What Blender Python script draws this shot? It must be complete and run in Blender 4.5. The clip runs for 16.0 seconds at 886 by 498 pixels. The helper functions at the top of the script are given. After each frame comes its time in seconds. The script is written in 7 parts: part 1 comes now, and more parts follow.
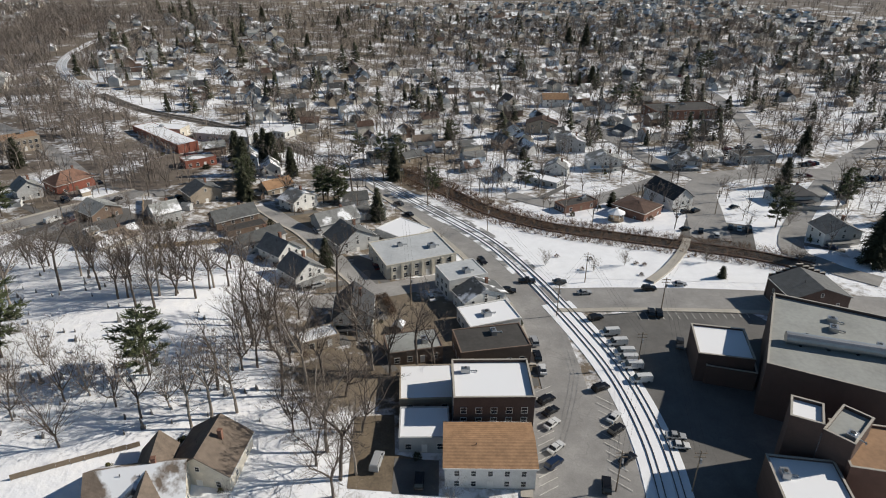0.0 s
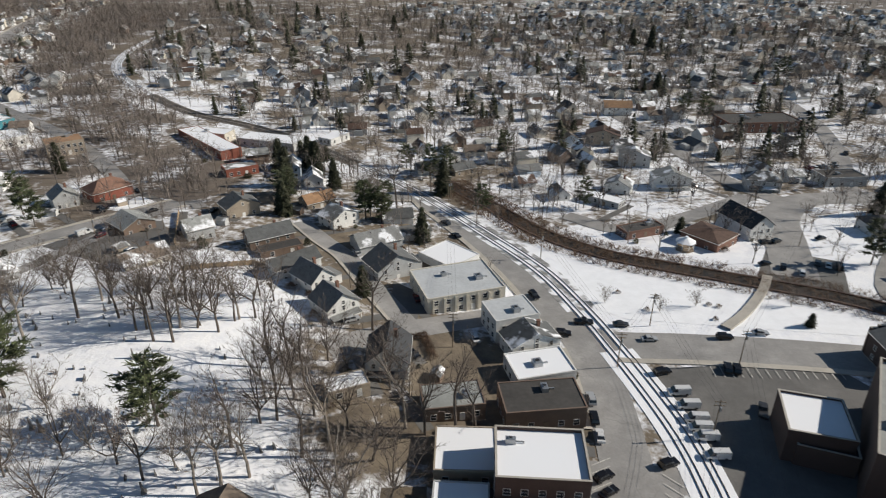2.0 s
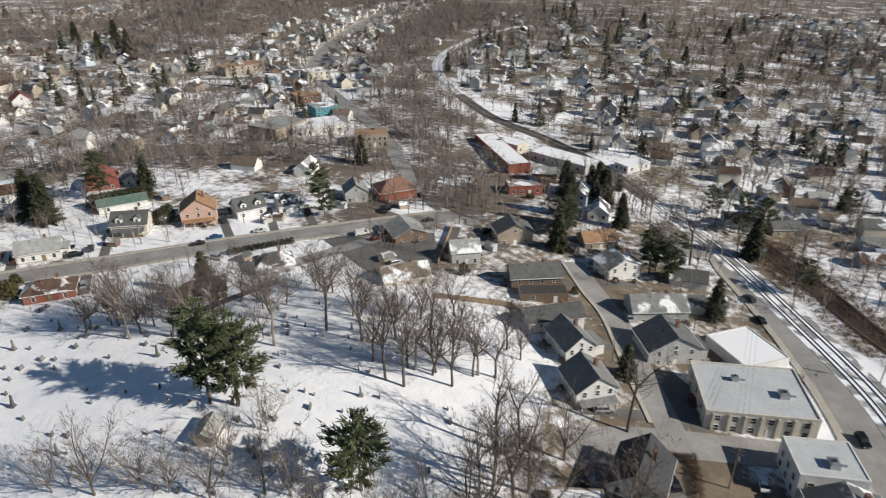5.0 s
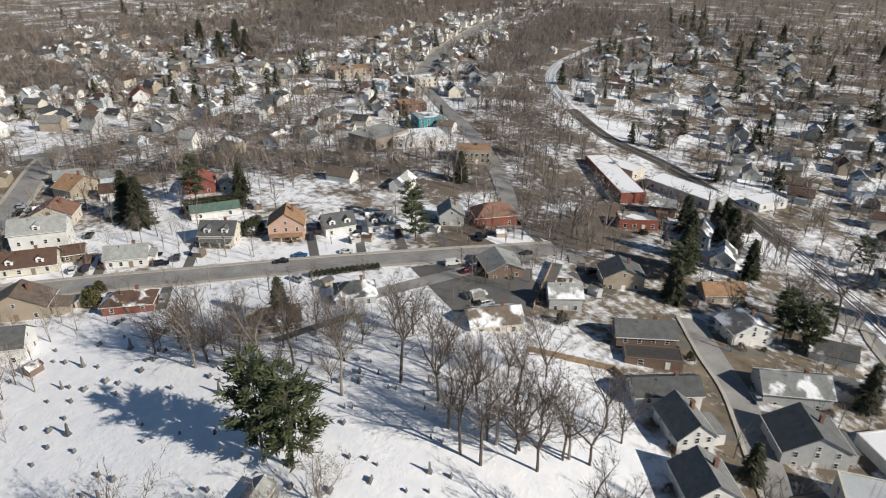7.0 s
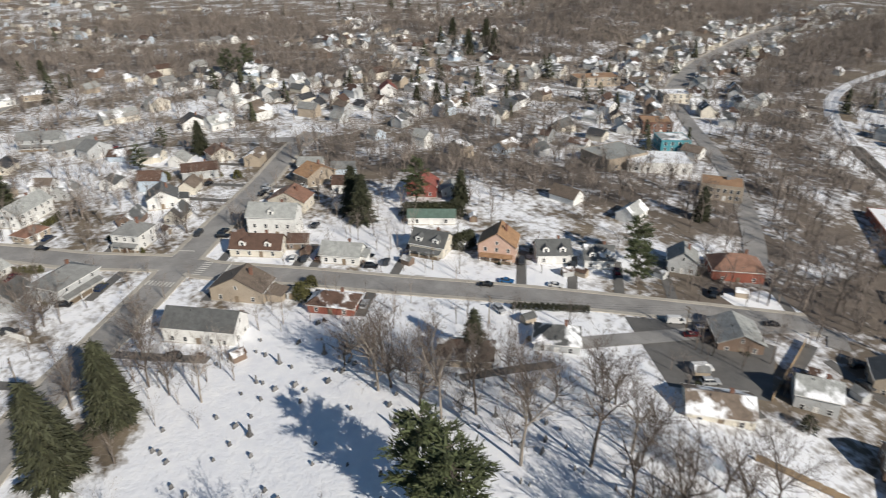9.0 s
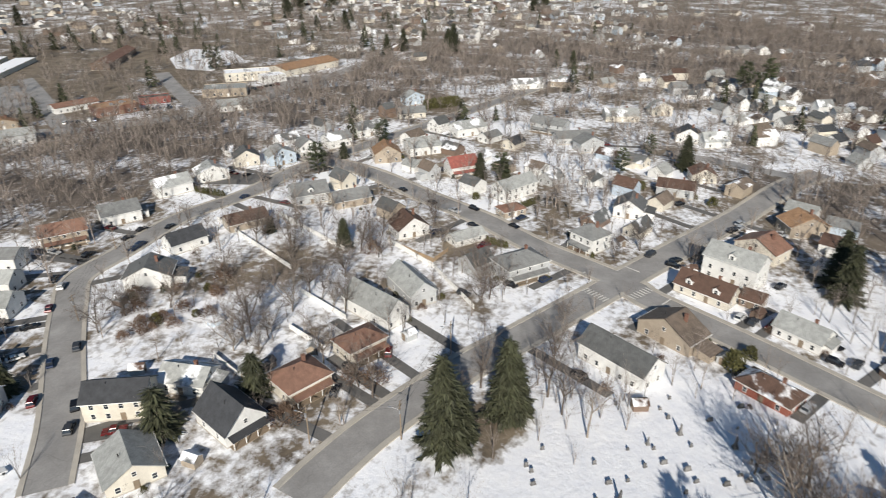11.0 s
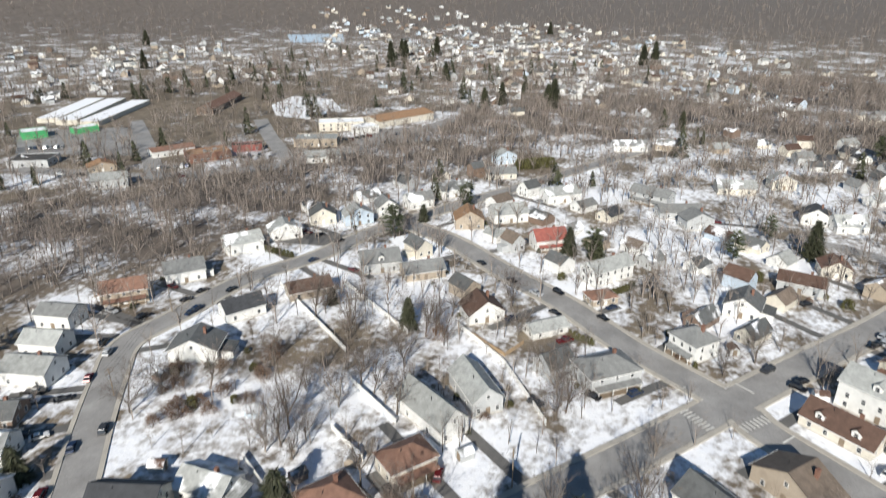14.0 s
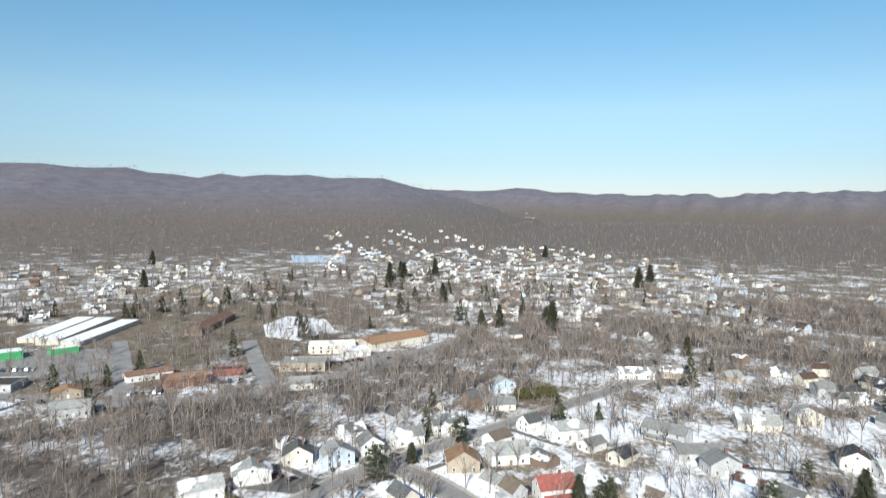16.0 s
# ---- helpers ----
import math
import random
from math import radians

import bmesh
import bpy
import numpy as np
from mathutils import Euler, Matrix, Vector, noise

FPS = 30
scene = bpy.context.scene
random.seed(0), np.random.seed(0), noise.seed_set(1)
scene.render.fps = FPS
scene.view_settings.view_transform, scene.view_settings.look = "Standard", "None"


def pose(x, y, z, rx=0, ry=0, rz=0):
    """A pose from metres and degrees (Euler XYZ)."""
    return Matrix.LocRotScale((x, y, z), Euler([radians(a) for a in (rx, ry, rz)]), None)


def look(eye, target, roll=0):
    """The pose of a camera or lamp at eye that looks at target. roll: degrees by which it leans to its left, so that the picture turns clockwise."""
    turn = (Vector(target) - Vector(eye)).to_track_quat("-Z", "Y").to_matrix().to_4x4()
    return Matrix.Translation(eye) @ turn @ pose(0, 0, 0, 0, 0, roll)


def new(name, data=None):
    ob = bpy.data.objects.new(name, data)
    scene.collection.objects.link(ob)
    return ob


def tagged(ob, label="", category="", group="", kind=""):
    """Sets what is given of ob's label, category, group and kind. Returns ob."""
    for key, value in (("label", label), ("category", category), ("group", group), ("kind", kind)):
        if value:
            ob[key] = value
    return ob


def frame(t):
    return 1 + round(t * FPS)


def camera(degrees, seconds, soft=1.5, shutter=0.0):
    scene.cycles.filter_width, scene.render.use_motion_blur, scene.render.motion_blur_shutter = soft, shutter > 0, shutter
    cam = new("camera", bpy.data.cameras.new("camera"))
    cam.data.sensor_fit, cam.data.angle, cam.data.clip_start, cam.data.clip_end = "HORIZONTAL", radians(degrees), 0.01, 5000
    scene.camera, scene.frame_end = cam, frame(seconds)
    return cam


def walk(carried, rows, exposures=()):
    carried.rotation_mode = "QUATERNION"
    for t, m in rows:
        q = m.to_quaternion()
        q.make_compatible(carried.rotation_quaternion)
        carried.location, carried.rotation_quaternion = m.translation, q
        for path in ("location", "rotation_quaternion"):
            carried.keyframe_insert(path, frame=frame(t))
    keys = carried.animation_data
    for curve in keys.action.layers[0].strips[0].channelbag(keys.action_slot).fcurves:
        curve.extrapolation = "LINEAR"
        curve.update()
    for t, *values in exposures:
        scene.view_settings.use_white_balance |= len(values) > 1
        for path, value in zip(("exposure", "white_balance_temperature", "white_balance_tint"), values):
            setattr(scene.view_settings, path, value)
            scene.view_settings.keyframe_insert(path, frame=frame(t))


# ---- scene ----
cam = camera(68.38, 16.0, soft=1.0, shutter=0.5)
walk(cam, [
    (0.0, pose(0.00, 0.00, 104.00, 0, 0, -0.00) @ pose(0, 0, 0, 63.80) @ pose(0, 0, 0, 0, 0, 0.43)),
    (0.5, pose(0.21, 5.76, 104.14, 0, 0, 0.92) @ pose(0, 0, 0, 63.71) @ pose(0, 0, 0, 0, 0, 0.36)),
    (1.0, pose(0.40, 11.49, 104.28, 0, 0, 2.02) @ pose(0, 0, 0, 63.65) @ pose(0, 0, 0, 0, 0, 0.35)),
    (1.5, pose(0.52, 17.21, 104.40, 0, 0, 3.26) @ pose(0, 0, 0, 63.56) @ pose(0, 0, 0, 0, 0, 0.26)),
    (2.0, pose(0.51, 22.84, 104.50, 0, 0, 4.98) @ pose(0, 0, 0, 63.51) @ pose(0, 0, 0, 0, 0, 0.15)),
    (2.5, pose(0.26, 28.36, 104.56, 0, 0, 9.38) @ pose(0, 0, 0, 63.49) @ pose(0, 0, 0, 0, 0, 0.09)),
    (3.0, pose(-0.37, 33.80, 104.65, 0, 0, 14.36) @ pose(0, 0, 0, 63.50) @ pose(0, 0, 0, 0, 0, 0.02)),
    (3.5, pose(-1.50, 39.26, 104.76, 0, 0, 19.07) @ pose(0, 0, 0, 63.49) @ pose(0, 0, 0, 0, 0, -0.11)),
    (4.0, pose(-3.14, 44.60, 104.93, 0, 0, 23.52) @ pose(0, 0, 0, 63.51) @ pose(0, 0, 0, 0, 0, -0.15)),
    (4.5, pose(-5.22, 49.80, 105.13, 0, 0, 27.86) @ pose(0, 0, 0, 63.55) @ pose(0, 0, 0, 0, 0, -0.10)),
    (5.0, pose(-7.78, 55.00, 105.31, 0, 0, 31.75) @ pose(0, 0, 0, 63.56) @ pose(0, 0, 0, 0, 0, -0.11)),
    (5.2, pose(-8.83, 57.06, 105.38, 0, 0, 33.00) @ pose(0, 0, 0, 63.58) @ pose(0, 0, 0, 0, 0, -0.11)),
    (7.3, pose(-22.58, 77.28, 105.61, 0, 0, 42.68) @ pose(0, 0, 0, 63.78) @ pose(0, 0, 0, 0, 0, 0.13)),
    (7.5, pose(-24.11, 78.86, 105.66, 0, 0, 43.59) @ pose(0, 0, 0, 63.80) @ pose(0, 0, 0, 0, 0, 0.07)),
    (8.0, pose(-28.00, 82.74, 105.79, 0, 0, 47.35) @ pose(0, 0, 0, 63.84) @ pose(0, 0, 0, 0, 0, 0.17)),
    (8.5, pose(-32.04, 86.23, 106.14, 0, 0, 54.87) @ pose(0, 0, 0, 63.74) @ pose(0, 0, 0, 0, 0, 0.17)),
    (9.0, pose(-36.08, 89.01, 106.77, 0, 0, 62.40) @ pose(0, 0, 0, 63.58) @ pose(0, 0, 0, 0, 0, 0.07)),
    (9.5, pose(-40.09, 91.00, 107.65, 0, 0, 68.74) @ pose(0, 0, 0, 63.52) @ pose(0, 0, 0, 0, 0, -0.09)),
    (10.0, pose(-44.22, 92.47, 108.65, 0, 0, 85.13) @ pose(0, 0, 0, 63.52) @ pose(0, 0, 0, 0, 0, -0.50)),
    (10.2, pose(-45.88, 93.01, 109.04, 0, 0, 92.16) @ pose(0, 0, 0, 63.49) @ pose(0, 0, 0, 0, 0, -0.60)),
    (12.3, pose(-63.78, 93.52, 110.59, 0, 0, 110.59) @ pose(0, 0, 0, 63.51) @ pose(0, 0, 0, 0, 0, -0.16)),
    (12.5, pose(-65.82, 93.23, 110.68, 0, 0, 111.69) @ pose(0, 0, 0, 63.49) @ pose(0, 0, 0, 0, 0, -0.17)),
    (13.0, pose(-71.00, 92.41, 110.90, 0, 0, 113.74) @ pose(0, 0, 0, 63.43) @ pose(0, 0, 0, 0, 0, -0.19)),
    (13.5, pose(-76.41, 91.34, 111.19, 0, 0, 114.24) @ pose(0, 0, 0, 63.62) @ pose(0, 0, 0, 0, 0, -0.14)),
    (14.0, pose(-82.04, 90.02, 111.49, 0, 0, 114.27) @ pose(0, 0, 0, 67.34) @ pose(0, 0, 0, 0, 0, -0.03)),
    (14.5, pose(-87.83, 88.50, 111.71, 0, 0, 114.29) @ pose(0, 0, 0, 72.14) @ pose(0, 0, 0, 0, 0, 0.09)),
    (15.0, pose(-93.66, 86.86, 111.86, 0, 0, 114.30) @ pose(0, 0, 0, 76.97) @ pose(0, 0, 0, 0, 0, 0.25)),
    (15.5, pose(-99.44, 85.13, 112.03, 0, 0, 114.32) @ pose(0, 0, 0, 81.81) @ pose(0, 0, 0, 0, 0, 0.40)),
    (16.0, pose(-105.22, 83.37, 112.27, 0, 0, 114.30) @ pose(0, 0, 0, 86.08) @ pose(0, 0, 0, 0, 0, 0.37)),
], exposures=[(0.0, -0.06, 6720, 10), (5.0, 0.02, 6720, 10), (9.0, 0.05, 6680, 10), (12.3, 0.28, 6580, 10), (14.0, 0.36, 6450, 9), (16.0, 0.53, 6180, 7)])

# ---- light ----
SUN_EL, SUN_AZ = radians(27), radians(12)
world = bpy.data.worlds.new("world")
scene.world = world
world.use_nodes = True
wn = world.node_tree
sky = wn.nodes.new("ShaderNodeTexSky")
sky.sky_type, sky.sun_disc = "NISHITA", False
sky.sun_elevation, sky.sun_rotation = SUN_EL, math.pi / 2 - SUN_AZ
sky.altitude, sky.air_density, sky.dust_density, sky.ozone_density = 300, 1.0, 0.0, 3.2
# pale winter haze low over the hills, all the way round
up = wn.nodes.new("ShaderNodeSeparateXYZ")
wn.links.new(wn.nodes.new("ShaderNodeTexCoord").outputs["Generated"], up.inputs[0])
haze = wn.nodes.new("ShaderNodeValToRGB")
for i, (at, c) in enumerate(((0.0, (0.38, 0.39, 0.52)), (0.06, (0.45, 0.455, 0.49)), (0.14, (0.63, 0.61, 0.55)), (0.27, (0.56, 0.68, 0.63)), (0.55, (0.4, 0.4, 0.4)))):
    e = haze.color_ramp.elements[i] if i < 2 else haze.color_ramp.elements.new(at)
    e.position, e.color = at, (*c, 1.0)
wn.links.new(up.outputs["Z"], haze.inputs[0])
mul = [wn.nodes.new("ShaderNodeVectorMath") for _ in range(2)]
mul[0].operation = mul[1].operation = "MULTIPLY"
mul[0].inputs[1].default_value = (2.5, 2.5, 2.5)
wn.links.new(haze.outputs[0], mul[0].inputs[0])
wn.links.new(mul[0].outputs[0], mul[1].inputs[0])
wn.links.new(sky.outputs[0], mul[1].inputs[1])
wn.links.new(mul[1].outputs[0], wn.nodes["Background"].inputs[0])
wn.nodes["Background"].inputs[1].default_value = 0.056
sun = new("sun", bpy.data.lights.new("sun", "SUN"))
sun.data.energy, sun.data.angle, sun.data.color = 5.0, radians(0.53), (1.0, 0.945, 0.86)
sun.matrix_world = look((900 * math.cos(SUN_AZ), 900 * math.sin(SUN_AZ), 1000 * math.tan(SUN_EL)), (0, 0, 0))


# ---- the lie of the land ----
def smooth(a, b, v):
    k = min(1.0, max(0.0, (v - a) / (b - a)))
    return k * k * (3 - 2 * k)


def bump(x, y, cx, cy, sx, sy, turn=0.0):
    c, s = math.cos(turn), math.sin(turn)
    u, v = (x - cx) * c + (y - cy) * s, (y - cy) * c - (x - cx) * s
    return math.exp(-(u / sx) ** 2 - (v / sy) ** 2)


# crest heights of the near ridge and of the far hills, by bearing in degrees
NEAR_RIDGE = ((196, 40), (203, 135), (205.5, 187), (209.5, 228), (218, 236), (226, 228), (230.3, 259), (233, 246), (235.3, 268), (239, 250), (250, 235), (262, 120), (280, 60))
FAR_RIDGE = ((120, 170), (171, 203), (178, 198), (181, 174), (183, 190), (187, 181), (192, 190), (195.3, 208), (197.4, 235), (199.5, 208), (210, 215), (240, 215), (270, 150))


def crest(bearing, knots):
    if not knots[0][0] <= bearing <= knots[-1][0]:
        return 0.0
    for (a, u), (b, v) in zip(knots, knots[1:]):
        if bearing <= b:
            return u + (v - u) * smooth(a, b, bearing) + 5 * math.sin(bearing * 1.9) + 3 * math.sin(bearing * 4.7)
    return 0.0


def height(x, y):
    """Ground height: a town on a valley floor, a low graveyard hill, and wooded ridges far off."""
    h = 6.0 * smooth(0, -120, x) + 7.5 * bump(x, y, -90, 135, 75, 62)
    h -= 8.0 * smooth(170, 370, y) * smooth(-260, -120, x)
    h += 30.0 * bump(x, y, -600, 590, 95, 150, 0.55)
    d = math.hypot(x + 60, y - 80)
    if d > 600:
        far = smooth(700, 2600, d)
        a = math.atan2(y - 80, x + 60)
        h += far * (16 + 12 * math.sin(3 * a + 0.6) + 9 * math.sin(d / 330 + 2 * a))
        deg = math.degrees(a) % 360
        for knots, at, front, back in ((NEAR_RIDGE, 3050, 900, 500), (FAR_RIDGE, 4500, 600, 400)):
            c = crest(deg, knots)
            if c:
                c -= 10 * (1 + math.sin(deg * 2.3 + d / 140)) * smooth(at, at - 350, d)
                w = math.exp(-((d - at) / (front if d < at else back)) ** 2)
                h = max(h, h + (c - h) * w)
        h += 22 * bump(x, y, -1900, 250, 500, 800) + 20 * bump(x, y, -2900, -300, 500, 500)
        h += 150 * bump(x, y, 300, 4000, 3000, 900) + 150 * bump(x, y, 3800, 500, 900, 3000) + 170 * bump(x, y, -3400, 3000, 1500, 1100)
    return h


# ---- materials ----
def nodes_of(name):
    m = bpy.data.materials.new(name)
    m.use_nodes = True
    return m, m.node_tree, m.node_tree.nodes["Principled BSDF"]


def tint(c, k):
    return (*[min(1.0, v * k) for v in c], 1.0)


def noise_node(nt, scale, detail=4.0, vec=None, rough=0.55):
    n = nt.nodes.new("ShaderNodeTexNoise")
    n.inputs["Scale"].default_value, n.inputs["Detail"].default_value, n.inputs["Roughness"].default_value = scale, detail, rough
    if vec:
        nt.links.new(vec, n.inputs["Vector"])
    return n.outputs["Fac"]


def ramp_node(nt, fac, stops):
    n = nt.nodes.new("ShaderNodeValToRGB")
    e = n.color_ramp.elements
    while len(e) < len(stops):
        e.new(0.5)
    for el, (p, c) in zip(e, stops):
        el.position, el.color = p, c if len(c) == 4 else (*c, 1.0)
    nt.links.new(fac, n.inputs["Fac"])
    return n.outputs["Color"]


def mix_node(nt, fac, a, b, mode="MIX"):
    n = nt.nodes.new("ShaderNodeMix")
    n.data_type, n.blend_type = "RGBA", mode
    for v, k in ((fac, 0), (a, 6), (b, 7)):
        if hasattr(v, "node"):
            nt.links.new(v, n.inputs[k])
        else:
            n.inputs[k].default_value = v if k == 0 or len(v) == 4 else (*v, 1.0)
    return n.outputs[2]


def math_node(nt, op, a, b):
    n = nt.nodes.new("ShaderNodeMath")
    n.operation = op
    for k, v in enumerate((a, b)):
        if hasattr(v, "node"):
            nt.links.new(v, n.inputs[k])
        else:
            n.inputs[k].default_value = v
    return n.outputs[0]


def where(nt):
    return nt.nodes.new("ShaderNodeNewGeometry").outputs["Position"]


def relief(nt, bsdf, fac, strength, distance):
    b = nt.nodes.new("ShaderNodeBump")
    b.inputs["Strength"].default_value, b.inputs["Distance"].default_value = strength, distance
    nt.links.new(fac, b.inputs["Height"])
    nt.links.new(b.outputs[0], bsdf.inputs["Normal"])


def plain(name, c, rough=0.7, metal=0.0, big=0.25, fine=3.0, spread=0.22, per_object=0.0, bump_by=0.0, per_island=0.0):
    """Paint, metal or board: large stains and fine grain on one base colour."""
    m, nt, b = nodes_of(name)
    v = where(nt)
    f = math_node(nt, "ADD", math_node(nt, "MULTIPLY", noise_node(nt, big, 3, v), 0.6), math_node(nt, "MULTIPLY", noise_node(nt, fine, 4, v), 0.4))
    col = ramp_node(nt, f, [(0.3, tint(c, 1 - spread)), (0.7, tint(c, 1 + spread))])
    if per_object:
        o = nt.nodes.new("ShaderNodeObjectInfo").outputs["Random"]
        col = mix_node(nt, 1.0, col, ramp_node(nt, o, [(0.0, (1 - per_object,) * 3), (1.0, (1.0, 1.0, 1.0))]), "MULTIPLY")
    nt.links.new(col, b.inputs["Base Color"])
    b.inputs["Roughness"].default_value, b.inputs["Metallic"].default_value = rough, metal
    if per_island:
        o = nt.nodes.new("ShaderNodeNewGeometry").outputs["Random Per Island"]
        col = mix_node(nt, 1.0, col, ramp_node(nt, o, [(0.0, (1 - per_island,) * 3), (1.0, (1 + per_island,) * 3)]), "MULTIPLY")
        nt.links.new(col, b.inputs["Base Color"])
    if bump_by:
        relief(nt, b, noise_node(nt, fine * 2, 3, v), bump_by, 0.05)
    return m


SNOW = (0.87, 0.885, 0.91)


def ground_material():
    m, nt, b = nodes_of("winter_ground")
    v = where(nt)
    cover = nt.nodes.new("ShaderNodeAttribute")
    cover.attribute_name = "snow"
    wood = nt.nodes.new("ShaderNodeAttribute")
    wood.attribute_name = "wood"
    patch = math_node(nt, "ADD", math_node(nt, "MULTIPLY", noise_node(nt, 0.035, 5, v, 0.6), 0.6), math_node(nt, "MULTIPLY", noise_node(nt, 0.35, 5, v, 0.65), 0.4))
    lim = math_node(nt, "SUBTRACT", math_node(nt, "ADD", patch, cover.outputs["Fac"]), 1.0)
    snow = math_node(nt, "MULTIPLY", lim, 9.0)
    cl = nt.nodes.new("ShaderNodeClamp")
    nt.links.new(snow, cl.inputs[0])
    earth = ramp_node(nt, noise_node(nt, 0.12, 6, v, 0.7), [(0.3, (0.085, 0.068, 0.05)), (0.5, (0.165, 0.132, 0.095)), (0.7, (0.25, 0.205, 0.145))])
    litter = ramp_node(nt, noise_node(nt, 0.09, 8, v, 0.75), [(0.35, (0.08, 0.066, 0.055)), (0.65, (0.19, 0.157, 0.13))])
    soil = mix_node(nt, wood.outputs["Fac"], earth, litter)
    # distance haze painted into the soil colour: blue-violet, stronger with height
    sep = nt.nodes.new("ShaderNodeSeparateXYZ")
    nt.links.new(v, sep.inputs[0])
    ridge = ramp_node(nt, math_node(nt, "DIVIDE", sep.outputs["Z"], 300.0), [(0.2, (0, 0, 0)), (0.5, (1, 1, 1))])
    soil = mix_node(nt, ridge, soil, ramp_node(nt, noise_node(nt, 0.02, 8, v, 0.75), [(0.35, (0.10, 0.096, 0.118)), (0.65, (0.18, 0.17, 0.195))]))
    white = ramp_node(nt, noise_node(nt, 0.25, 6, v, 0.6), [(0.3, (0.79, 0.81, 0.86)), (0.7, (0.92, 0.93, 0.945))])
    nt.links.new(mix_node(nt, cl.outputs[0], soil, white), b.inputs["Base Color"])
    b.inputs["Roughness"].default_value = 0.85
    relief(nt, b, noise_node(nt, 0.8, 6, v, 0.6), 0.5, 0.35)
    return m


def roof_material(name, c, snow=0.0):
    """Shingles in courses, weathered, with what snow is left in patches."""
    m, nt, b = nodes_of(name)
    v = where(nt)
    tc = nt.nodes.new("ShaderNodeTexCoord").outputs["Object"]
    wv = nt.nodes.new("ShaderNodeTexWave")
    wv.bands_direction = "Z"
    wv.inputs["Scale"].default_value, wv.inputs["Distortion"].default_value = 2.2, 0.6
    nt.links.new(tc, wv.inputs["Vector"])
    base = ramp_node(nt, noise_node(nt, 0.6, 5, v, 0.7), [(0.3, tint(c, 0.72)), (0.7, tint(c, 1.25))])
    base = mix_node(nt, 0.25, base, wv.outputs["Color"], "MULTIPLY")
    o = nt.nodes.new("ShaderNodeObjectInfo").outputs["Random"]
    base = mix_node(nt, 1.0, base, ramp_node(nt, o, [(0.0, (0.75, 0.75, 0.75)), (1.0, (1.1, 1.1, 1.1))]), "MULTIPLY")
    if snow:
        f = math_node(nt, "ADD", noise_node(nt, 0.16, 5, v, 0.55), snow - 1.0)
        cl = nt.nodes.new("ShaderNodeClamp")
        nt.links.new(math_node(nt, "MULTIPLY", f, 12.0), cl.inputs[0])
        base = mix_node(nt, cl.outputs[0], base, SNOW)
    nt.links.new(base, b.inputs["Base Color"])
    b.inputs["Roughness"].default_value = 0.85
    relief(nt, b, noise_node(nt, 5.0, 3, v), 0.3, 0.03)
    return m


def siding_material(name, c):
    m, nt, b = nodes_of(name)
    v = where(nt)
    tc = nt.nodes.new("ShaderNodeTexCoord").outputs["Object"]
    wv = nt.nodes.new("ShaderNodeTexWave")
    wv.bands_direction = "Z"
    wv.inputs["Scale"].default_value = 1.6
    nt.links.new(tc, wv.inputs["Vector"])
    base = ramp_node(nt, noise_node(nt, 0.5, 5, v, 0.65), [(0.3, tint(c, 0.84)), (0.7, tint(c, 1.06))])
    base = mix_node(nt, 0.12, base, wv.outputs["Color"], "MULTIPLY")
    nt.links.new(base, b.inputs["Base Color"])
    b.inputs["Roughness"].default_value = 0.6
    relief(nt, b, wv.outputs["Fac"], 0.3, 0.02)
    return m


def brick_material(name, c):
    m, nt, b = nodes_of(name)
    tc = nt.nodes.new("ShaderNodeTexCoord").outputs["Object"]
    br = nt.nodes.new("ShaderNodeTexBrick")
    mp = nt.nodes.new("ShaderNodeMapping")
    mp.inputs["Rotation"].default_value = (math.pi / 2, 0, 0.7)
    nt.links.new(tc, mp.inputs["Vector"])
    nt.links.new(mp.outputs[0], br.inputs["Vector"])
    br.inputs["Scale"].default_value = 4.0
    br.inputs["Color1"].default_value, br.inputs["Color2"].default_value, br.inputs["Mortar"].default_value = tint(c, 0.8), tint(c, 1.2), tint(c, 1.3)
    col = mix_node(nt, 0.6, br.outputs["Color"], ramp_node(nt, noise_node(nt, 0.3, 5, where(nt), 0.7), [(0.3, (0.65, 0.62, 0.6)), (0.7, (1.0, 1.0, 1.0))]), "MULTIPLY")
    nt.links.new(col, b.inputs["Base Color"])
    b.inputs["Roughness"].default_value = 0.85
    return m


def asphalt_material(name, c):
    m, nt, b = nodes_of(name)
    v = where(nt)
    f = math_node(nt, "ADD", math_node(nt, "MULTIPLY", noise_node(nt, 0.12, 5, v, 0.65), 0.65), math_node(nt, "MULTIPLY", noise_node(nt, 2.5, 5, v, 0.7), 0.35))
    col = ramp_node(nt, f, [(0.32, tint(c, 0.72)), (0.5, tint(c, 1.0)), (0.68, tint(c, 1.35))])
    vor = nt.nodes.new("ShaderNodeTexVoronoi")
    vor.feature = "DISTANCE_TO_EDGE"
    vor.inputs["Scale"].default_value = 0.09
    warp = nt.nodes.new("ShaderNodeVectorMath")
    wob = nt.nodes.new("ShaderNodeTexNoise")
    wob.inputs["Scale"].default_value = 0.15
    nt.links.new(v, wob.inputs["Vector"])
    warp.operation = "MULTIPLY_ADD"
    warp.inputs[1].default_value = (9.0, 9.0, 0.0)
    nt.links.new(wob.outputs["Color"], warp.inputs[0])
    nt.links.new(v, warp.inputs[2])
    nt.links.new(warp.outputs[0], vor.inputs["Vector"])
    col = mix_node(nt, ramp_node(nt, vor.outputs["Distance"], [(0.0, (0.3, 0.3, 0.3)), (0.008, (0, 0, 0))]), col, tint(c, 0.4))
    nt.links.new(col, b.inputs["Base Color"])
    b.inputs["Roughness"].default_value = 0.8
    relief(nt, b, noise_node(nt, 6.0, 3, v), 0.25, 0.02)
    return m


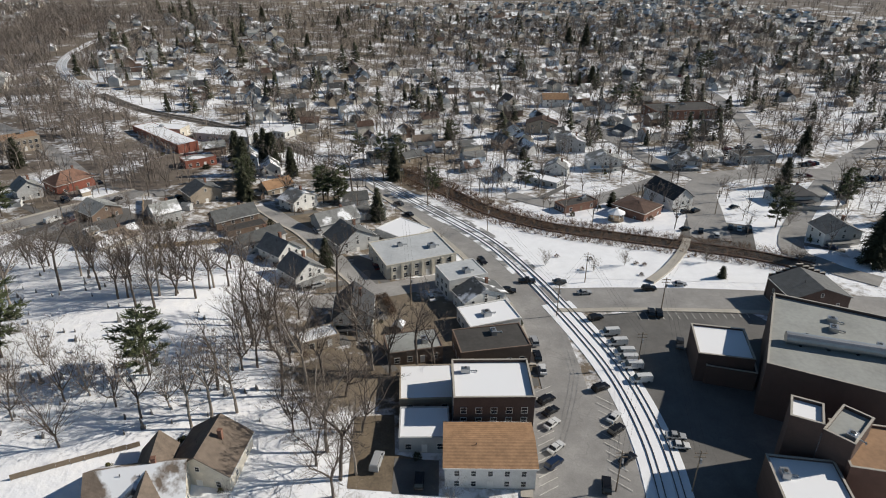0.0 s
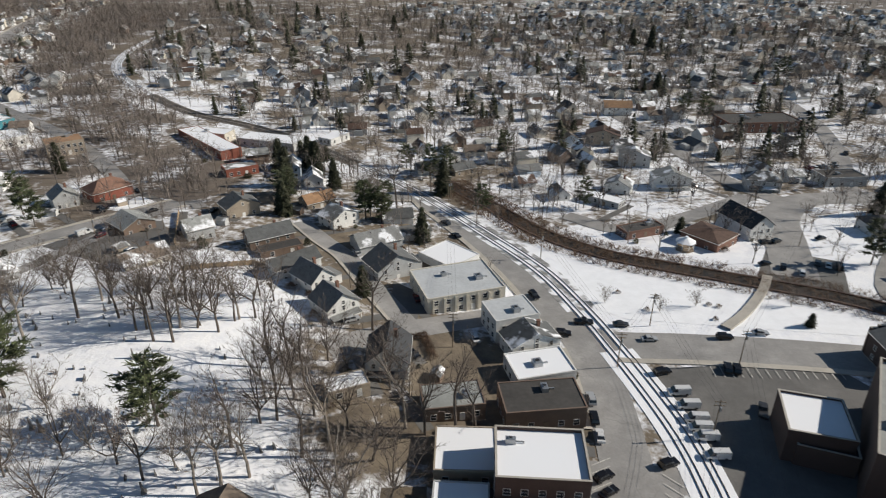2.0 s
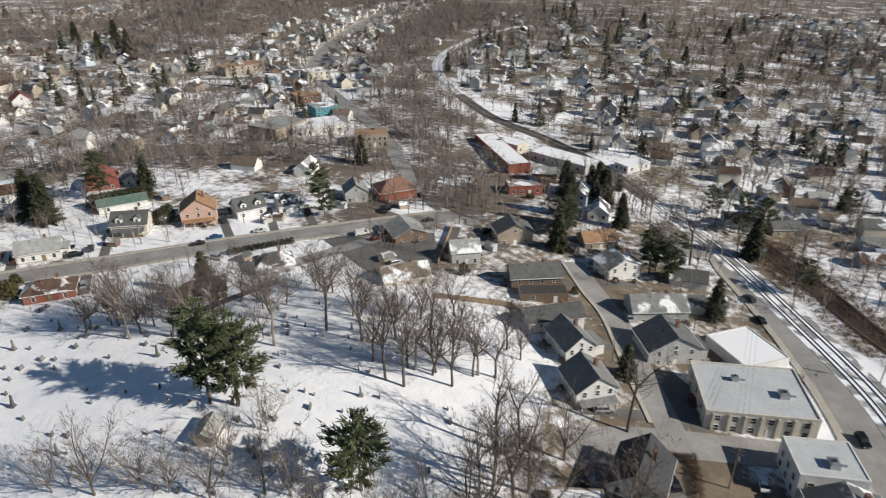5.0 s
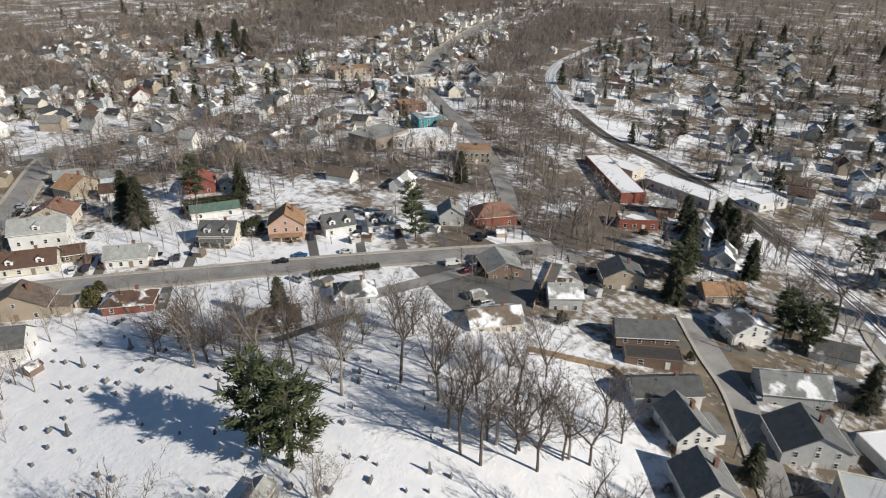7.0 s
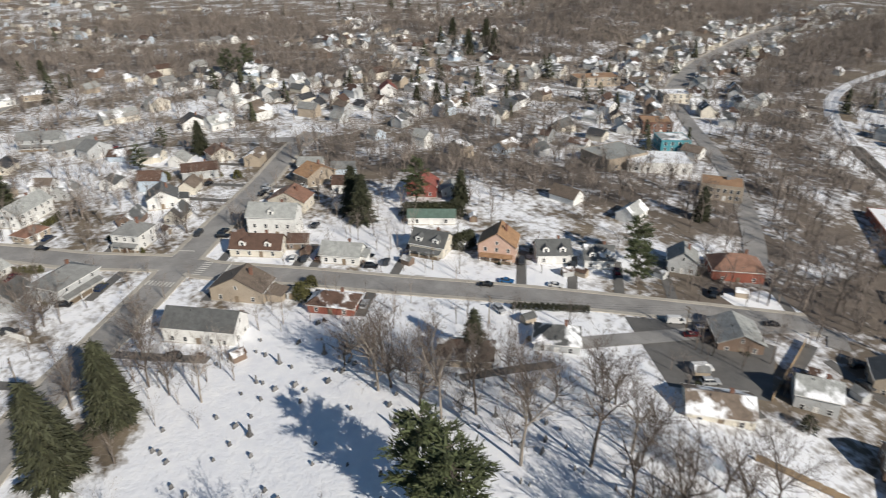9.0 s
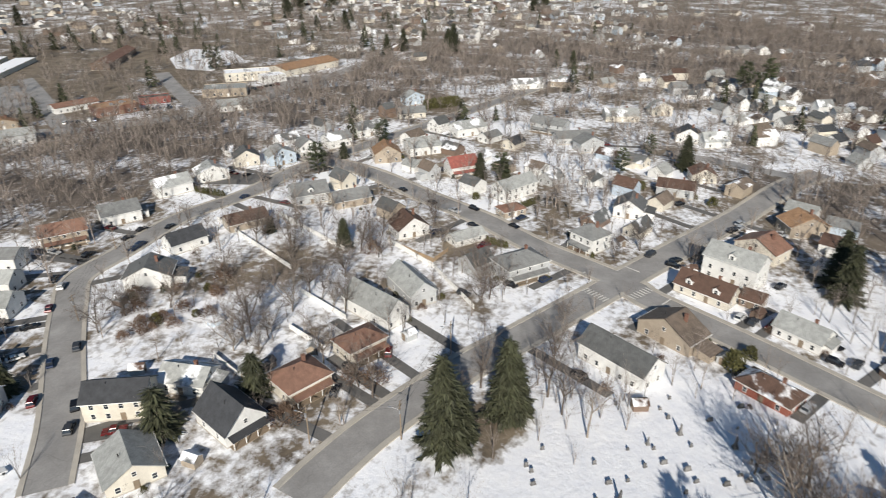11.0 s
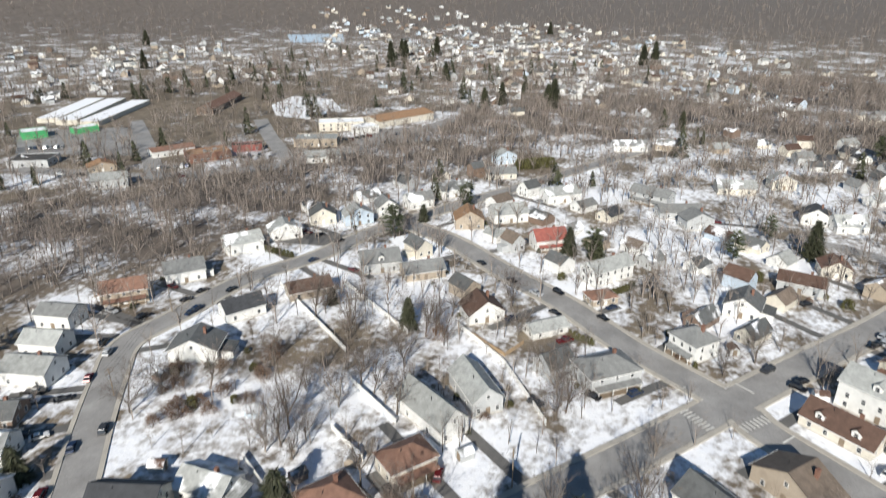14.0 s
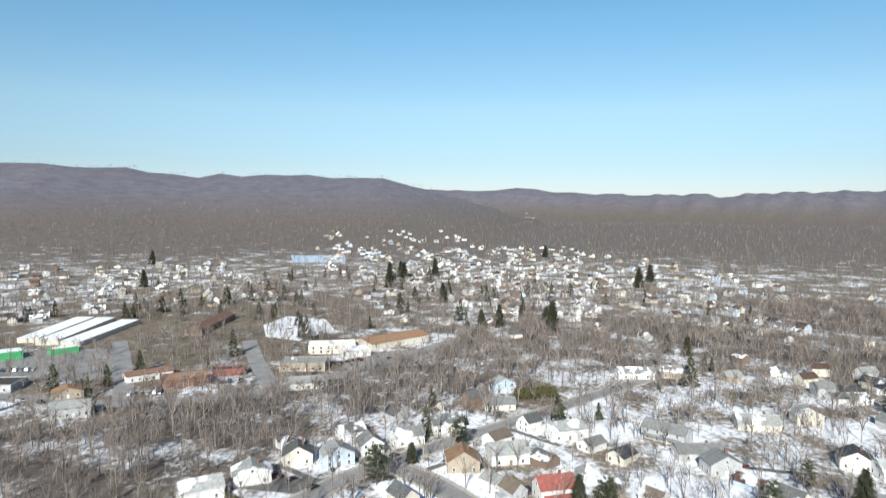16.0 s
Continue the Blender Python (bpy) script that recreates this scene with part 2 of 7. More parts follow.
M = {
    "ground": ground_material(),
    "asphalt": asphalt_material("road_asphalt", (0.275, 0.267, 0.257)),
    "lot": asphalt_material("lot_asphalt", (0.13, 0.126, 0.12)),
    "concrete": plain("concrete", (0.42, 0.39, 0.34), 0.85, spread=0.2, bump_by=0.2),
    "paint": plain("road_paint", (0.62, 0.61, 0.57), 0.7, fine=4),
    "yellow": plain("yellow_paint", (0.5, 0.36, 0.10), 0.7),
    "snow": plain("snow_cover", (0.88, 0.895, 0.92), 0.75, big=0.3, spread=0.07, bump_by=0.5),
    "rail": plain("rail_steel", (0.10, 0.085, 0.075), 0.45, 0.7),
    "ballast": plain("track_ballast", (0.16, 0.145, 0.13), 0.95, fine=6, spread=0.4, bump_by=0.6),
    "sleeper": plain("track_sleeper", (0.075, 0.06, 0.05), 0.9),
    "wood": plain("weathered_wood", (0.22, 0.17, 0.12), 0.85, fine=5, bump_by=0.3),
    "fence": plain("tan_board", (0.36, 0.26, 0.16), 0.85, fine=5),
    "bark": plain("bark", (0.105, 0.085, 0.07), 0.95, fine=4, spread=0.4),
    "bark_pale": plain("pale_bark", (0.26, 0.225, 0.19), 0.95, fine=4, spread=0.35),
    "twig": plain("twigs", (0.185, 0.15, 0.127), 0.95, fine=2, spread=0.3, per_object=0.35),
    "twig_far": plain("distant_twigs", (0.20, 0.168, 0.145), 0.95, big=0.09, fine=0.3, spread=0.6, per_island=0.5),
    "needle": plain("pine_needles", (0.08, 0.096, 0.042), 0.8, fine=1.5, spread=0.45, per_object=0.3, per_island=0.4),
    "needle_dark": plain("spruce_needles", (0.05, 0.054, 0.027), 0.8, fine=1.5, spread=0.45, per_object=0.3, per_island=0.4),
    "hedge": plain("evergreen_hedge", (0.10, 0.095, 0.032), 0.85, fine=2, spread=0.45, per_object=0.4),
    "shrub": plain("bare_shrub", (0.17, 0.11, 0.075), 0.95, fine=2, spread=0.4, per_object=0.4),
    "stone": plain("grave_granite", (0.20, 0.195, 0.19), 0.7, fine=6, spread=0.3, per_object=0.55),
    "glass": plain("window_glass", (0.03, 0.035, 0.042), 0.08, spread=0.3),
    "trim": plain("white_trim", (0.74, 0.73, 0.70), 0.55, spread=0.08),
    "dark": plain("dark_metal", (0.035, 0.035, 0.037), 0.5, 0.3),
    "tyre": plain("tyre_rubber", (0.025, 0.025, 0.026), 0.9),
    "metal": plain("galvanised_metal", (0.42, 0.43, 0.44), 0.4, 0.7),
    "water": plain("dark_water", (0.028, 0.024, 0.019), 0.55, fine=1.5, spread=0.5),
    "ice": plain("lake_ice", (0.60, 0.70, 0.80), 0.25, big=0.01, spread=0.12),
    "earth": plain("bare_earth", (0.15, 0.118, 0.082), 0.95, big=0.2, fine=2.0, spread=0.45, bump_by=0.5),
    "red": plain("red_paint", (0.42, 0.045, 0.04), 0.5),
    "green": plain("green_paint", (0.06, 0.36, 0.13), 0.5),
    "brick": brick_material("brick_wall", (0.20, 0.105, 0.075)),
    "brick_dark": brick_material("dark_brick_wall", (0.095, 0.062, 0.052)),
    "brick_red": brick_material("red_brick_wall", (0.27, 0.09, 0.06)),
}
WALLS = {
    "white": (0.74, 0.735, 0.71), "cream": (0.66, 0.615, 0.525), "grey": (0.47, 0.48, 0.48), "tan": (0.40, 0.335, 0.26), "blue": (0.50, 0.58, 0.66),
    "brown": (0.20, 0.14, 0.105), "red": (0.27, 0.075, 0.06), "pink": (0.56, 0.38, 0.30), "teal": (0.06, 0.27, 0.32),
}
for k, c in WALLS.items():
    M["w_" + k] = siding_material(k + "_siding", c)
ROOFS = {"grey": (0.235, 0.24, 0.235), "dark": (0.055, 0.058, 0.064), "brown": (0.115, 0.068, 0.05), "tan": (0.36, 0.215, 0.12), "rust": (0.25, 0.14, 0.10), "pale": (0.38, 0.39, 0.375), "slate": (0.13, 0.135, 0.135), "umber": (0.21, 0.165, 0.13), "red": (0.30, 0.095, 0.075), "green": (0.11, 0.17, 0.14)}
for k, c in ROOFS.items():
    M["r_" + k] = roof_material(k + "_shingles", c)
    M["rs_" + k] = roof_material(k + "_shingles_snowy", c, 0.5)
M["flat_snow"] = roof_material("flat_roof_snow", (0.2, 0.2, 0.2), 0.86)
M["flat_part"] = roof_material("flat_roof_part_snow", (0.36, 0.36, 0.35), 0.52)
M["flat_pale"] = plain("flat_roof_pale_sheet", (0.50, 0.52, 0.53), 0.7, big=0.15, fine=1.2, spread=0.16)
M["flat_grey"] = plain("flat_roof_membrane", (0.30, 0.31, 0.295), 0.8, big=0.12, fine=1.0, spread=0.22)
M["flat_dark"] = plain("flat_roof_tar", (0.06, 0.056, 0.052), 0.85, big=0.15, fine=1.0, spread=0.35)
M["flat_brown"] = plain("flat_roof_gravel", (0.33, 0.20, 0.115), 0.9, big=0.12, fine=1.0, spread=0.3)

CAR_COLOURS = [("black", (0.012, 0.012, 0.014)), ("dark grey", (0.05, 0.052, 0.056)), ("white", (0.72, 0.72, 0.71)), ("silver", (0.42, 0.43, 0.44)), ("dark red", (0.11, 0.01, 0.012)), ("dark blue", (0.015, 0.03, 0.07)), ("bright blue", (0.02, 0.12, 0.3))]
for k, c in CAR_COLOURS:
    M["car_" + k] = plain(k.replace(" ", "_") + "_car_paint", c, 0.25, 0.15, spread=0.06)


# ---- mesh helpers ----
class Soup:
    """Vertices and faces gathered for one mesh."""

    def __init__(self):
        self.v, self.f = [], []

    def quad(self, a, b, c, d):
        n = len(self.v)
        self.v += [a, b, c, d]
        self.f.append((n, n + 1, n + 2, n + 3))

    def box(self, x0, y0, z0, x1, y1, z1, inset=0.0):
        n = len(self.v)
        i = inset
        self.v += [(x0, y0, z0), (x1, y0, z0), (x1, y1, z0), (x0, y1, z0), (x0 + i, y0 + i, z1), (x1 - i, y0 + i, z1), (x1 - i, y1 - i, z1), (x0 + i, y1 - i, z1)]
        self.f += [tuple(n + k for k in q) for q in ((0, 3, 2, 1), (4, 5, 6, 7), (0, 1, 5, 4), (1, 2, 6, 5), (2, 3, 7, 6), (3, 0, 4, 7))]

    def slab(self, corners, thick):
        """A sloping board from its upper outline, going down by thick."""
        n, k = len(self.v), len(corners)
        self.v += [tuple(c) for c in corners] + [(c[0], c[1], c[2] - thick) for c in corners]
        self.f.append(tuple(range(n, n + k)))
        self.f.append(tuple(reversed(range(n + k, n + 2 * k))))
        for i in range(k):
            j = (i + 1) % k
            self.f.append((n + i, n + k + i, n + k + j, n + j))

    def tube(self, p, q, r0, r1, sides=5):
        p, q = Vector(p), Vector(q)
        d = (q - p).normalized()
        u = d.orthogonal().normalized()
        w = d.cross(u)
        n = len(self.v)
        for c, r in ((p, r0), (q, r1)):
            for i in range(sides):
                a = 2 * math.pi * i / sides
                self.v.append(tuple(c + (u * math.cos(a) + w * math.sin(a)) * r))
        for i in range(sides):
            j = (i + 1) % sides
            self.f.append((n + i, n + j, n + sides + j, n + sides + i))
        self.f.append(tuple(n + sides + i for i in range(sides)))

    def prism(self, outline, y0, y1):
        """An outline in x and z drawn along y."""
        n, k = len(self.v), len(outline)
        self.v += [(x, y0, z) for x, z in outline] + [(x, y1, z) for x, z in outline]
        self.f.append(tuple(range(n, n + k)))
        self.f.append(tuple(reversed(range(n + k, n + 2 * k))))
        for i in range(k):
            j = (i + 1) % k
            self.f.append((n + i, n + k + i, n + k + j, n + j))

    def mesh(self, name, material):
        me = bpy.data.meshes.new(name)
        me.from_pydata(self.v, [], self.f)
        me.materials.append(material)
        me.update()
        return me


def part(name, data, material, parent, label="", at=None):
    """One mesh object under a thing or a part; data is a Soup or a mesh."""
    me = data if isinstance(data, bpy.types.Mesh) else data.mesh(name, material)
    ob = new(name, me)
    ob.parent = parent
    if at is not None:
        ob.matrix_basis = at
    if label:
        tagged(ob, label)
    return ob


def thing(name, x, y, turn=0.0, label="", category="", group="", z=None, kind=""):
    e = new(name)
    e.empty_display_size = 0.5
    e.matrix_basis = Matrix.Translation((x, y, height(x, y) if z is None else z)) @ Matrix.Rotation(turn, 4, "Z")
    return tagged(e, label, category, group, kind)


def solo(name, soup, material, label="", category="", kind="", group=""):
    return tagged(new(name, soup.mesh(name, material)), label, category, group, kind)


# ---- ground ----
rng = random.Random(7)


def axis(lo, hi, near_lo, near_hi, step):
    """Even steps close by and growing ones beyond."""
    out = list(np.arange(near_lo, near_hi + 0.1, step))
    s, v = step, near_hi
    while v < hi:
        s = min(s * 1.16, 130)
        v += s
        out.append(v)
    s, v = step, near_lo
    while v > lo:
        s = min(s * 1.16, 130)
        v -= s
        out.insert(0, v)
    return out


WOODS = []


def wooded(x, y):
    """How far a spot lies in woods, 0 to 1."""
    w = 0.0
    for (cx, cy), sx, sy, a in WOODS:
        w = max(w, min(1.0, 1.6 * bump(x, y, cx, cy, sx, sy, a)))
    d = math.hypot(x + 60, y - 80)
    return max(w, smooth(900, 1500, d))


def snowed(x, y):
    """How much snow lies: deep in the graveyard, thin in the woods."""
    s = 0.565 + 0.015 * smooth(250, 400, y) + 0.01 * smooth(-150, -190, x) * smooth(110, 60, y) - 0.05 * smooth(450, 700, y) - 0.1 * bump(x, y, -60, 215, 50, 45) - 0.13 * bump(x, y, -480, -330, 190, 150)
    s += 0.34 * min(1.0, 1.9 * bump(x, y, -105, 128, 72, 52))
    s += 0.30 * min(1.0, 1.5 * bump(x, y, 75, 215, 60, 30, 0.1))
    s -= 0.25 * min(1.0, 1.5 * bump(x, y, -24, 148, 42, 32))
    s -= 0.012 * smooth(290, 340, y) * smooth(-120, -20, x)
    s -= 0.32 * bump(x, y, *(-167.2, 75.8), 9, 6) + 0.065 * wooded(x, y) + 0.03 * bump(x, y, -110, 330, 90, 120) + 0.05 * smooth(420, 700, math.hypot(x, y)) * (1 - smooth(200, 400, y) * smooth(-150, 0, x)) + 0.13 * smooth(1200, 2000, math.hypot(x, y))
    return s


WOODS += [
    ((-254.5, -173.3), 60, 45, 0.4), ((-305.9, -149.6), 75, 40, 0.35), ((-366.6, -131.4), 70, 30, 0.4), ((-430.5, -107.5), 80, 30, 0.4), ((-512.2, -76.9), 90, 32, 0.4),
    ((-596.5, -30.6), 100, 40, 0.6), ((-660.4, 70.1), 130, 50, 1.0), ((-628.3, 172.9), 110, 50, 1.3), ((-278.1, 233.6), 55, 22, 0.7), ((-236.8, 280.7), 60, 30, 0.7), ((-331.4, 186.7), 45, 25, 0.7),
    ((-148.7, 279.3), 28, 70, 0.3), ((-205.1, 324.4), 30, 60, 0.3), ((-212.0, 372.0), 26, 60, 0.6), ((-520.0, 440.0), 60, 60, 0.5),
    ((-600.0, 585.0), 110, 150, 0.55), ((-335.0, 515.0), 28, 70, 0.6), ((-392.0, 640.0), 32, 90, 0.45), ((-250.0, 405.0), 26, 55, 0.7), ((-420.0, 760.0), 70, 110, 0.2), ((-620.0, 800.0), 130, 130, 0.0), ((-540.0, 250.0), 60, 40, 0.8), ((-330.0, 262.0), 40, 22, 0.9), ((-710.1, 439.0), 120, 70, 0.5), ((-805.4, 211.3), 200, 80, 0.8),
]


def build_ground():
    xs, ys = axis(-5200, 4800, -560, 300, 7.0), axis(-5200, 4800, -360, 640, 7.0)
    nx, ny = len(xs), len(ys)
    verts = [(x, y, height(x, y)) for y in ys for x in xs]
    faces = [(j * nx + i, j * nx + i + 1, (j + 1) * nx + i + 1, (j + 1) * nx + i) for j in range(ny - 1) for i in range(nx - 1)]
    me = bpy.data.meshes.new("ground")
    me.from_pydata(verts, [], faces)
    for key, fn in (("snow", snowed), ("wood", wooded)):
        at = me.attributes.new(key, "FLOAT", "POINT")
        at.data.foreach_set("value", [fn(v[0], v[1]) for v in verts])
    me.polygons.foreach_set("use_smooth", [True] * len(faces))
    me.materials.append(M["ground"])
    tagged(new("ground", me), "snow-patched winter ground with bare earth and leaf litter, haze painted on the ridges", "ground", kind="structure")


build_ground()

ROAD_LINES = []


def spline(pts, step=4.0):
    """Points at even steps on a smooth line through pts."""
    p = [Vector((*q, 0)) for q in pts]
    p = [2 * p[0] - p[1]] + p + [2 * p[-1] - p[-2]]
    out = []
    for i in range(1, len(p) - 2):
        n = max(1, int((p[i + 1] - p[i]).length / step))
        for k in range(n):
            t = k / n
            a, b, c, d = p[i - 1], p[i], p[i + 1], p[i + 2]
            out.append(0.5 * (2 * b + (c - a) * t + (2 * a - 5 * b + 4 * c - d) * t * t + (3 * b - a - 3 * c + d) * t ** 3))
    out.append(p[-2])
    return out


def strip(pts, left, right, lift, thick=0.0, step=4.0, skip=None):
    """A band that follows the ground; left and right are offsets from the line."""
    line = spline(pts, step)
    s = Soup()
    across = max(1, int(abs(left - right) / 4))
    rows = []
    for i, p in enumerate(line):
        d = (line[min(i + 1, len(line) - 1)] - line[max(i - 1, 0)]).normalized()
        n = Vector((-d.y, d.x, 0))
        row = []
        for k in range(across + 1):
            q = p + n * (left + (right - left) * k / across)
            row.append(len(s.v))
            s.v.append((q.x, q.y, height(q.x, q.y) + lift))
        rows.append(row)
    pairs = [(a, b) for a, b in zip(rows, rows[1:]) if not (skip and skip(s.v[a[0]], s.v[b[-1]]))]
    for a, b in pairs:
        for k in range(across):
            s.f.append((a[k], a[k + 1], b[k + 1], b[k]))
    if thick:
        n = len(s.v)
        s.v += [(x, y, z - thick) for x, y, z in s.v]
        for a, b in pairs:
            s.f.append((a[0] + n, a[0], b[0], b[0] + n))
            s.f.append((a[-1], a[-1] + n, b[-1] + n, b[-1]))
    return s


WALKWAYS = []


def on_road(x, y, margin=0.0):
    for line, half in ROAD_LINES:
        reach = half + margin
        for p in line:
            if abs(x - p.x) < reach and abs(y - p.y) < reach and (x - p.x) ** 2 + (y - p.y) ** 2 < reach * reach:
                return True
    return False


def road(pts, width, walks=(0, 0), label="grey asphalt street with worn surface", name="road"):
    ROAD_LINES.append((spline(pts, 3.0), width / 2))
    for side, w in zip((1, -1), walks):
        if w:
            WALKWAYS.append((pts, side, width / 2, w))
    return solo(name, strip(pts, width / 2, -width / 2, 0.09 + 0.009 * len(ROAD_LINES)), M["asphalt"], label, "road", "structure")


def lay_pavements():
    """Pavements with kerbs, left open where another street crosses."""
    for pts, side, half, w in WALKWAYS:
        a, b = side * (half + w), side * half
        clear = lambda p, q: on_road((p[0] + q[0]) / 2, (p[1] + q[1]) / 2, 0.3)
        s = strip(pts, max(a, b), min(a, b), 0.32, 0.35, 3.0, clear)
        if s.f:
            solo("pavement", s, M["concrete"], "pale concrete pavement with a kerb, snow beside it", "pavement", "structure")


# ---- roads, rails and paving ----
MAIN = [(30.1, 95.4), (31.0, 113.0), (30.8, 131.0), (30.2, 148.0), (29.0, 162.4), (26.0, 177.2)]
road(MAIN[:3], 23, (2.5, 0), "wide grey asphalt main street with marked parking bays")
road([(31.1, 124.6), (30.8, 131.0), (30.2, 148.0), (29.0, 162.4), (26.0, 177.2), (20.0, 190.5), (12.5, 210.9), (1.3, 234.8), (-12.0, 258.5), (-24.3, 277.4), (-34.8, 291.0), (-61.1, 280.4)], 11.5, (2.0, 0), "grey asphalt street beside the railway track")
road([(24.4, 179.0), (35.7, 176.5), (56.3, 177.5), (82.9, 177.3), (108.8, 175.7), (136.6, 172.7), (173.5, 168.3)], 13, (0, 2.0), "grey asphalt cross street passing a snowy park")
road([(-41.6, 159.2), (-27.8, 171.3), (-10.5, 181.5), (5.8, 189.1), (15.4, 192.4)], 9, (0, 0), "short asphalt side street beside a white shop")
road([(-23.2, 177.7), (-35.9, 196.8), (-49.9, 219.1), (-61.3, 231.5), (-73.9, 246.7)], 7, (1.0, 0), "narrow asphalt lane between white houses")
road([(-128.0, 258.2), (-154.7, 219.0), (-175.0, 190.3), (-195.9, 161.9), (-218.2, 133.7), (-236.3, 109.1), (-245.7, 100.4), (-264.4, 70.6), (-283.5, 46.6), (-300.3, 18.9), (-321.0, -12.0), (-331.6, -36.7), (-337.8, -55.1)], 9.5, (1.6, 1.6), "pale grey asphalt residential street with a crosswalk")
road([(-373.7, 187.5), (-352.7, 169.3), (-311.4, 144.2), (-278.1, 121.6), (-245.7, 100.4), (-213.1, 79.2), (-187.1, 61.9), (-161.8, 48.5), (-147.7, 42.9), (-136.2, 39.4)], 9.5, (1.5, 1.5), "grey asphalt cross street with bare verges")
road([(-125.2, -11.5), (-144.3, -25.4), (-169.3, -47.4), (-187.3, -62.1), (-202.3, -72.2), (-222.5, -71.4), (-255.0, -69.5), (-283.6, -57.9), (-319.7, -50.1), (-366.6, -30.7), (-402.1, -14.7), (-470.0, 15.0), (-563.4, 56.9)], 8.5, (1.2, 1.2), "curving pale asphalt street lined with parked cars")
road([(-387.6, 118.3), (-380.6, 141.6), (-370.6, 162.4), (-363.4, 177.5)], 8, (0, 0), "narrow grey asphalt street among houses")
road([(101.8, 223.7), (110.5, 255.4), (119.5, 285.0), (136.0, 306.0), (156.0, 313.0), (185.1, 314.8), (224.1, 313.9), (275.0, 312.2)], 15, (0, 0), "broad grey asphalt junction round a snowy island")
road([(129.7, 300.9), (112.8, 332.2), (102.6, 371.2), (85.3, 429.6), (65.0, 487.7), (30.8, 566.1)], 10, (0, 0), "straight grey asphalt street into the far houses")
road([(29.6, 276.5), (52.6, 261.3), (80.5, 280.2), (114.7, 310.1)], 9, (0, 0), "grey asphalt lane behind the canal")
road([(161.3, 316.2), (187.3, 387.4), (200.9, 457.6), (200.2, 531.6), (177.6, 629.8)], 10, (0, 0), "grey asphalt street past shops")
road([(260.5, 377.5), (203.6, 322.3), (133.6, 227.1), (133.1, 201.8), (145.2, 189.2)], 9, (0, 0), "grey asphalt street beside dark conifers")
road([(-319.6, -302.6), (-338.4, -220.4), (-360.5, -186.4), (-396.7, -156.6), (-462.2, -133.1), (-563.9, -116.3)], 12, (0, 0), "pale asphalt highway beyond the woods")
road([(-343.1, -208.1), (-398.8, -275.3), (-452.8, -344.7)], 11, (0, 0), "asphalt side road into the shops")
road([(-398.0, -153.3), (-444.1, -204.4), (-497.8, -257.8)], 11, (0, 0), "asphalt side road past garages")
road([(-148.0, 179.5), (-127.6, 255.4), (-116.0, 252.7)], 6, (0, 0), "narrow asphalt street end by a yard")
FAR_STREET = [(-150.0, 262.0), (-180.0, 296.0), (-220.0, 331.0), (-295.0, 382.0), (-352.0, 425.0), (-404.0, 502.0), (-455.0, 608.0), (-514.0, 738.0), (-558.0, 850.0), (-590.0, 960.0)]
road(FAR_STREET[:5], 8, (0, 0), "grey asphalt street leading into the valley")
road(FAR_STREET[4:], 13, (2.0, 2.0), "pale far main street between shops")
road([(-640.0, 215.0), (-612.0, 265.0), (-579.0, 313.0), (-524.0, 339.0), (-472.0, 342.0), (-411.0, 361.0), (-364.0, 398.0)], 7, (0, 0), "pale curving road along the foot of the woods")


def patch(name, corners, material, lift, label, category, kind="structure"):
    """A flat yard or cover that follows the ground."""
    cx, cy = sum(c[0] for c in corners) / len(corners), sum(c[1] for c in corners) / len(corners)
    s = Soup()
    rings = 7
    outline = []
    for a, b in zip(corners, corners[1:] + corners[:1]):
        n = max(1, int(math.hypot(b[0] - a[0], b[1] - a[1]) / 6))
        outline += [(a[0] + (b[0] - a[0]) * k / n, a[1] + (b[1] - a[1]) * k / n) for k in range(n)]
    n = len(outline)
    for k in range(1, rings + 1):
        for x, y in outline:
            px, py = cx + (x - cx) * k / rings, cy + (y - cy) * k / rings
            s.v.append((px, py, height(px, py) + lift))
    for k in range(rings - 1):
        for i in range(n):
            j = (i + 1) % n
            s.f.append((k * n + i, (k + 1) * n + i, (k + 1) * n + j, k * n + j))
    s.f.append(tuple(range(n)))
    return solo(name, s, material, label, category, kind)


patch("parking_lot", [(41.7, 166.0), (59.4, 169.1), (93.5, 168.7), (102.3, 155.3), (86.5, 117.8), (75.9, 94.7), (48.0, 94.3), (49.0, 115.3), (47.1, 133.8), (43.9, 152.7)], M["lot"], 0.05, "dark asphalt parking lot between track and brick building", "parking lot")
patch("parking_lot", [(-28.0, 176.2), (-20.6, 179.8), (-21.1, 197.2), (-31.2, 204.0)], M["lot"], 0.05, "small asphalt yard beside the white shop", "parking lot")
patch("parking_lot", [(-152.8, 208.8), (-139.0, 230.5), (-124.3, 237.3), (-108.0, 214.0), (-121.7, 194.8)], M["lot"], 0.05, "dark cluttered yard full of parked vehicles", "parking lot")
patch("parking_lot", [(85.3, 215.4), (113.5, 210.9), (123.5, 238.9), (100.7, 248.2)], M["lot"], 0.06, "asphalt parking lot by the canal", "parking lot")
patch("parking_lot", [(-456.6, -147.8), (-481.2, -107.6), (-524.2, -128.0), (-499.7, -163.5)], M["asphalt"], 0.05, "pale asphalt yard of a depot", "parking lot")
patch("parking_lot", [(-344.4, -331.3), (-374.5, -253.0), (-440.0, -319.9), (-390.8, -394.1)], M["asphalt"], 0.05, "asphalt forecourt of shops", "parking lot")
patch("parking_lot", [(-289.4, -83.6), (-295.5, -58.2), (-310.8, -58.5), (-302.3, -80.4)], M["lot"], 0.04, "dark asphalt driveway beside a corner lot", "parking lot")
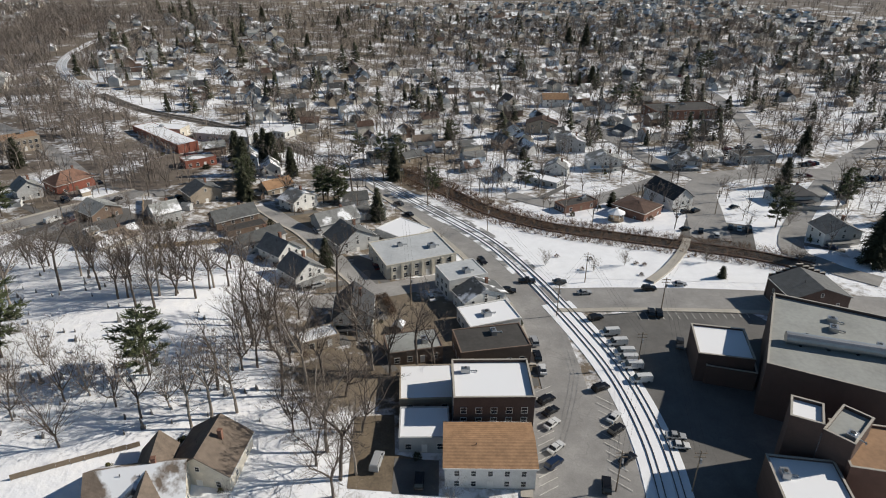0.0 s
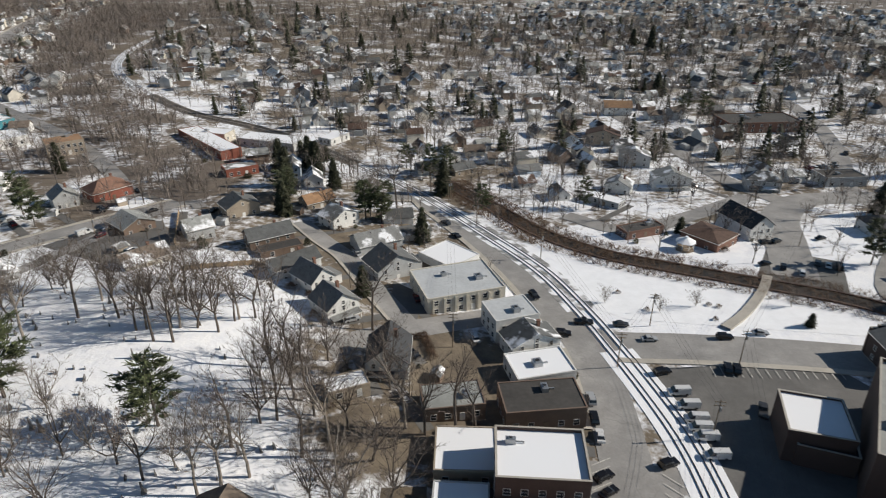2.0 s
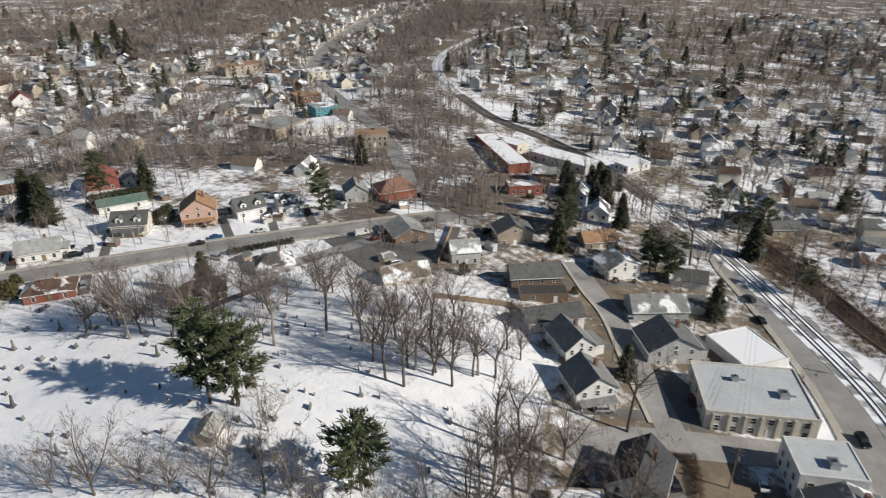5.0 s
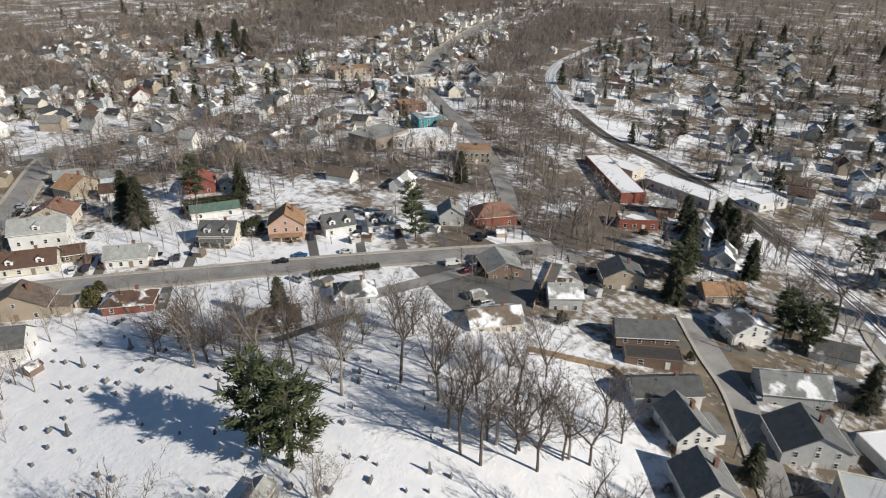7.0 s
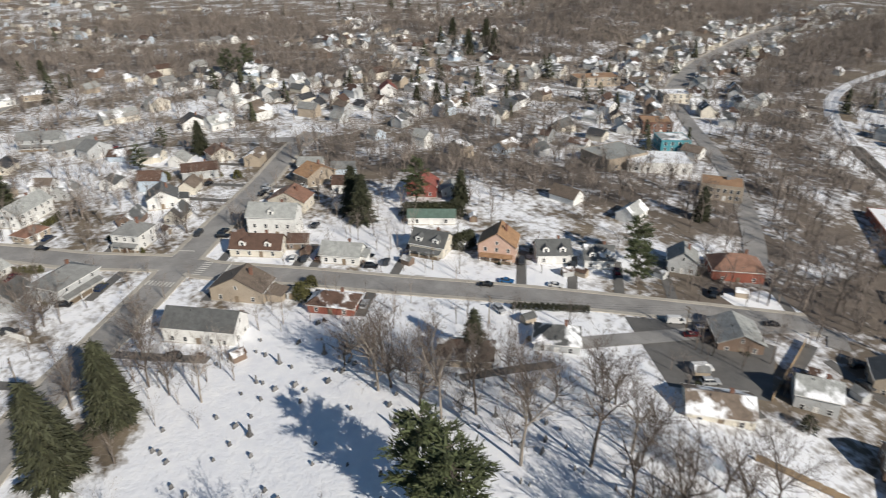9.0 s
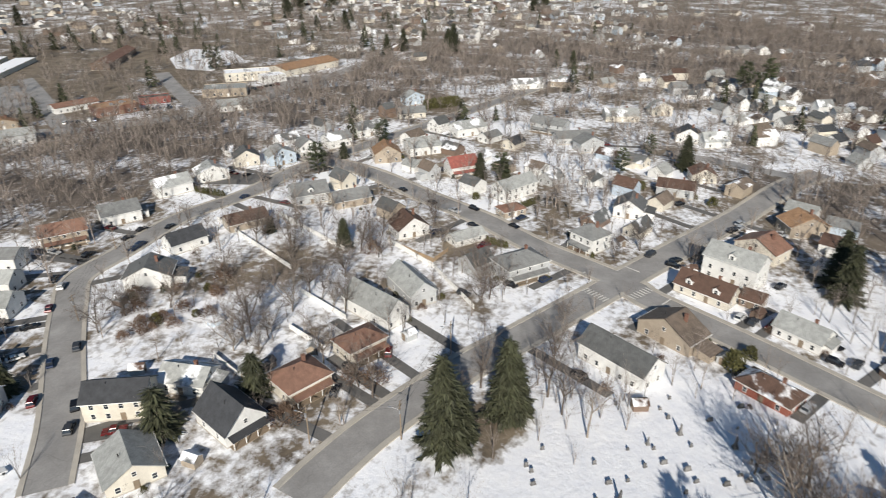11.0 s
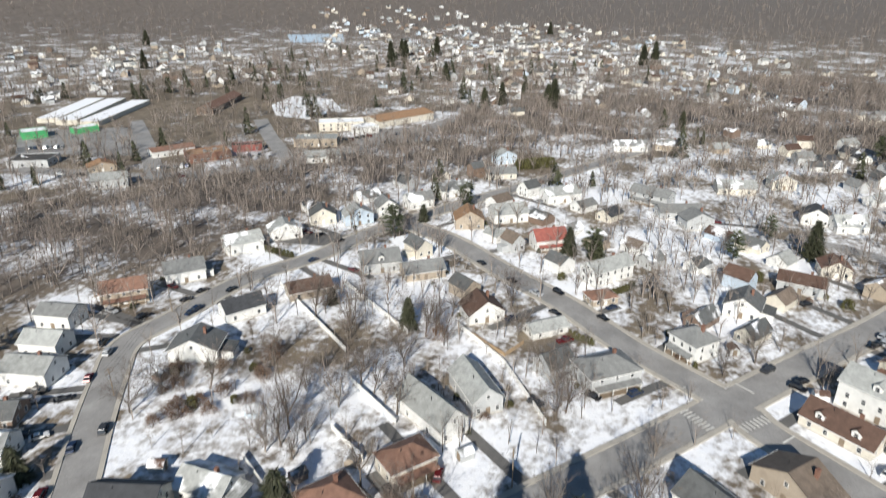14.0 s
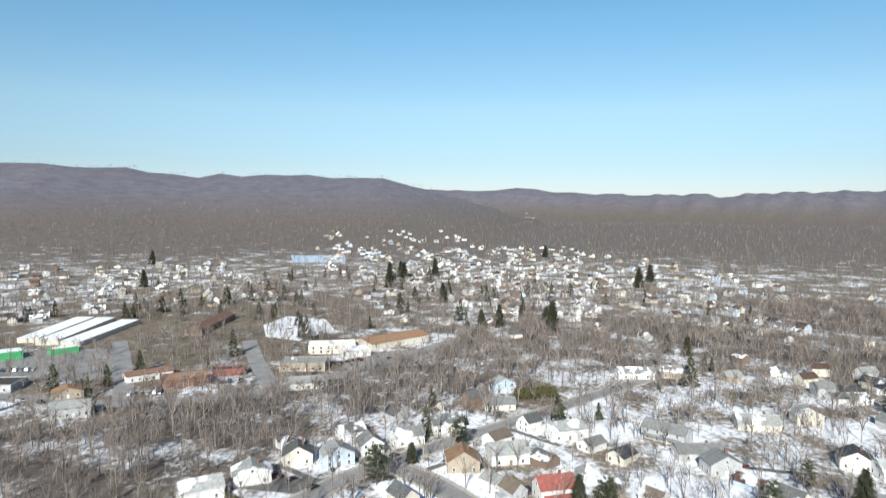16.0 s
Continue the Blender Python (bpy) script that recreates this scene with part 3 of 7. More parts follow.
patch("yard", [(-20.0, 117.0), (-11.0, 119.0), (-10.0, 106.0), (-0.5, 105.0), (-0.5, 96.5), (-19.0, 96.5)], M["earth"], 0.05, "bare brown earth yard behind the stores", "yard")
patch("parking_lot", [(-10.0, 105.5), (-0.5, 105.5), (-0.5, 96.0), (-10.0, 96.0)], M["lot"], 0.09, "dark asphalt yard beside the white shop", "parking lot")
patch("snow_field", [(18.8, 229.3), (26.4, 229.5), (66.6, 219.2), (94.1, 208.1), (122.9, 197.2), (107.2, 187.8), (40.7, 190.5), (32.8, 195.3)], M["snow"], 0.05, "snow-covered park lawn beside the railway", "snow", "structure")
patch("snow_field", [(131.0, 281.0), (148.5, 294.0), (178.0, 299.0), (183.5, 283.0), (182.0, 264.3), (165.4, 251.5), (131.0, 250.5), (126.0, 262.6)], M["snow"], 0.14, "snow-covered island between two roads", "snow", "structure")
patch("snow_field", [(-553.0, -290.0), (-600.0, -300.0), (-601.0, -258.0), (-564.0, -224.0), (-514.0, -223.0), (-516.0, -257.0)], M["snow"], 0.06, "open snow field behind the depots", "snow", "structure")
patch("snow_field", [(-323.2, -32.7), (-311.4, -8.1), (-301.2, -25.0), (-313.6, -41.0)], M["snow"], 0.05, "snow-covered corner lot beside the road", "snow", "structure")

for lawn in ([(-152.5, 246.0), (-147.5, 263.0), (-134.0, 262.0), (-142.5, 245.0)], [(-214.5, 164.9), (-203.9, 181.0), (-195.5, 176.2), (-206.2, 160.3)], [(-189.0, 203.0), (-182.0, 212.5), (-174.2, 207.0), (-181.0, 197.5)]):
    patch("snow_field", lawn, M["snow"], 0.05, "snow-covered front lawn between house and street", "snow", "structure")

RAIL = [(46.8, 94.3), (48.0, 109.9), (47.3, 126.1), (45.1, 140.9), (40.7, 156.8), (35.2, 173.4), (27.9, 194.2), (16.5, 221.2), (-4.7, 254.7), (-24.8, 283.2), (-39.9, 301.0), (-70.0, 329.0), (-103.0, 357.0), (-142.0, 383.0), (-186.0, 399.0), (-226.0, 427.0), (-266.0, 468.0), (-296.0, 513.0), (-315.0, 560.0), (-326.0, 606.0), (-333.0, 655.0), (-330.0, 730.0)]
solo("rail_bed", strip(RAIL[:6], 5.2, -4.6, 0.16, 0.2), M["snow"], "snow-covered strip under the railway track", "track bed", "structure")
solo("rail_bed", strip(RAIL[6:12], 5.0, -5.2, 0.16, 0.2), M["flat_part"], "railway ballast half covered with snow", "track bed", "structure")
solo("rail_bed", strip(RAIL[11:16], 4.2, -4.2, 0.16, 0.2), M["ballast"], "brown-grey railway ballast in the woods", "track bed", "structure")
solo("rail_bed", strip(RAIL[15:], 3.6, -4.0, 0.16, 0.2), M["flat_snow"], "snow-covered bend of the railway in the woods", "track bed", "structure")
patch("snow_field", [(-276.0, 500.0), (-243.0, 521.0), (-205.0, 470.0), (-214.0, 452.0), (-244.0, 462.0)], M["snow"], 0.08, "open snow field inside the bend of the railway", "snow", "structure")
for off in (-2.0, 2.0):
    track = thing("railway_track", RAIL[4][0], RAIL[4][1], 0, "dark steel rails on timber sleepers beside snow", "railway track", "railway tracks", z=0.0, kind="structure")
    track.matrix_basis = Matrix.Identity(4)
    part("ballast", strip(RAIL[:12], off + 1.1, off - 1.1, 0.20), M["flat_snow"], track, "snow-covered ballast")
    for g in (-0.72, 0.72):
        part("rail", strip(RAIL, off + g + 0.075, off + g - 0.075, 0.38, 0.16), M["rail"], track)

lay_pavements()

solo("footpath", strip([(68.1, 187.9), (76.6, 197.2), (87.2, 212.9), (92.3, 223.5)], 1.5, -1.5, 0.75, 0.75), M["concrete"], "grey footpath crossing the snowy park to the canal", "path", "structure")

# canal: a walled channel with dark water, set into the valley side
CANAL = [(-24.4, 314.2), (-1.3, 284.2), (18.1, 255.4), (39.5, 237.1), (64.1, 226.9), (87.4, 218.5), (111.0, 209.8), (128.0, 199.4)]
canal = thing("canal", 0, 0, 0, "stone-walled channel with dark water and brush", "canal", z=0.0, kind="structure")
canal.matrix_basis = Matrix.Identity(4)
part("water", strip(CANAL, 3.4, -3.4, 0.15), M["water"], canal, "still dark water")
for a, b in ((3.4, 4.2), (-4.2, -3.4)):
    part("wall", strip(CANAL, b, a, 0.55, 0.8), M["brick_dark"], canal, "dark stone retaining wall")


def painted(cx, cy, turn, w, l, material="paint"):
    s = Soup()
    c, k = math.cos(turn), math.sin(turn)
    pts = []
    for u, v in ((-l / 2, -w / 2), (l / 2, -w / 2), (l / 2, w / 2), (-l / 2, w / 2)):
        x, y = cx + u * c - v * k, cy + u * k + v * c
        pts.append((x, y, height(x, y) + 0.30))
    s.quad(*pts)
    return solo("road_marking", s, M[material], "worn painted line on the asphalt", "road marking", "structure")


def crosswalk(p, q, bars, length):
    t = math.atan2(q[1] - p[1], q[0] - p[0])
    for i in range(bars):
        k = (i + 0.5) / bars
        painted(p[0] + (q[0] - p[0]) * k, p[1] + (q[1] - p[1]) * k, t + math.pi / 2, 0.5, length)


crosswalk((-237.3, 89.1), (-231.4, 96.6), 8, 3.0)
crosswalk((-233.7, 102.5), (-243.6, 110.3), 9, 3.0)
for p, q in (((-233.3, 112.8), (-239.2, 116.6)), ((-257.1, 99.8), (-253.1, 106.2)), ((-244.0, 85.6), (-248.7, 88.8))):
    painted((p[0] + q[0]) / 2, (p[1] + q[1]) / 2, math.atan2(q[1] - p[1], q[0] - p[0]), 0.5, math.hypot(q[0] - p[0], q[1] - p[1]))


def bays(p, q, n, length, lean):
    t = math.atan2(q[1] - p[1], q[0] - p[0])
    for i in range(n + 1):
        k = i / n
        painted(p[0] + (q[0] - p[0]) * k, p[1] + (q[1] - p[1]) * k, t + lean, 0.14, length)


bays((22.1, 98.0), (25.4, 130.7), 14, 5.0, -0.9)
bays((37.5, 100.0), (39.8, 127.0), 10, 5.0, -2.2)
bays((58.7, 166.5), (91.6, 168.4), 14, 5.0, 1.57)

# ---- buildings ----
WINDOW = {}


def window_mesh(w, h, kind):
    """Sash window: kind 0 is the casing alone, 1 the panes alone, 2 both in one piece."""
    b, s = 0.085, Soup()
    xs, zs = (-w / 2 - b, -w / 2, w / 2, w / 2 + b), (-b, 0, h / 2 - 0.03, h / 2 + 0.03, h, h + b)
    if kind == 1:
        s.box(-w / 2, -0.03, 0, w / 2, 0.01, h)
        return s.mesh("pane", M["glass"])
    s.v = [(x, -0.08, z) for z in zs for x in xs]
    n = len(s.v)
    s.v += [(x, 0.02, z) for x, _, z in s.v]
    glass = []
    for j in range(5):
        for i in range(3):
            q = (j * 4 + i, j * 4 + i + 1, j * 4 + i + 5, j * 4 + i + 4)
            if i == 1 and j in (1, 3):
                m = len(s.v)
                s.v += [(s.v[k][0], -0.03, s.v[k][2]) for k in q]
                for k in range(4):
                    s.f.append((q[k], q[(k + 1) % 4], m + (k + 1) % 4, m + k))
                glass.append(tuple(range(m, m + 4)))
            else:
                s.f.append(q)
    rim = [0, 1, 2, 3, 7, 11, 15, 19, 23, 22, 21, 20, 16, 12, 8, 4]
    for a, c in zip(rim, rim[1:] + rim[:1]):
        s.f.append((a, a + n, c + n, c))
    solid = len(s.f)
    if kind == 2:
        s.f += glass
    me = s.mesh("window", M["trim"])
    me.materials.append(M["glass"])
    for i in range(solid, len(s.f)):
        me.polygons[i].material_index = 1
    return me


def window_meshes(w, h):
    key = (w, h)
    if key not in WINDOW:
        WINDOW[key] = tuple(window_mesh(w, h, k) for k in (0, 1, 2))
    return WINDOW[key]


DOOR = {}


def door_mesh(material):
    if material not in DOOR:
        s = Soup()
        s.box(-0.5, -0.06, 0, 0.5, 0.02, 2.05)
        s.box(-0.62, -0.09, 0, -0.5, 0.02, 2.18)
        s.box(0.5, -0.09, 0, 0.62, 0.02, 2.18)
        s.box(-0.5, -0.09, 2.05, 0.5, 0.02, 2.18)
        s.box(0.36, -0.12, 0.95, 0.42, -0.06, 1.05)
        DOOR[material] = s.mesh("door", M[material])
    return DOOR[material]


FOOT = []


def close_by(x, y):
    """Distance from the line of flight, which bends once over the graveyard."""
    out = 1e9
    for (ax, ay), (bx, by) in (((0, 0), (-12, 60)), ((-12, 60), (-44, 92)), ((-44, 92), (-105, 83))):
        dx, dy = bx - ax, by - ay
        k = min(1, max(0, ((x - ax) * dx + (y - ay) * dy) / (dx * dx + dy * dy)))
        out = min(out, math.hypot(x - ax - k * dx, y - ay - k * dy))
    return out


def openings(e, side, span, wall_at, eave, n, size=(0.95, 1.35), door=False, panes=True):
    """Windows in rows on one wall: side is the turn of the wall's outward face."""
    wm, gm, both = window_meshes(*size)
    floors = max(1, int((eave + 0.4) / 2.75))
    for fl in range(floors):
        for i in range(n):
            u = (i + 0.5) / n * span - span / 2
            m = Matrix.Rotation(side, 4, "Z") @ Matrix.Translation((u, -wall_at, 0.95 + fl * 2.75))
            if door and fl == 0 and i == n // 2:
                part("door", door_mesh("trim" if rng.random() < 0.5 else "wood"), None, e, at=Matrix.Rotation(side, 4, "Z") @ Matrix.Translation((u, -wall_at, 0.15)))
                continue
            w = part("window", wm if panes else both, None, e, at=m)
            if panes:
                part("pane", gm, None, w, "dark window glass")


def frame_of(p, q, depth):
    dx, dy = q[0] - p[0], q[1] - p[1]
    w = math.hypot(dx, dy)
    t = math.atan2(dy, dx)
    cx, cy = (p[0] + q[0]) / 2 - math.sin(t) * depth / 2, (p[1] + q[1]) / 2 + math.cos(t) * depth / 2
    return cx, cy, t, w


def house(p, q, depth, eave, rise, wall="white", roof="grey", ridge="along", label="", dormers=0, porch=False, chimney=True, panes=True, windows=3, snowy=False, wing=0.0, category="house"):
    """A dwelling from the foot of one wall p to q; it stretches back by depth. ridge: along p-q, across it, or hip."""
    cx, cy, t, w = frame_of(p, q, depth)
    FOOT.append((cx, cy, max(w, depth) / 2))
    colour = {"r": "rust"}.get(roof, roof)
    text = label or f"{wall} clapboard house with a {colour} shingle roof" + (", partly snow-covered" if snowy else "")
    z = min(height(cx + a * math.cos(t) * w / 2 - b * math.sin(t) * depth / 2, cy + a * math.sin(t) * w / 2 + b * math.cos(t) * depth / 2) for a in (-1, 1) for b in (-1, 1))
    e = thing("house", cx, cy, t, text, category, z=z)
    panes = panes and close_by(cx, cy) < 150
    X, Y = w / 2, depth / 2
    wm = M["w_" + wall] if "w_" + wall in M else M[wall]
    rm = M[("rs_" if snowy else "r_") + roof]
    base = Soup()
    base.box(-X - 0.05, -Y - 0.05, -0.6, X + 0.05, Y + 0.05, 0.35)
    part("foundation", base, M["concrete"], e)
    o, th = 0.45, 0.22
    body, top = Soup(), Soup()
    if ridge == "hip":
        body.box(-X, -Y, 0.35, X, Y, eave)
        r = max(0.0, X - Y)
        r2 = max(0.0, Y - X)
        zt, ze = eave + rise, eave - 0.05
        a, b, c, d = (-X - o, -Y - o, ze), (X + o, -Y - o, ze), (X + o, Y + o, ze), (-X - o, Y + o, ze)
        m, n = ((-r, 0, zt), (r, 0, zt)) if X >= Y else ((0, -r2, zt), (0, r2, zt))
        if X >= Y:
            sides = ((a, b, n, m), (c, d, m, n), (b, c, n), (d, a, m))
        else:
            sides = ((b, c, n, m), (d, a, m, n), (a, b, m), (c, d, n))
        for sd in sides:
            top.slab([p_ for i, p_ in enumerate(sd) if p_ not in sd[:i]], th)
    else:
        along = ridge == "along"
        A, B = (X, Y) if along else (Y, X)
        outline = [(-B, 0.35), (B, 0.35), (B, eave), (0, eave + rise), (-B, eave)]
        body.prism(outline, -A, A)
        slope = rise / B
        ze = eave - slope * o
        for sgn in (-1, 1):
            pts = [(sgn * (B + o), -A - o, ze), (sgn * (B + o), A + o, ze), (0, A + o, eave + rise), (0, -A - o, eave + rise)]
            pts = [(x, y, v + th) for x, y, v in pts]
            top.slab(pts if sgn > 0 else list(reversed(pts)), th)
        if along:
            for s in (body, top):
                s.v = [(y, -x, v) for x, y, v in s.v]
    part("wall", body, wm, e)
    part("roof", top, rm, e)
    if close_by(cx, cy) < 260:
        if ridge == "hip":
            edges = ((-X - o, -Y - o - 0.1, X + o, -Y - o), (-X - o, Y + o, X + o, Y + o + 0.1), (-X - o - 0.1, -Y - o, -X - o, Y + o), (X + o, -Y - o, X + o + 0.1, Y + o))
            low = eave - 0.27
        elif ridge == "along":
            edges = ((-X - o, -Y - o - 0.1, X + o, -Y - o), (-X - o, Y + o, X + o, Y + o + 0.1))
            low = eave - rise / Y * o + 0.02
        else:
            edges = ((-X - o - 0.1, -Y - o, -X - o, Y + o), (X + o, -Y - o, X + o + 0.1, Y + o))
            low = eave - rise / X * o + 0.02
        for x0, y0, x1, y1 in edges:
            s = Soup()
            s.box(x0, y0, low, x1, y1, low + 0.2)
            part("gutter", s, M["trim"], e, "white eaves gutter")
        s = Soup()
        s.tube((-X * 0.3, -Y * 0.2, eave), (-X * 0.3, -Y * 0.2, eave + rise * 0.8 + 0.75), 0.09, 0.09, 6)
        part("vent_pipe", s, M["dark"], e, "dark roof vent pipe")
    if eave > 2.4:
        openings(e, 0, w * 0.92, Y, eave, windows if w > 5 else 2, door=True, panes=panes)
        openings(e, math.pi, w * 0.92, Y, eave, max(2, windows - 1), panes=panes)
        openings(e, math.pi / 2, depth * 0.9, X, eave, 2, panes=panes)
        openings(e, -math.pi / 2, depth * 0.9, X, eave, 2, panes=panes)
        if ridge != "hip" and rise > 2.2:
            for sd, dist in ((0, Y), (math.pi, Y)) if ridge == "across" else ((math.pi / 2, X), (-math.pi / 2, X)):
                part("window", window_meshes(0.8, 1.1)[2], None, e, at=Matrix.Rotation(sd, 4, "Z") @ Matrix.Translation((0, -dist, eave + 0.35)))
    for k in range(dormers):
        u = (k + 0.5) / dormers * w - X
        d = Soup()
        y0, zb = -Y * 0.85, eave + rise * 0.15
        d.prism([(u - 1.1, zb - 0.4), (u + 1.1, zb - 0.4), (u + 1.1, zb + 1.6), (u, zb + 2.3), (u - 1.1, zb + 1.6)], y0, 0.0)
        dm = part("dormer", d, M["trim"], e, "white boarded dormer")
        r = Soup()
        for sgn in (-1, 1):
            pts = [(u + sgn * 1.3, y0 - 0.25, zb + 1.6), (u + sgn * 1.3, 0.1, zb + 1.6), (u, 0.1, zb + 2.48), (u, y0 - 0.25, zb + 2.48)]
            r.slab(pts if sgn > 0 else list(reversed(pts)), 0.14)
        part("dormer_roof", r, rm, dm)
        part("window", window_meshes(0.95, 1.2)[2], None, dm, at=Matrix.Translation((u, y0, zb + 0.15)))
    if porch:
        s = Soup()
        s.slab([(-X * 0.9, -Y - 2.1, 2.45), (X * 0.9, -Y - 2.1, 2.45), (X * 0.9, -Y, 3.0), (-X * 0.9, -Y, 3.0)], 0.16)
        part("porch_roof", s, rm, e)
        f = Soup()
        f.box(-X * 0.88, -Y - 2.0, -0.3, X * 0.88, -Y, 0.3)
        part("porch_floor", f, M["wood"], e)
        for k in range(4):
            f = Soup()
            u = -X * 0.85 + k * X * 1.7 / 3
            f.box(u - 0.09, -Y - 1.95, 0.3, u + 0.09, -Y - 1.77, 2.5)
            part("post", f, M["trim"], e)
    if chimney:
        s = Soup()
        u, v = (X * 0.35, 0.15 * Y)
        s.box(u - 0.4, v - 0.4, eave * 0.6, u + 0.4, v + 0.4, eave + rise + 0.9)
        s.box(u - 0.48, v - 0.48, eave + rise + 0.75, u + 0.48, v + 0.48, eave + rise + 0.95)
        part("chimney", s, M["brick"], e)
    if wing:
        s, r = Soup(), Soup()
        e2 = max(2.6, eave * 0.6)
        s.box(X, -Y * 0.6, 0, X + wing, Y * 0.6, e2)
        part("wing", s, wm, e)
        r.slab([(X + 0.03, -Y * 0.6 - 0.3, e2 + 0.9), (X + wing + 0.3, -Y * 0.6 - 0.3, e2 + 0.12), (X + wing + 0.3, Y * 0.6 + 0.3, e2 + 0.12), (X + 0.03, Y * 0.6 + 0.3, e2 + 0.9)], 0.18)
        part("wing_roof", r, rm, e)
    return e


def block(p, q, depth, h, wall="brick", roof="flat_grey", label="", n=4, units=0, parapet=0.5, category="building", side_n=3, piers=0, door=True, base=-0.6):
    """A flat-roofed building from the foot of one wall p to q."""
    cx, cy, t, w = frame_of(p, q, depth)
    FOOT.append((cx, cy, max(w, depth) / 2))
    e = thing("building", cx, cy, t, label, category)
    near = close_by(cx, cy) < 150
    X, Y = w / 2, depth / 2
    wm = M["w_" + wall] if "w_" + wall in M else M[wall]
    s = Soup()
    s.box(-X, -Y, base, X, Y, h)
    part("wall", s, wm, e)
    s = Soup()
    s.box(-X + 0.31, -Y + 0.31, h, X - 0.31, Y - 0.31, h + 0.12)
    part("roof", s, M[roof], e)
    for x0, y0, x1, y1 in ((-X - 0.06, -Y - 0.06, X + 0.06, -Y + 0.3), (-X - 0.06, Y - 0.3, X + 0.06, Y + 0.06), (-X - 0.06, -Y + 0.3, -X + 0.3, Y - 0.3), (X - 0.3, -Y + 0.3, X + 0.06, Y - 0.3)):
        s = Soup()
        s.box(x0, y0, h - 0.1, x1, y1, h + parapet)
        rim = part("parapet", s, wm, e)
        if near and wall.startswith("brick"):
            s = Soup()
            s.box(x0 - 0.04, y0 - 0.04, h + parapet, x1 + 0.04, y1 + 0.04, h + parapet + 0.09)
            part("coping", s, M["concrete"], rim, "pale stone coping")
    if n:
        openings(e, 0, w * 0.94, Y, h - 0.5, n, (1.3, 1.5), door=door, panes=near)
        openings(e, math.pi, w * 0.94, Y, h - 0.5, n, (1.3, 1.5), panes=near)
    if side_n:
        openings(e, math.pi / 2, depth * 0.9, X, h - 0.5, side_n, (1.3, 1.5), panes=near)
        openings(e, -math.pi / 2, depth * 0.9, X, h - 0.5, side_n, (1.3, 1.5), panes=near)
    for k in range(piers):
        s = Soup()
        u = -X + (k + 0.5) / piers * w
        s.box(u - 0.3, -Y - 0.35, -0.5, u + 0.3, -Y, h - 0.3)
        part("pier", s, wm, e)
    r = random.Random(int(cx * 10))
    for k in range(units):
        s = Soup()
        u, v = r.uniform(-0.7, 0.7) * X, r.uniform(-0.6, 0.6) * Y
        a, b = r.uniform(0.6, 1.2), r.uniform(0.6, 1.3)
        s.box(u - a, v - b, h + 0.12, u + a, v + b, h + 1.3)
        s.box(u - a * 0.6, v - b * 0.6, h + 1.3, u + a * 0.6, v + b * 0.6, h + 1.5, 0.1)
        s.tube((u + a, v, h + 0.5), (u + a + 1.6, v, h + 0.5), 0.16, 0.16, 8)
        s.tube((u + a + 1.6, v, h + 0.5), (u + a + 1.6, v, h + 0.1), 0.16, 0.16, 8)
        unit = part("roof_unit", s, M["metal"], e, "grey metal rooftop unit")
        if near:
            s = Soup()
            s.tube((u, v, h + 1.5), (u, v, h + 1.56), min(a, b) * 0.5, min(a, b) * 0.5, 12)
            part("fan_grille", s, M["dark"], unit, "round dark fan grille")
    return e


# the crossing and the main street
block((-18.1, 184.8), (4.5, 194.6), 19, 6.0, "cream", "flat_pale", "cream stucco shop block with buttresses and snowy roof", 6, 2, 0.4, piers=7)
block((-13.2, 212.7), (-4.3, 223.3), 16, 3.4, "white", "flat_snow", "low white annex with a snow-covered flat roof", 0, 0, 0.3, side_n=0)
block((2.0, 173.2), (14.0, 178.4), 11, 7.0, "white", "flat_pale", "white clapboard flat-roofed house at the crossing", 3, 1, 0.3)
house((6.5, 164.1), (19.2, 169.9), 8, 5.2, 3.0, "white", "slate", "across", dormers=0, snowy=True)
block((7.7, 151.6), (22.3, 156.6), 11, 4.2, "white", "flat_snow", "low white shop with snow on its flat roof", 4, 1, 0.4)
block((4.8, 137.5), (23.2, 141.2), 11, 5.5, "brown", "flat_dark", "dark brown timber shop with a tarred flat roof", 5, 1, 0.3)
block((2.6, 113.5), (20.5, 113.9), 14, 10.0, "brick_dark", "flat_snow", "dark brick block with a snow-covered flat roof", 5, 1, 0.9)
house((0.7, 98.4), (19.2, 98.3), 13, 6.0, 1.2, "white", "tan", "along", "white shop house with a low brown shingle roof", chimney=False, windows=5)
block((-9.8, 119.9), (3.1, 120.6), 13, 4.0, "tan", "flat_snow", "low tan store with a snow-covered roof", 3, 0, 0.3)
block((-9.2, 107.4), (1.8, 107.7), 10, 4.0, "grey", "flat_snow", "low grey store with a snow-covered roof", 3, 0, 0.3)
block((-13.6, 137.4), (0.2, 140.8), 9, 4.0, "brown", "flat_grey", "low brown store shed with a grey flat roof", 4, 1, 0.3, category="shed")
block((-36.0, 138.6), (-27.0, 143.4), 6, 3.0, "tan", "flat_snow", "low tan garage with a snow-covered flat roof", 2, 0, 0.3, category="garage")
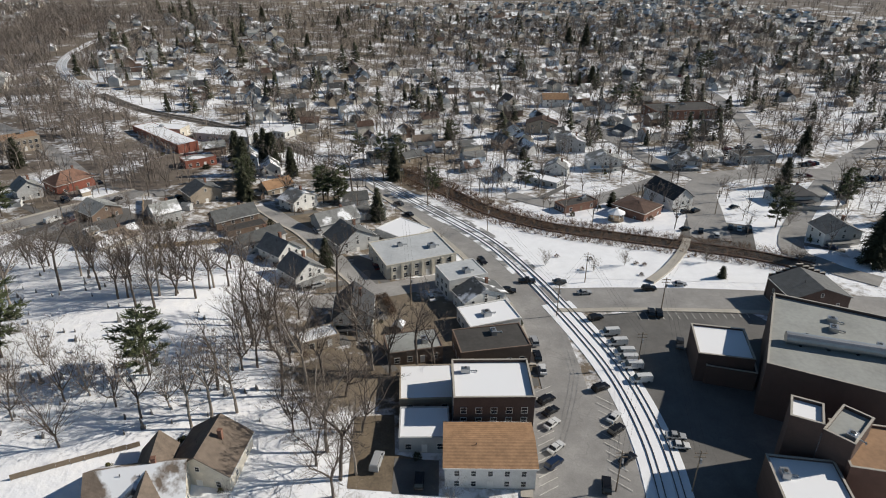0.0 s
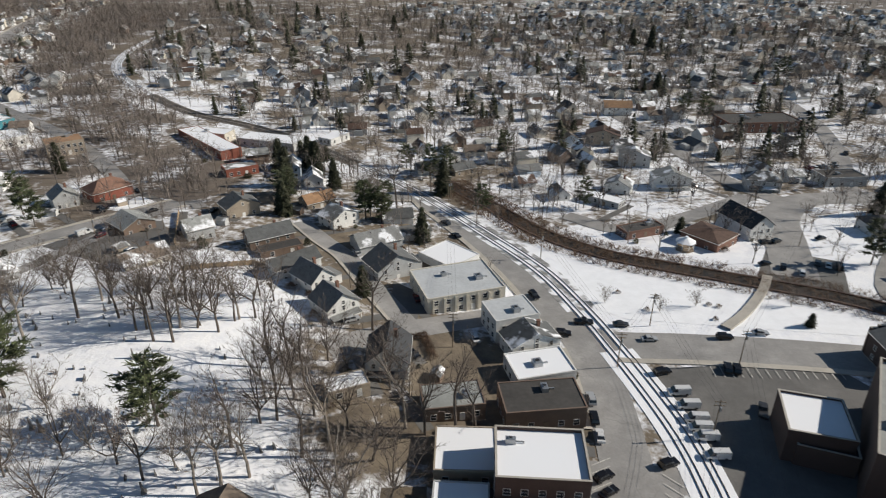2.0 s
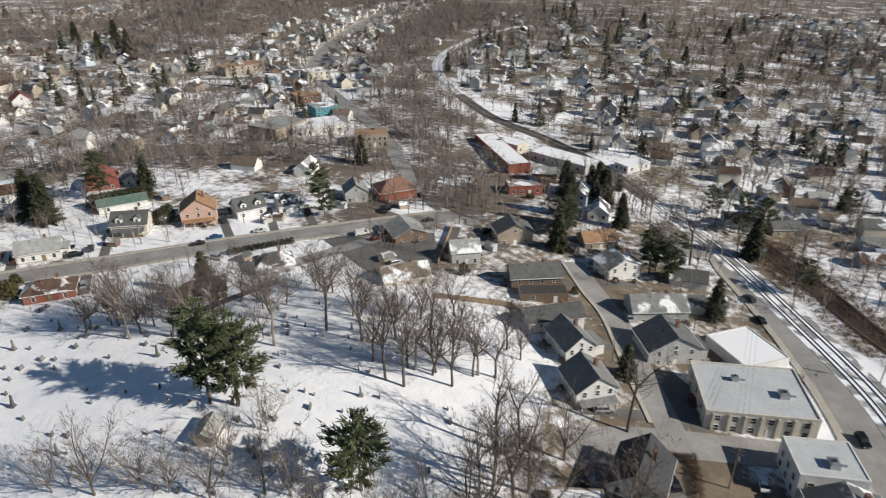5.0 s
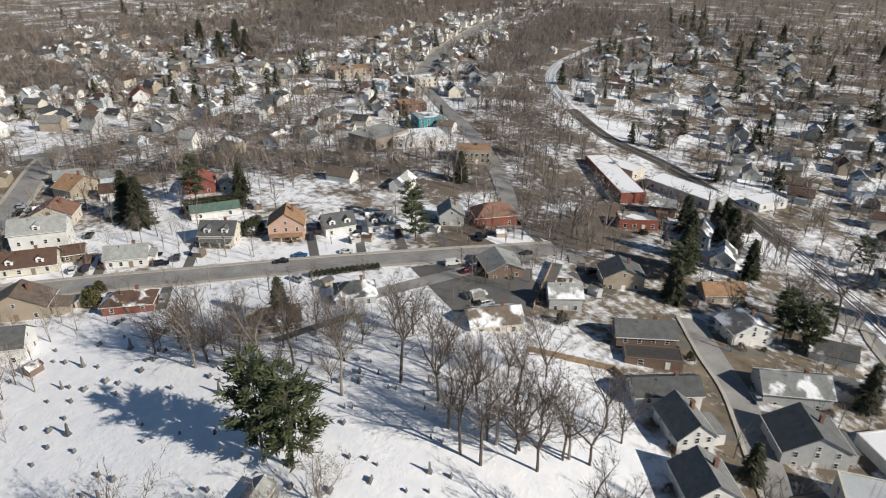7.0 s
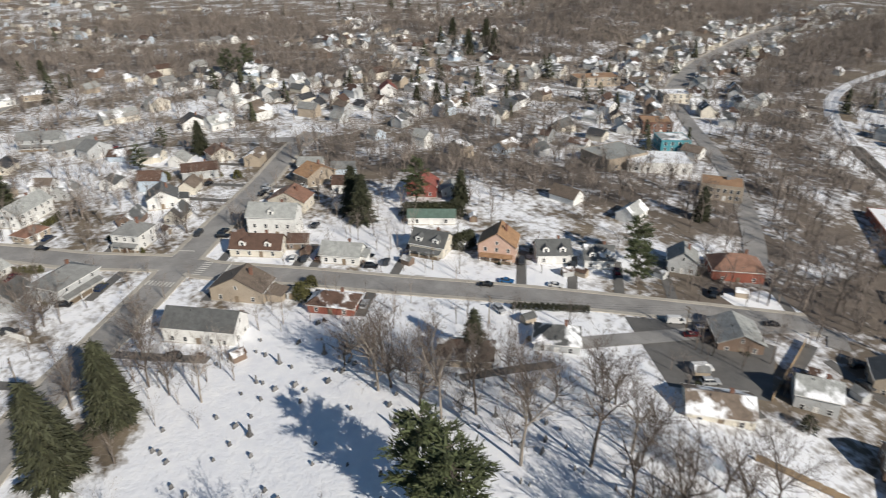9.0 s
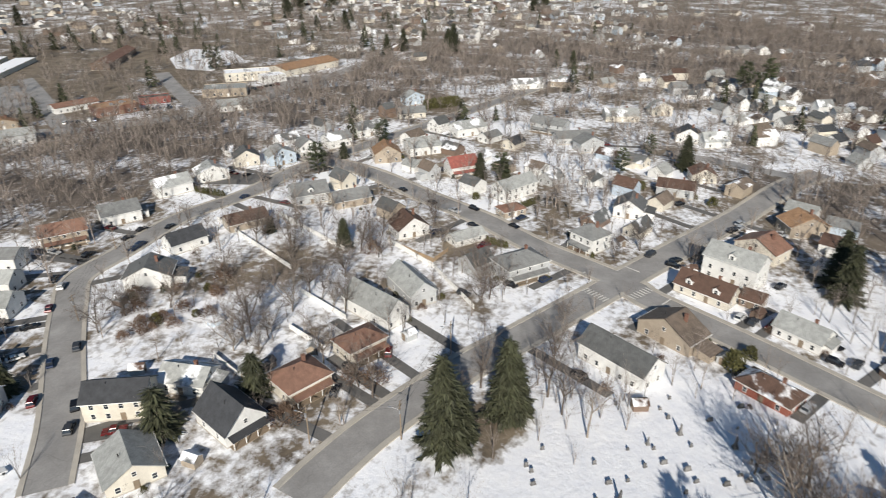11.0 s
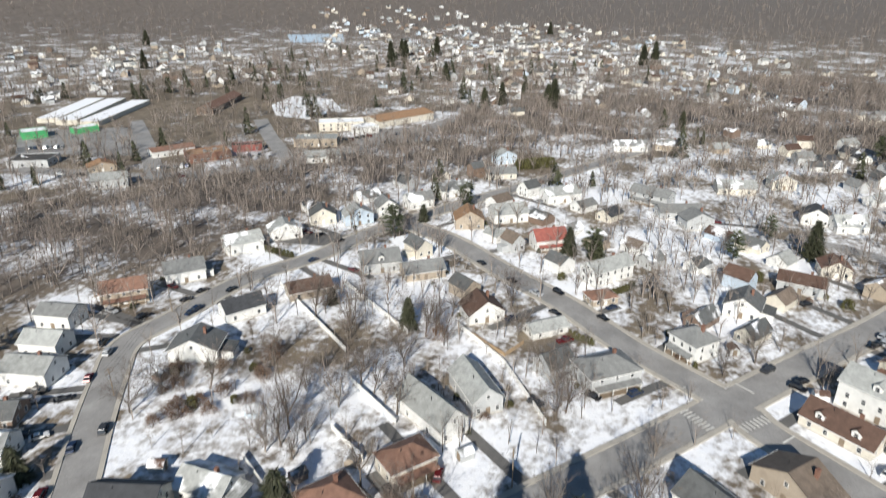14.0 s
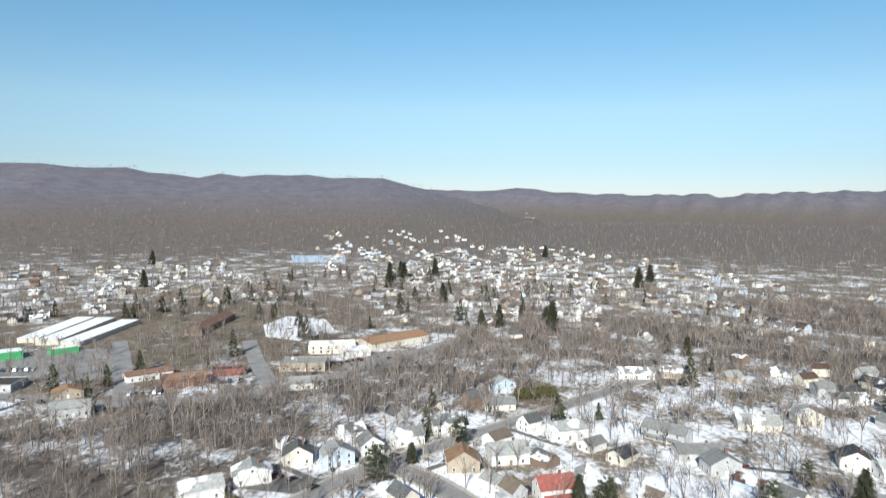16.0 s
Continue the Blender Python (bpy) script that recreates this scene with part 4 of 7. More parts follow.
# the brick works
block((74.7, 123.1), (107.7, 106.6), 36, 14.0, "brick_dark", "flat_grey", "large dark brick mill with a grey flat roof", 0, 6, 0.9, side_n=0)
block((64.5, 135.7), (77.7, 133.1), 14, 8.0, "brick_dark", "flat_snow", "brick wing with a snow-covered flat roof", 0, 0, 0.6, side_n=0)
block((66.6, 134.6), (78.1, 131.4), 5, 5.0, "brick_dark", "flat_dark", "low dark brick lean-to of the mill", 0, 0, 0.6, side_n=0)
block((70.0, 102.9), (75.4, 100.2), 7, 16.0, "brick_dark", "flat_snow", "dark brick stair tower with a snowy roof", 0, 0, 0.8, side_n=0)
block((75.4, 100.0), (79.3, 95.8), 11, 15.0, "brick_dark", "flat_grey", "dark brick hoist tower with a flat roof", 0, 1, 0.8, side_n=0)
block((63.5, 87.7), (76.3, 85.9), 12, 9.0, "brick_dark", "flat_snow", "brick outbuilding with a snow-covered roof", 0, 1, 0.6, side_n=0)
block((78.8, 94.3), (91.7, 91.6), 14, 11.0, "brick", "flat_brown", "brown brick store house with a flat roof", 0, 1, 0.6, side_n=0)
house((102.7, 165.7), (120.7, 166.9), 13, 7.0, 3.2, "brick_dark", "slate", "across", "dark brick gabled mill house", chimney=False)
house((-64.4, 83.5), (-47.5, 87.0), 12, 3.6, 4.6, "cream", "umber", "along", "large house with a mossy brown shingle roof", dormers=1, snowy=True)
house((-57.2, 81.9), (-50.2, 83.1), 19, 3.6, 4.0, "cream", "umber", "across", "gabled wing with a mossy brown shingle roof", chimney=False)
house((-53.4, 94.7), (-41.0, 93.5), 12, 4.2, 4.0, "cream", "umber", "across", "cream house with a mossy brown gable roof")
# across the canal
house((96.7, 255.2), (106.6, 259.8), 18, 6.5, 4.0, "white", "dark", "across", "tall white meeting house with a black roof", chimney=False)
house((81.2, 242.5), (91.2, 252.3), 15, 4.8, 1.8, "brick", "brown", "hip", "brown brick building with a hipped roof", chimney=False)
block((50.6, 251.5), (66.0, 259.6), 7, 3.2, "brick", "flat_dark", "low old brick garage with rooftop clutter", 3, 2, 0.4)
house((73.4, 315.9), (90.8, 316.3), 9, 6.0, 3.2, "white", "pale", "across", snowy=True, porch=True)
house((50.2, 310.4), (61.2, 306.8), 9, 4.0, 3.0, "white", "grey", "across", snowy=True)
block((38.2, 296.8), (52.9, 286.4), 7, 3.0, "grey", "flat_snow", "long low shed with a snowy roof", 4, 0, 0.2, category="shed")
house((116.4, 320.0), (131.5, 317.4), 10, 5.8, 3.2, "grey", "slate", "hip", porch=True, snowy=True)
house((145.5, 264.2), (162.5, 266.0), 11, 5.0, 3.0, "grey", "dark", "hip", "grey stone house with a dark hipped roof and chimney", wing=4, porch=True)
house((140.7, 218.0), (155.4, 219.9), 10, 5.8, 3.4, "white", "grey", "across", porch=True)
block((156.2, 328.2), (176.4, 331.8), 12, 4.5, "grey", "flat_dark", "low grey shop with a dark flat roof", 4, 1)
block((137.8, 418.3), (183.3, 426.7), 22, 6.0, "brick", "flat_dark", "wide brick school-like block with a dark roof", 8, 3)
house((50.0, 389.8), (68.5, 386.7), 10, 5.6, 3.2, "tan", "brown", "across")
house((63.3, 352.4), (78.7, 350.6), 10, 5.6, 3.2, "grey", "grey", "across", snowy=True)
house((68.9, 453.6), (86.7, 454.1), 9, 5.6, 3.2, "white", "tan", "along")
house((-19.8, 325.2), (-10.0, 331.8), 7, 3.5, 2.2, "tan", "slate", "along", "small tan hut beside the canal", chimney=False)
# between the track and the graveyard
house((-81.5, 214.0), (-69.0, 223.3), 8.5, 5.6, 2.8, "brown", "slate", "along", "brown two-storey house with a dark shingle roof", windows=4)
block((-76.2, 209.0), (-64.1, 216.9), 6, 2.8, "brown", "flat_dark", "low brown garage with a dark roof", 2, 0, 0.2, category="garage")
house((-65.8, 193.7), (-54.6, 204.5), 8, 5.4, 2.4, "white", "slate", "along")
house((-52.7, 186.4), (-47.2, 193.1), 11, 5.2, 3.6, "white", "grey", "across", wing=4)
house((-44.3, 172.1), (-37.0, 179.5), 10, 5.2, 3.6, "white", "grey", "across", porch=True)
house((-35.8, 202.3), (-24.3, 211.3), 11, 5.2, 4.0, "grey", "slate", "across", wing=3)
house((-45.6, 221.7), (-32.1, 230.5), 10, 4.8, 3.0, "grey", "grey", "along", snowy=True)
house((-75.1, 260.9), (-65.9, 269.5), 8, 3.4, 2.6, "tan", "tan", "along")
house((-60.1, 241.8), (-52.3, 251.6), 9, 5.2, 2.8, "white", "grey", "across", snowy=True)
house((-29.8, 151.0), (-19.2, 151.8), 12, 5.4, 4.4, "white", "dark", "across", "white gabled house with a black shingle roof", porch=True)
house((-101.1, 242.6), (-91.4, 251.2), 9, 5.0, 3.2, "tan", "slate", "across")
house((-104.9, 217.5), (-97.7, 223.7), 8, 5.0, 2.8, "grey", "pale", "along", snowy=True)
house((-129.5, 220.3), (-122.8, 229.9), 12, 3.6, 2.6, "brown", "pale", "across", "long yard barn with a pale metal roof", chimney=False, category="barn")
house((-160.0, 252.4), (-150.6, 265.4), 11, 4.6, 3.8, "brick_red", "rust", "hip", "red brick house with a hipped rust roof")
house((-170.0, 242.4), (-163.6, 249.0), 9, 4.8, 3.2, "grey", "pale", "across")
# the street above the graveyard
house((-257.0, 125.5), (-248.0, 140.3), 10, 7.8, 3.6, "white", "pale", "along", "tall white three-storey house with a pale grey roof", dormers=1, windows=4)
house((-243.7, 116.4), (-234.6, 131.2), 8.5, 3.2, 3.8, "cream", "brown", "along", "cream cape house with a brown roof and white dormers", dormers=2, windows=4)
house((-239.4, 135.0), (-236.6, 140.6), 7, 2.8, 2.0, "brown", "brown", "along", "small brown-roofed garage beside a driveway", chimney=False, category="garage")
house((-224.6, 141.8), (-216.8, 152.4), 8.5, 3.4, 3.0, "white", "pale", "along", windows=4, wing=2)
house((-217.8, 171.2), (-208.6, 179.2), 10, 4.2, 3.4, "cream", "slate", "along", dormers=2, porch=True)
house((-203.3, 189.7), (-195.2, 199.1), 10, 6.0, 4.4, "pink", "tan", "across", "tall peach house with an orange-brown gable roof", porch=True)
house((-191.5, 205.6), (-186.8, 215.7), 9, 3.6, 3.6, "white", "slate", "along", "white cape house with a slate roof and dormers", dormers=2)
house((-182.5, 218.1), (-177.4, 226.1), 9, 3.6, 3.4, "white", "slate", "along", dormers=2, snowy=True)
house((-266.2, 192.3), (-259.0, 202.2), 9, 5.0, 3.6, "red", "red", "across", "red barn-like house with a red roof")
house((-258.5, 204.6), (-254.7, 211.7), 7, 3.2, 2.4, "grey", "pale", "across", chimney=False)
house((-239.8, 180.7), (-231.5, 196.2), 8, 3.0, 1.8, "white", "green", "along", "white garage with a green roof", chimney=False, category="garage")
house((-277.5, 137.9), (-268.2, 149.6), 10, 4.6, 3.6, "cream", "rust", "across", porch=True)
house((-294.1, 158.9), (-298.6, 173.0), 10, 4.6, 3.4, "tan", "tan", "across")
house((-199.7, 90.2), (-188.0, 106.4), 9.5, 5.0, 3.6, "white", "slate", "along", "long white house with a dark grey shingle roof", windows=5, chimney=False)
house((-216.6, 105.4), (-206.6, 118.6), 9, 4.2, 4.2, "tan", "umber", "across", "tan gabled house with a grey-brown roof and brick chimney", wing=5)
house((-195.5, 128.6), (-187.0, 139.2), 8, 3.2, 2.6, "brick_red", "brown", "hip", snowy=True)
house((-148.6, 174.2), (-141.5, 183.4), 9, 3.4, 3.0, "grey", "slate", "hip", snowy=True)
house((-152.6, 148.4), (-145.3, 159.7), 9, 3.2, 2.6, "tan", "brown", "along", snowy=True)
house((-111.4, 189.6), (-102.2, 200.7), 10, 3.2, 2.6, "cream", "umber", "along", snowy=True)
# the western streets
house((-144.5, -18.7), (-149.8, -5.1), 9, 5.6, 3.0, "cream", "dark", "along", "cream two-storey house with a black roof", windows=4, chimney=False)
house((-145.5, 18.2), (-155.0, 23.0), 13, 3.8, 5.0, "white", "dark", "across", "white gabled house with a charcoal roof", porch=True, chimney=False)
house((-161.7, 25.5), (-172.2, 31.7), 10.5, 4.2, 3.2, "cream", "rust", "hip", "cream bungalow with a rust-brown hipped roof", porch=True)
house((-180.7, 33.2), (-190.7, 39.7), 8.5, 4.4, 2.4, "cream", "rust", "hip", "cream house with a pinkish-brown hipped roof", porch=True, chimney=False)
house((-198.3, 36.8), (-206.2, 41.0), 19, 4.6, 4.4, "white", "pale", "across", "white chapel-like house with a pale grey roof", chimney=False)
house((-211.8, 39.9), (-217.9, 46.0), 17, 4.6, 3.6, "grey", "pale", "across", "grey clapboard house with a grey gable roof", chimney=False)
house((-233.5, 65.8), (-244.5, 77.1), 11, 5.4, 3.0, "grey", "grey", "hip", porch=True)
house((-267.9, 81.7), (-261.6, 89.8), 10, 6.0, 3.4, "white", "grey", "hip", "white foursquare house with a grey hipped roof", porch=True)
house((-158.7, -9.2), (-159.6, 3.1), 9, 3.4, 2.6, "white", "pale", "along", wing=3, snowy=True)
house((-126.3, 2.8), (-135.2, 10.3), 12, 3.2, 3.4, "cream", "pale", "across", chimney=False)
house((-197.2, -107.0), (-200.5, -95.2), 9, 5.0, 2.2, "white", "grey", "along", chimney=False)
house((-183.5, -95.2), (-187.2, -83.7), 9, 4.6, 2.6, "white", "pale", "along", chimney=False)
house((-171.2, -85.8), (-175.4, -72.4), 10, 4.6, 2.8, "white", "pale", "along")
house((-155.2, -72.7), (-160.0, -63.9), 9, 3.0, 2.6, "brown", "slate", "along")
house((-144.7, -60.6), (-149.4, -51.7), 9, 4.6, 2.6, "white", "grey", "along", snowy=True)
house((-133.1, -48.7), (-138.1, -38.6), 9, 4.6, 2.6, "grey", "grey", "along", snowy=True)
house((-198.8, -51.3), (-205.0, -38.2), 10, 4.6, 3.6, "white", "slate", "across", wing=4)
house((-224.6, -51.6), (-236.1, -45.2), 9, 3.8, 3.0, "white", "dark", "along", chimney=False)
house((-215.5, -99.0), (-226.6, -88.7), 10, 5.2, 2.8, "tan", "rust", "along", porch=True, chimney=False)
house((-237.7, -91.8), (-248.6, -82.9), 11, 4.6, 3.0, "white", "grey", "along", wing=3)
house((-269.0, -90.3), (-281.3, -81.9), 10, 4.6, 3.0, "white", "pale", "along", snowy=True)
house((-288.9, -84.8), (-298.8, -75.0), 9, 4.6, 3.0, "white", "pale", "across", snowy=True)
house((-312.9, -80.6), (-320.0, -71.3), 9, 4.6, 3.4, "cream", "slate", "across")
house((-317.5, -64.5), (-327.0, -55.5), 9, 5.2, 3.4, "blue", "pale", "across")
house((-334.4, -57.0), (-341.6, -50.1), 9, 5.2, 3.4, "white", "grey", "across")
house((-349.8, -48.5), (-360.0, -39.9), 9, 4.6, 3.0, "white", "grey", "along", snowy=True)
house((-371.9, -41.0), (-384.5, -30.8), 9, 4.6, 3.0, "white", "grey", "along", snowy=True)
house((-334.8, -17.7), (-340.9, -6.3), 11, 4.8, 4.0, "tan", "tan", "across", "tan shingled house with a brown gable roof")
house((-348.6, -4.2), (-358.2, 9.0), 11, 4.8, 3.4, "white", "pale", "along", wing=5)
house((-385.7, 10.8), (-398.3, 24.4), 10, 4.8, 3.0, "white", "pale", "along", snowy=True)
house((-325.0, 23.2), (-333.5, 33.7), 9, 4.8, 3.8, "white", "red", "along", "white house with a bright red roof", porch=True)
house((-301.3, 52.4), (-316.4, 63.3), 9, 5.6, 3.0, "white", "pale", "along", "long white two-storey house with a pale roof", windows=5)
house((-285.7, 55.0), (-292.2, 62.2), 7, 2.8, 2.0, "tan", "rust", "hip", "small tan garage with a rust roof", chimney=False, category="garage")
house((-298.5, 95.8), (-297.0, 107.0), 11, 4.4, 3.4, "white", "slate", "across", wing=4)
house((-327.1, 112.7), (-324.9, 127.7), 9, 4.0, 2.6, "grey", "brown", "along")
house((-345.5, 128.3), (-347.0, 138.8), 9, 4.0, 2.8, "cream", "rust", "across")
house((-409.9, 46.2), (-403.7, 65.2), 10, 5.4, 2.8, "grey", "grey", "along", porch=True, windows=4)
house((-386.9, 64.5), (-395.8, 82.6), 9, 3.6, 2.6, "grey", "grey", "along")
house((-375.8, 77.2), (-382.7, 88.3), 9, 5.0, 3.2, "grey", "grey", "across")
house((-439.0, 86.9), (-443.9, 105.5), 11, 3.6, 3.2, "cream", "pale", "along", snowy=True)
house((-458.5, 113.0), (-463.0, 124.8), 9, 5.0, 3.2, "cream", "pale", "across", snowy=True)
house((-407.3, 124.2), (-407.7, 136.8), 10, 4.4, 3.4, "white", "dark", "across")
house((-399.5, 138.3), (-404.5, 151.2), 10, 3.8, 3.6, "white", "pale", "along", dormers=2, snowy=True)
house((-414.9, -32.0), (-422.8, -18.1), 9, 3.4, 2.6, "cream", "grey", "along")
house((-445.3, -37.8), (-454.8, -28.4), 8, 5.4, 3.0, "blue", "pale", "across")
house((-507.1, 20.4), (-516.4, 40.3), 10, 4.0, 2.8, "white", "grey", "along", snowy=True)
house((-524.1, 42.3), (-524.6, 61.6), 10, 4.0, 2.8, "tan", "grey", "along", snowy=True)
house((-276.0, -31.0), (-285.4, -19.4), 12, 4.2, 3.6, "grey", "grey", "along", "grey shingled house with a tall chimney", dormers=1)
house((-277.0, -12.8), (-287.4, -1.5), 10, 3.4, 2.8, "tan", "grey", "along")
house((-256.2, 20.9), (-264.5, 30.2), 10, 3.8, 4.2, "white", "brown", "across", "white gabled house with a brown roof")
house((-246.2, -42.5), (-258.0, -32.7), 9, 3.2, 2.6, "tan", "brown", "along")
house((-255.6, 42.7), (-264.9, 51.5), 7, 2.6, 1.8, "white", "pale", "along", chimney=False, category="garage", label="white garage with a pale roof")
# shops and depots beyond the woods
for p, q in (((-422.7, -393.7), (-504.4, -438.9)), ((-423.7, -373.9), (-511.3, -420.7)), ((-426.9, -354.1), (-513.0, -392.6))):
    block(p, q, 16, 3.5, "cream", "flat_snow", "long white self-storage row with a snow-covered roof", 0, 0, 0.1, "storage building", 0)
block((-372.1, -363.3), (-386.1, -355.7), 14, 5.0, "green", "flat_snow", "filling station with a green fascia", 0, 0, 0.3, side_n=0)
block((-399.5, -345.5), (-415.5, -340.1), 10, 4.0, "green", "flat_snow", "small shop with a green and red fascia", 0, 0, 0.3, side_n=0)
house((-497.0, -305.2), (-566.0, -333.8), 14, 5.0, 3.0, "brown", "rust", "along", chimney=False, label="large brown hall with a rust roof")
house((-371.9, -240.1), (-395.2, -227.8), 12, 4.0, 1.6, "white", "rust", "along", windows=6, chimney=False, label="long white shop with a rust-coloured roof")
block((-372.0, -209.5), (-393.3, -196.1), 16, 5.0, "brick", "flat_brown", "brown brick store with a flat roof", 6, 2)
block((-405.3, -205.9), (-417.4, -191.4), 8, 4.0, "red", "flat_dark", "low red wooden shed with a dark roof", 3, 0, category="shed")
block((-479.4, -189.2), (-498.3, -161.7), 16, 6.0, "cream", "flat_snow", "cream depot with garage doors and a snowy roof", 6, 2)
block((-481.3, -157.6), (-495.3, -147.6), 12, 5.0, "white", "flat_snow", "flat white depot annex with snowy roof", 0, 1, side_n=0)
house((-507.6, -154.2), (-557.7, -132.7), 24, 5.0, 2.4, "cream", "tan", "along", "long depot hall with a light brown roof", windows=6, chimney=False)
block((-432.8, -177.6), (-446.1, -152.1), 18, 5.0, "tan", "flat_grey", "tan workshop with a grey flat roof", 6, 1)
house((-401.1, -145.1), (-414.6, -129.0), 12, 4.0, 2.6, "white", "pale", "along", chimney=False)
house((-309.7, -218.7), (-323.3, -206.8), 11, 5.0, 2.4, "grey", "pale", "along", windows=6)
block((-319.6, -302.6), (-331.5, -282.2), 18, 4.0, "grey", "flat_dark", "wide low shed with a dark roof", 4, 1, category="shed")
house((-331.6, -247.9), (-344.0, -239.4), 10, 3.4, 2.6, "tan", "tan", "across")
# the yard by the line
block((-135.4, 320.4), (-127.9, 328.5), 52, 4.5, "brick_red", "flat_snow", "long red brick freight shed with a snowy roof", 0, 0, 0.2, "freight shed", 8)
block((-144.9, 349.4), (-143.1, 359.1), 22, 4.5, "cream", "flat_snow", "small cream depot with a snowy roof", 2, 1, 0.2)
block((-105.1, 341.2), (-102.0, 353.8), 34, 4.0, "grey", "flat_snow", "long dark freight shed with a snowy roof", 0, 0, 0.2, "freight shed", 6)
block((-122.1, 293.8), (-110.2, 302.9), 9, 4.0, "brick_red", "flat_part", "red brick shed with a flat roof", 4, 0, 0.2, "shed")
block((-89.2, 356.2), (-82.1, 370.0), 9, 3.5, "white", "flat_snow", "white container office with snow on top", 3, 0, 0.1, "hut")
block((-212.4, 302.3), (-200.0, 313.3), 12, 6.5, "tan", "flat_brown", "two-storey tan motel-like block", 6, 1, 0.2)
block((-247.4, 294.7), (-232.1, 318.4), 18, 4.5, "white", "flat_snow", "wide white store with a snowy roof", 5, 1, 0.2)
block((-271.0, 285.8), (-251.2, 286.3), 24, 5.5, "tan", "flat_grey", "tan warehouse with a grey roof", 3, 1, 0.2)
block((-261.5, 328.1), (-254.7, 341.0), 14, 6.0, "teal", "flat_part", "teal-painted store with a flat roof", 4, 1, 0.2)
block((-290.8, 343.4), (-282.2, 356.8), 14, 6.0, "brick", "flat_brown", "brick store with a brown roof", 4, 1, 0.2)
block((-394.2, 380.3), (-384.5, 409.9), 16, 6.0, "tan", "flat_brown", "long tan store below the wooded hill", 6, 2, 0.2)
block((-334.1, 401.2), (-326.6, 416.7), 14, 6.0, "cream", "flat_snow", "cream store with a snowy roof", 4, 1, 0.2)
house((-431.5, 249.9), (-428.1, 259.9), 11, 5.0, 4.0, "white", "red", "across", "white house with a bright red roof")

def gazebo(x, y):
    e = thing("gazebo", x, y, 0.2, "octagonal park gazebo with a snow-covered roof", "gazebo")
    ring = lambda rad, z: [(rad * math.cos(k * math.pi / 4), rad * math.sin(k * math.pi / 4), z) for k in range(8)]
    s = Soup()
    s.slab(ring(3.3, 1.0), 1.3)
    part("floor", s, M["wood"], e, "raised wooden deck")
    s = Soup()
    a, b = ring(3.7, 3.6), ring(0.5, 5.0)
    for k in range(8):
        s.slab([a[k], a[(k + 1) % 8], b[(k + 1) % 8], b[k]], 0.15)
    s.slab(ring(0.6, 5.5), 0.55)
    part("roof", s, M["snow"], e, "white snow-covered roof")
    for p, q in zip(ring(3.1, 1.0), ring(3.1, 1.0)[1:] + ring(3.1, 1.0)[:1]):
        s = Soup()
        s.tube(p, (p[0], p[1], 3.6), 0.1, 0.1, 6)
        part("post", s, M["trim"], e)
        s = Soup()
        s.tube((p[0], p[1], 1.95), (q[0], q[1], 1.95), 0.05, 0.05, 5)
        part("rail", s, M["trim"], e)


gazebo(70.3, 244.3)
solo("garden_wall", strip([(144.0, 256.0), (158.0, 258.0), (175.0, 262.5), (180.0, 277.0), (181.0, 293.0)], 0.35, -0.35, 1.5, 1.8), M["concrete"], "grey stone retaining wall round a garden", "wall")

def stepped_gable(p, q, low, rise):
    """A brick parapet in steps on the gable of the mill house."""
    cx, cy, t, w = frame_of(p, q, 0.6)
    e = thing("stepped_parapet", cx, cy, t, "stepped dark brick parapet along the mill gable", "parapet")
    for k in range(9):
        s = Soup()
        u = -w / 2 + (k + 0.5) * w / 9
        top = low + rise * (1 - abs(k - 4) / 4.5)
        s.box(u - w / 18, -0.3, -0.4, u + w / 18, 0.3, top)
        course = part("brick_step", s, M["brick_dark"], e)
        s = Soup()
        s.box(u - w / 18 - 0.05, -0.36, top, u + w / 18 + 0.05, 0.36, top + 0.1)
        part("coping", s, M["concrete"], course, "pale stone coping")


stepped_gable((102.2, 179.6), (120.2, 180.8), 7.4, 3.6)
duct = thing("roof_duct", 0, 0, 0, "long silver ventilation duct on the mill roof", "duct", z=0.0)
duct.matrix_basis = Matrix.Identity(4)
a, b = (83.3, 132.8), (113.1, 124.0)
s = Soup()
s.tube((*a, 15.6), (*b, 15.6), 1.5, 1.5, 14)
s.f.append(tuple(reversed(range(14))))
part("pipe", s, M["metal"], duct)
for k in range(5):
    s = Soup()
    x, y = a[0] + (b[0] - a[0]) * (k + 0.5) / 5, a[1] + (b[1] - a[1]) * (k + 0.5) / 5
    s.box(x - 0.3, y - 1.2, height(x, y) + 14.1, x + 0.3, y + 1.2, 14.4)
    part("cradle", s, M["dark"], duct)


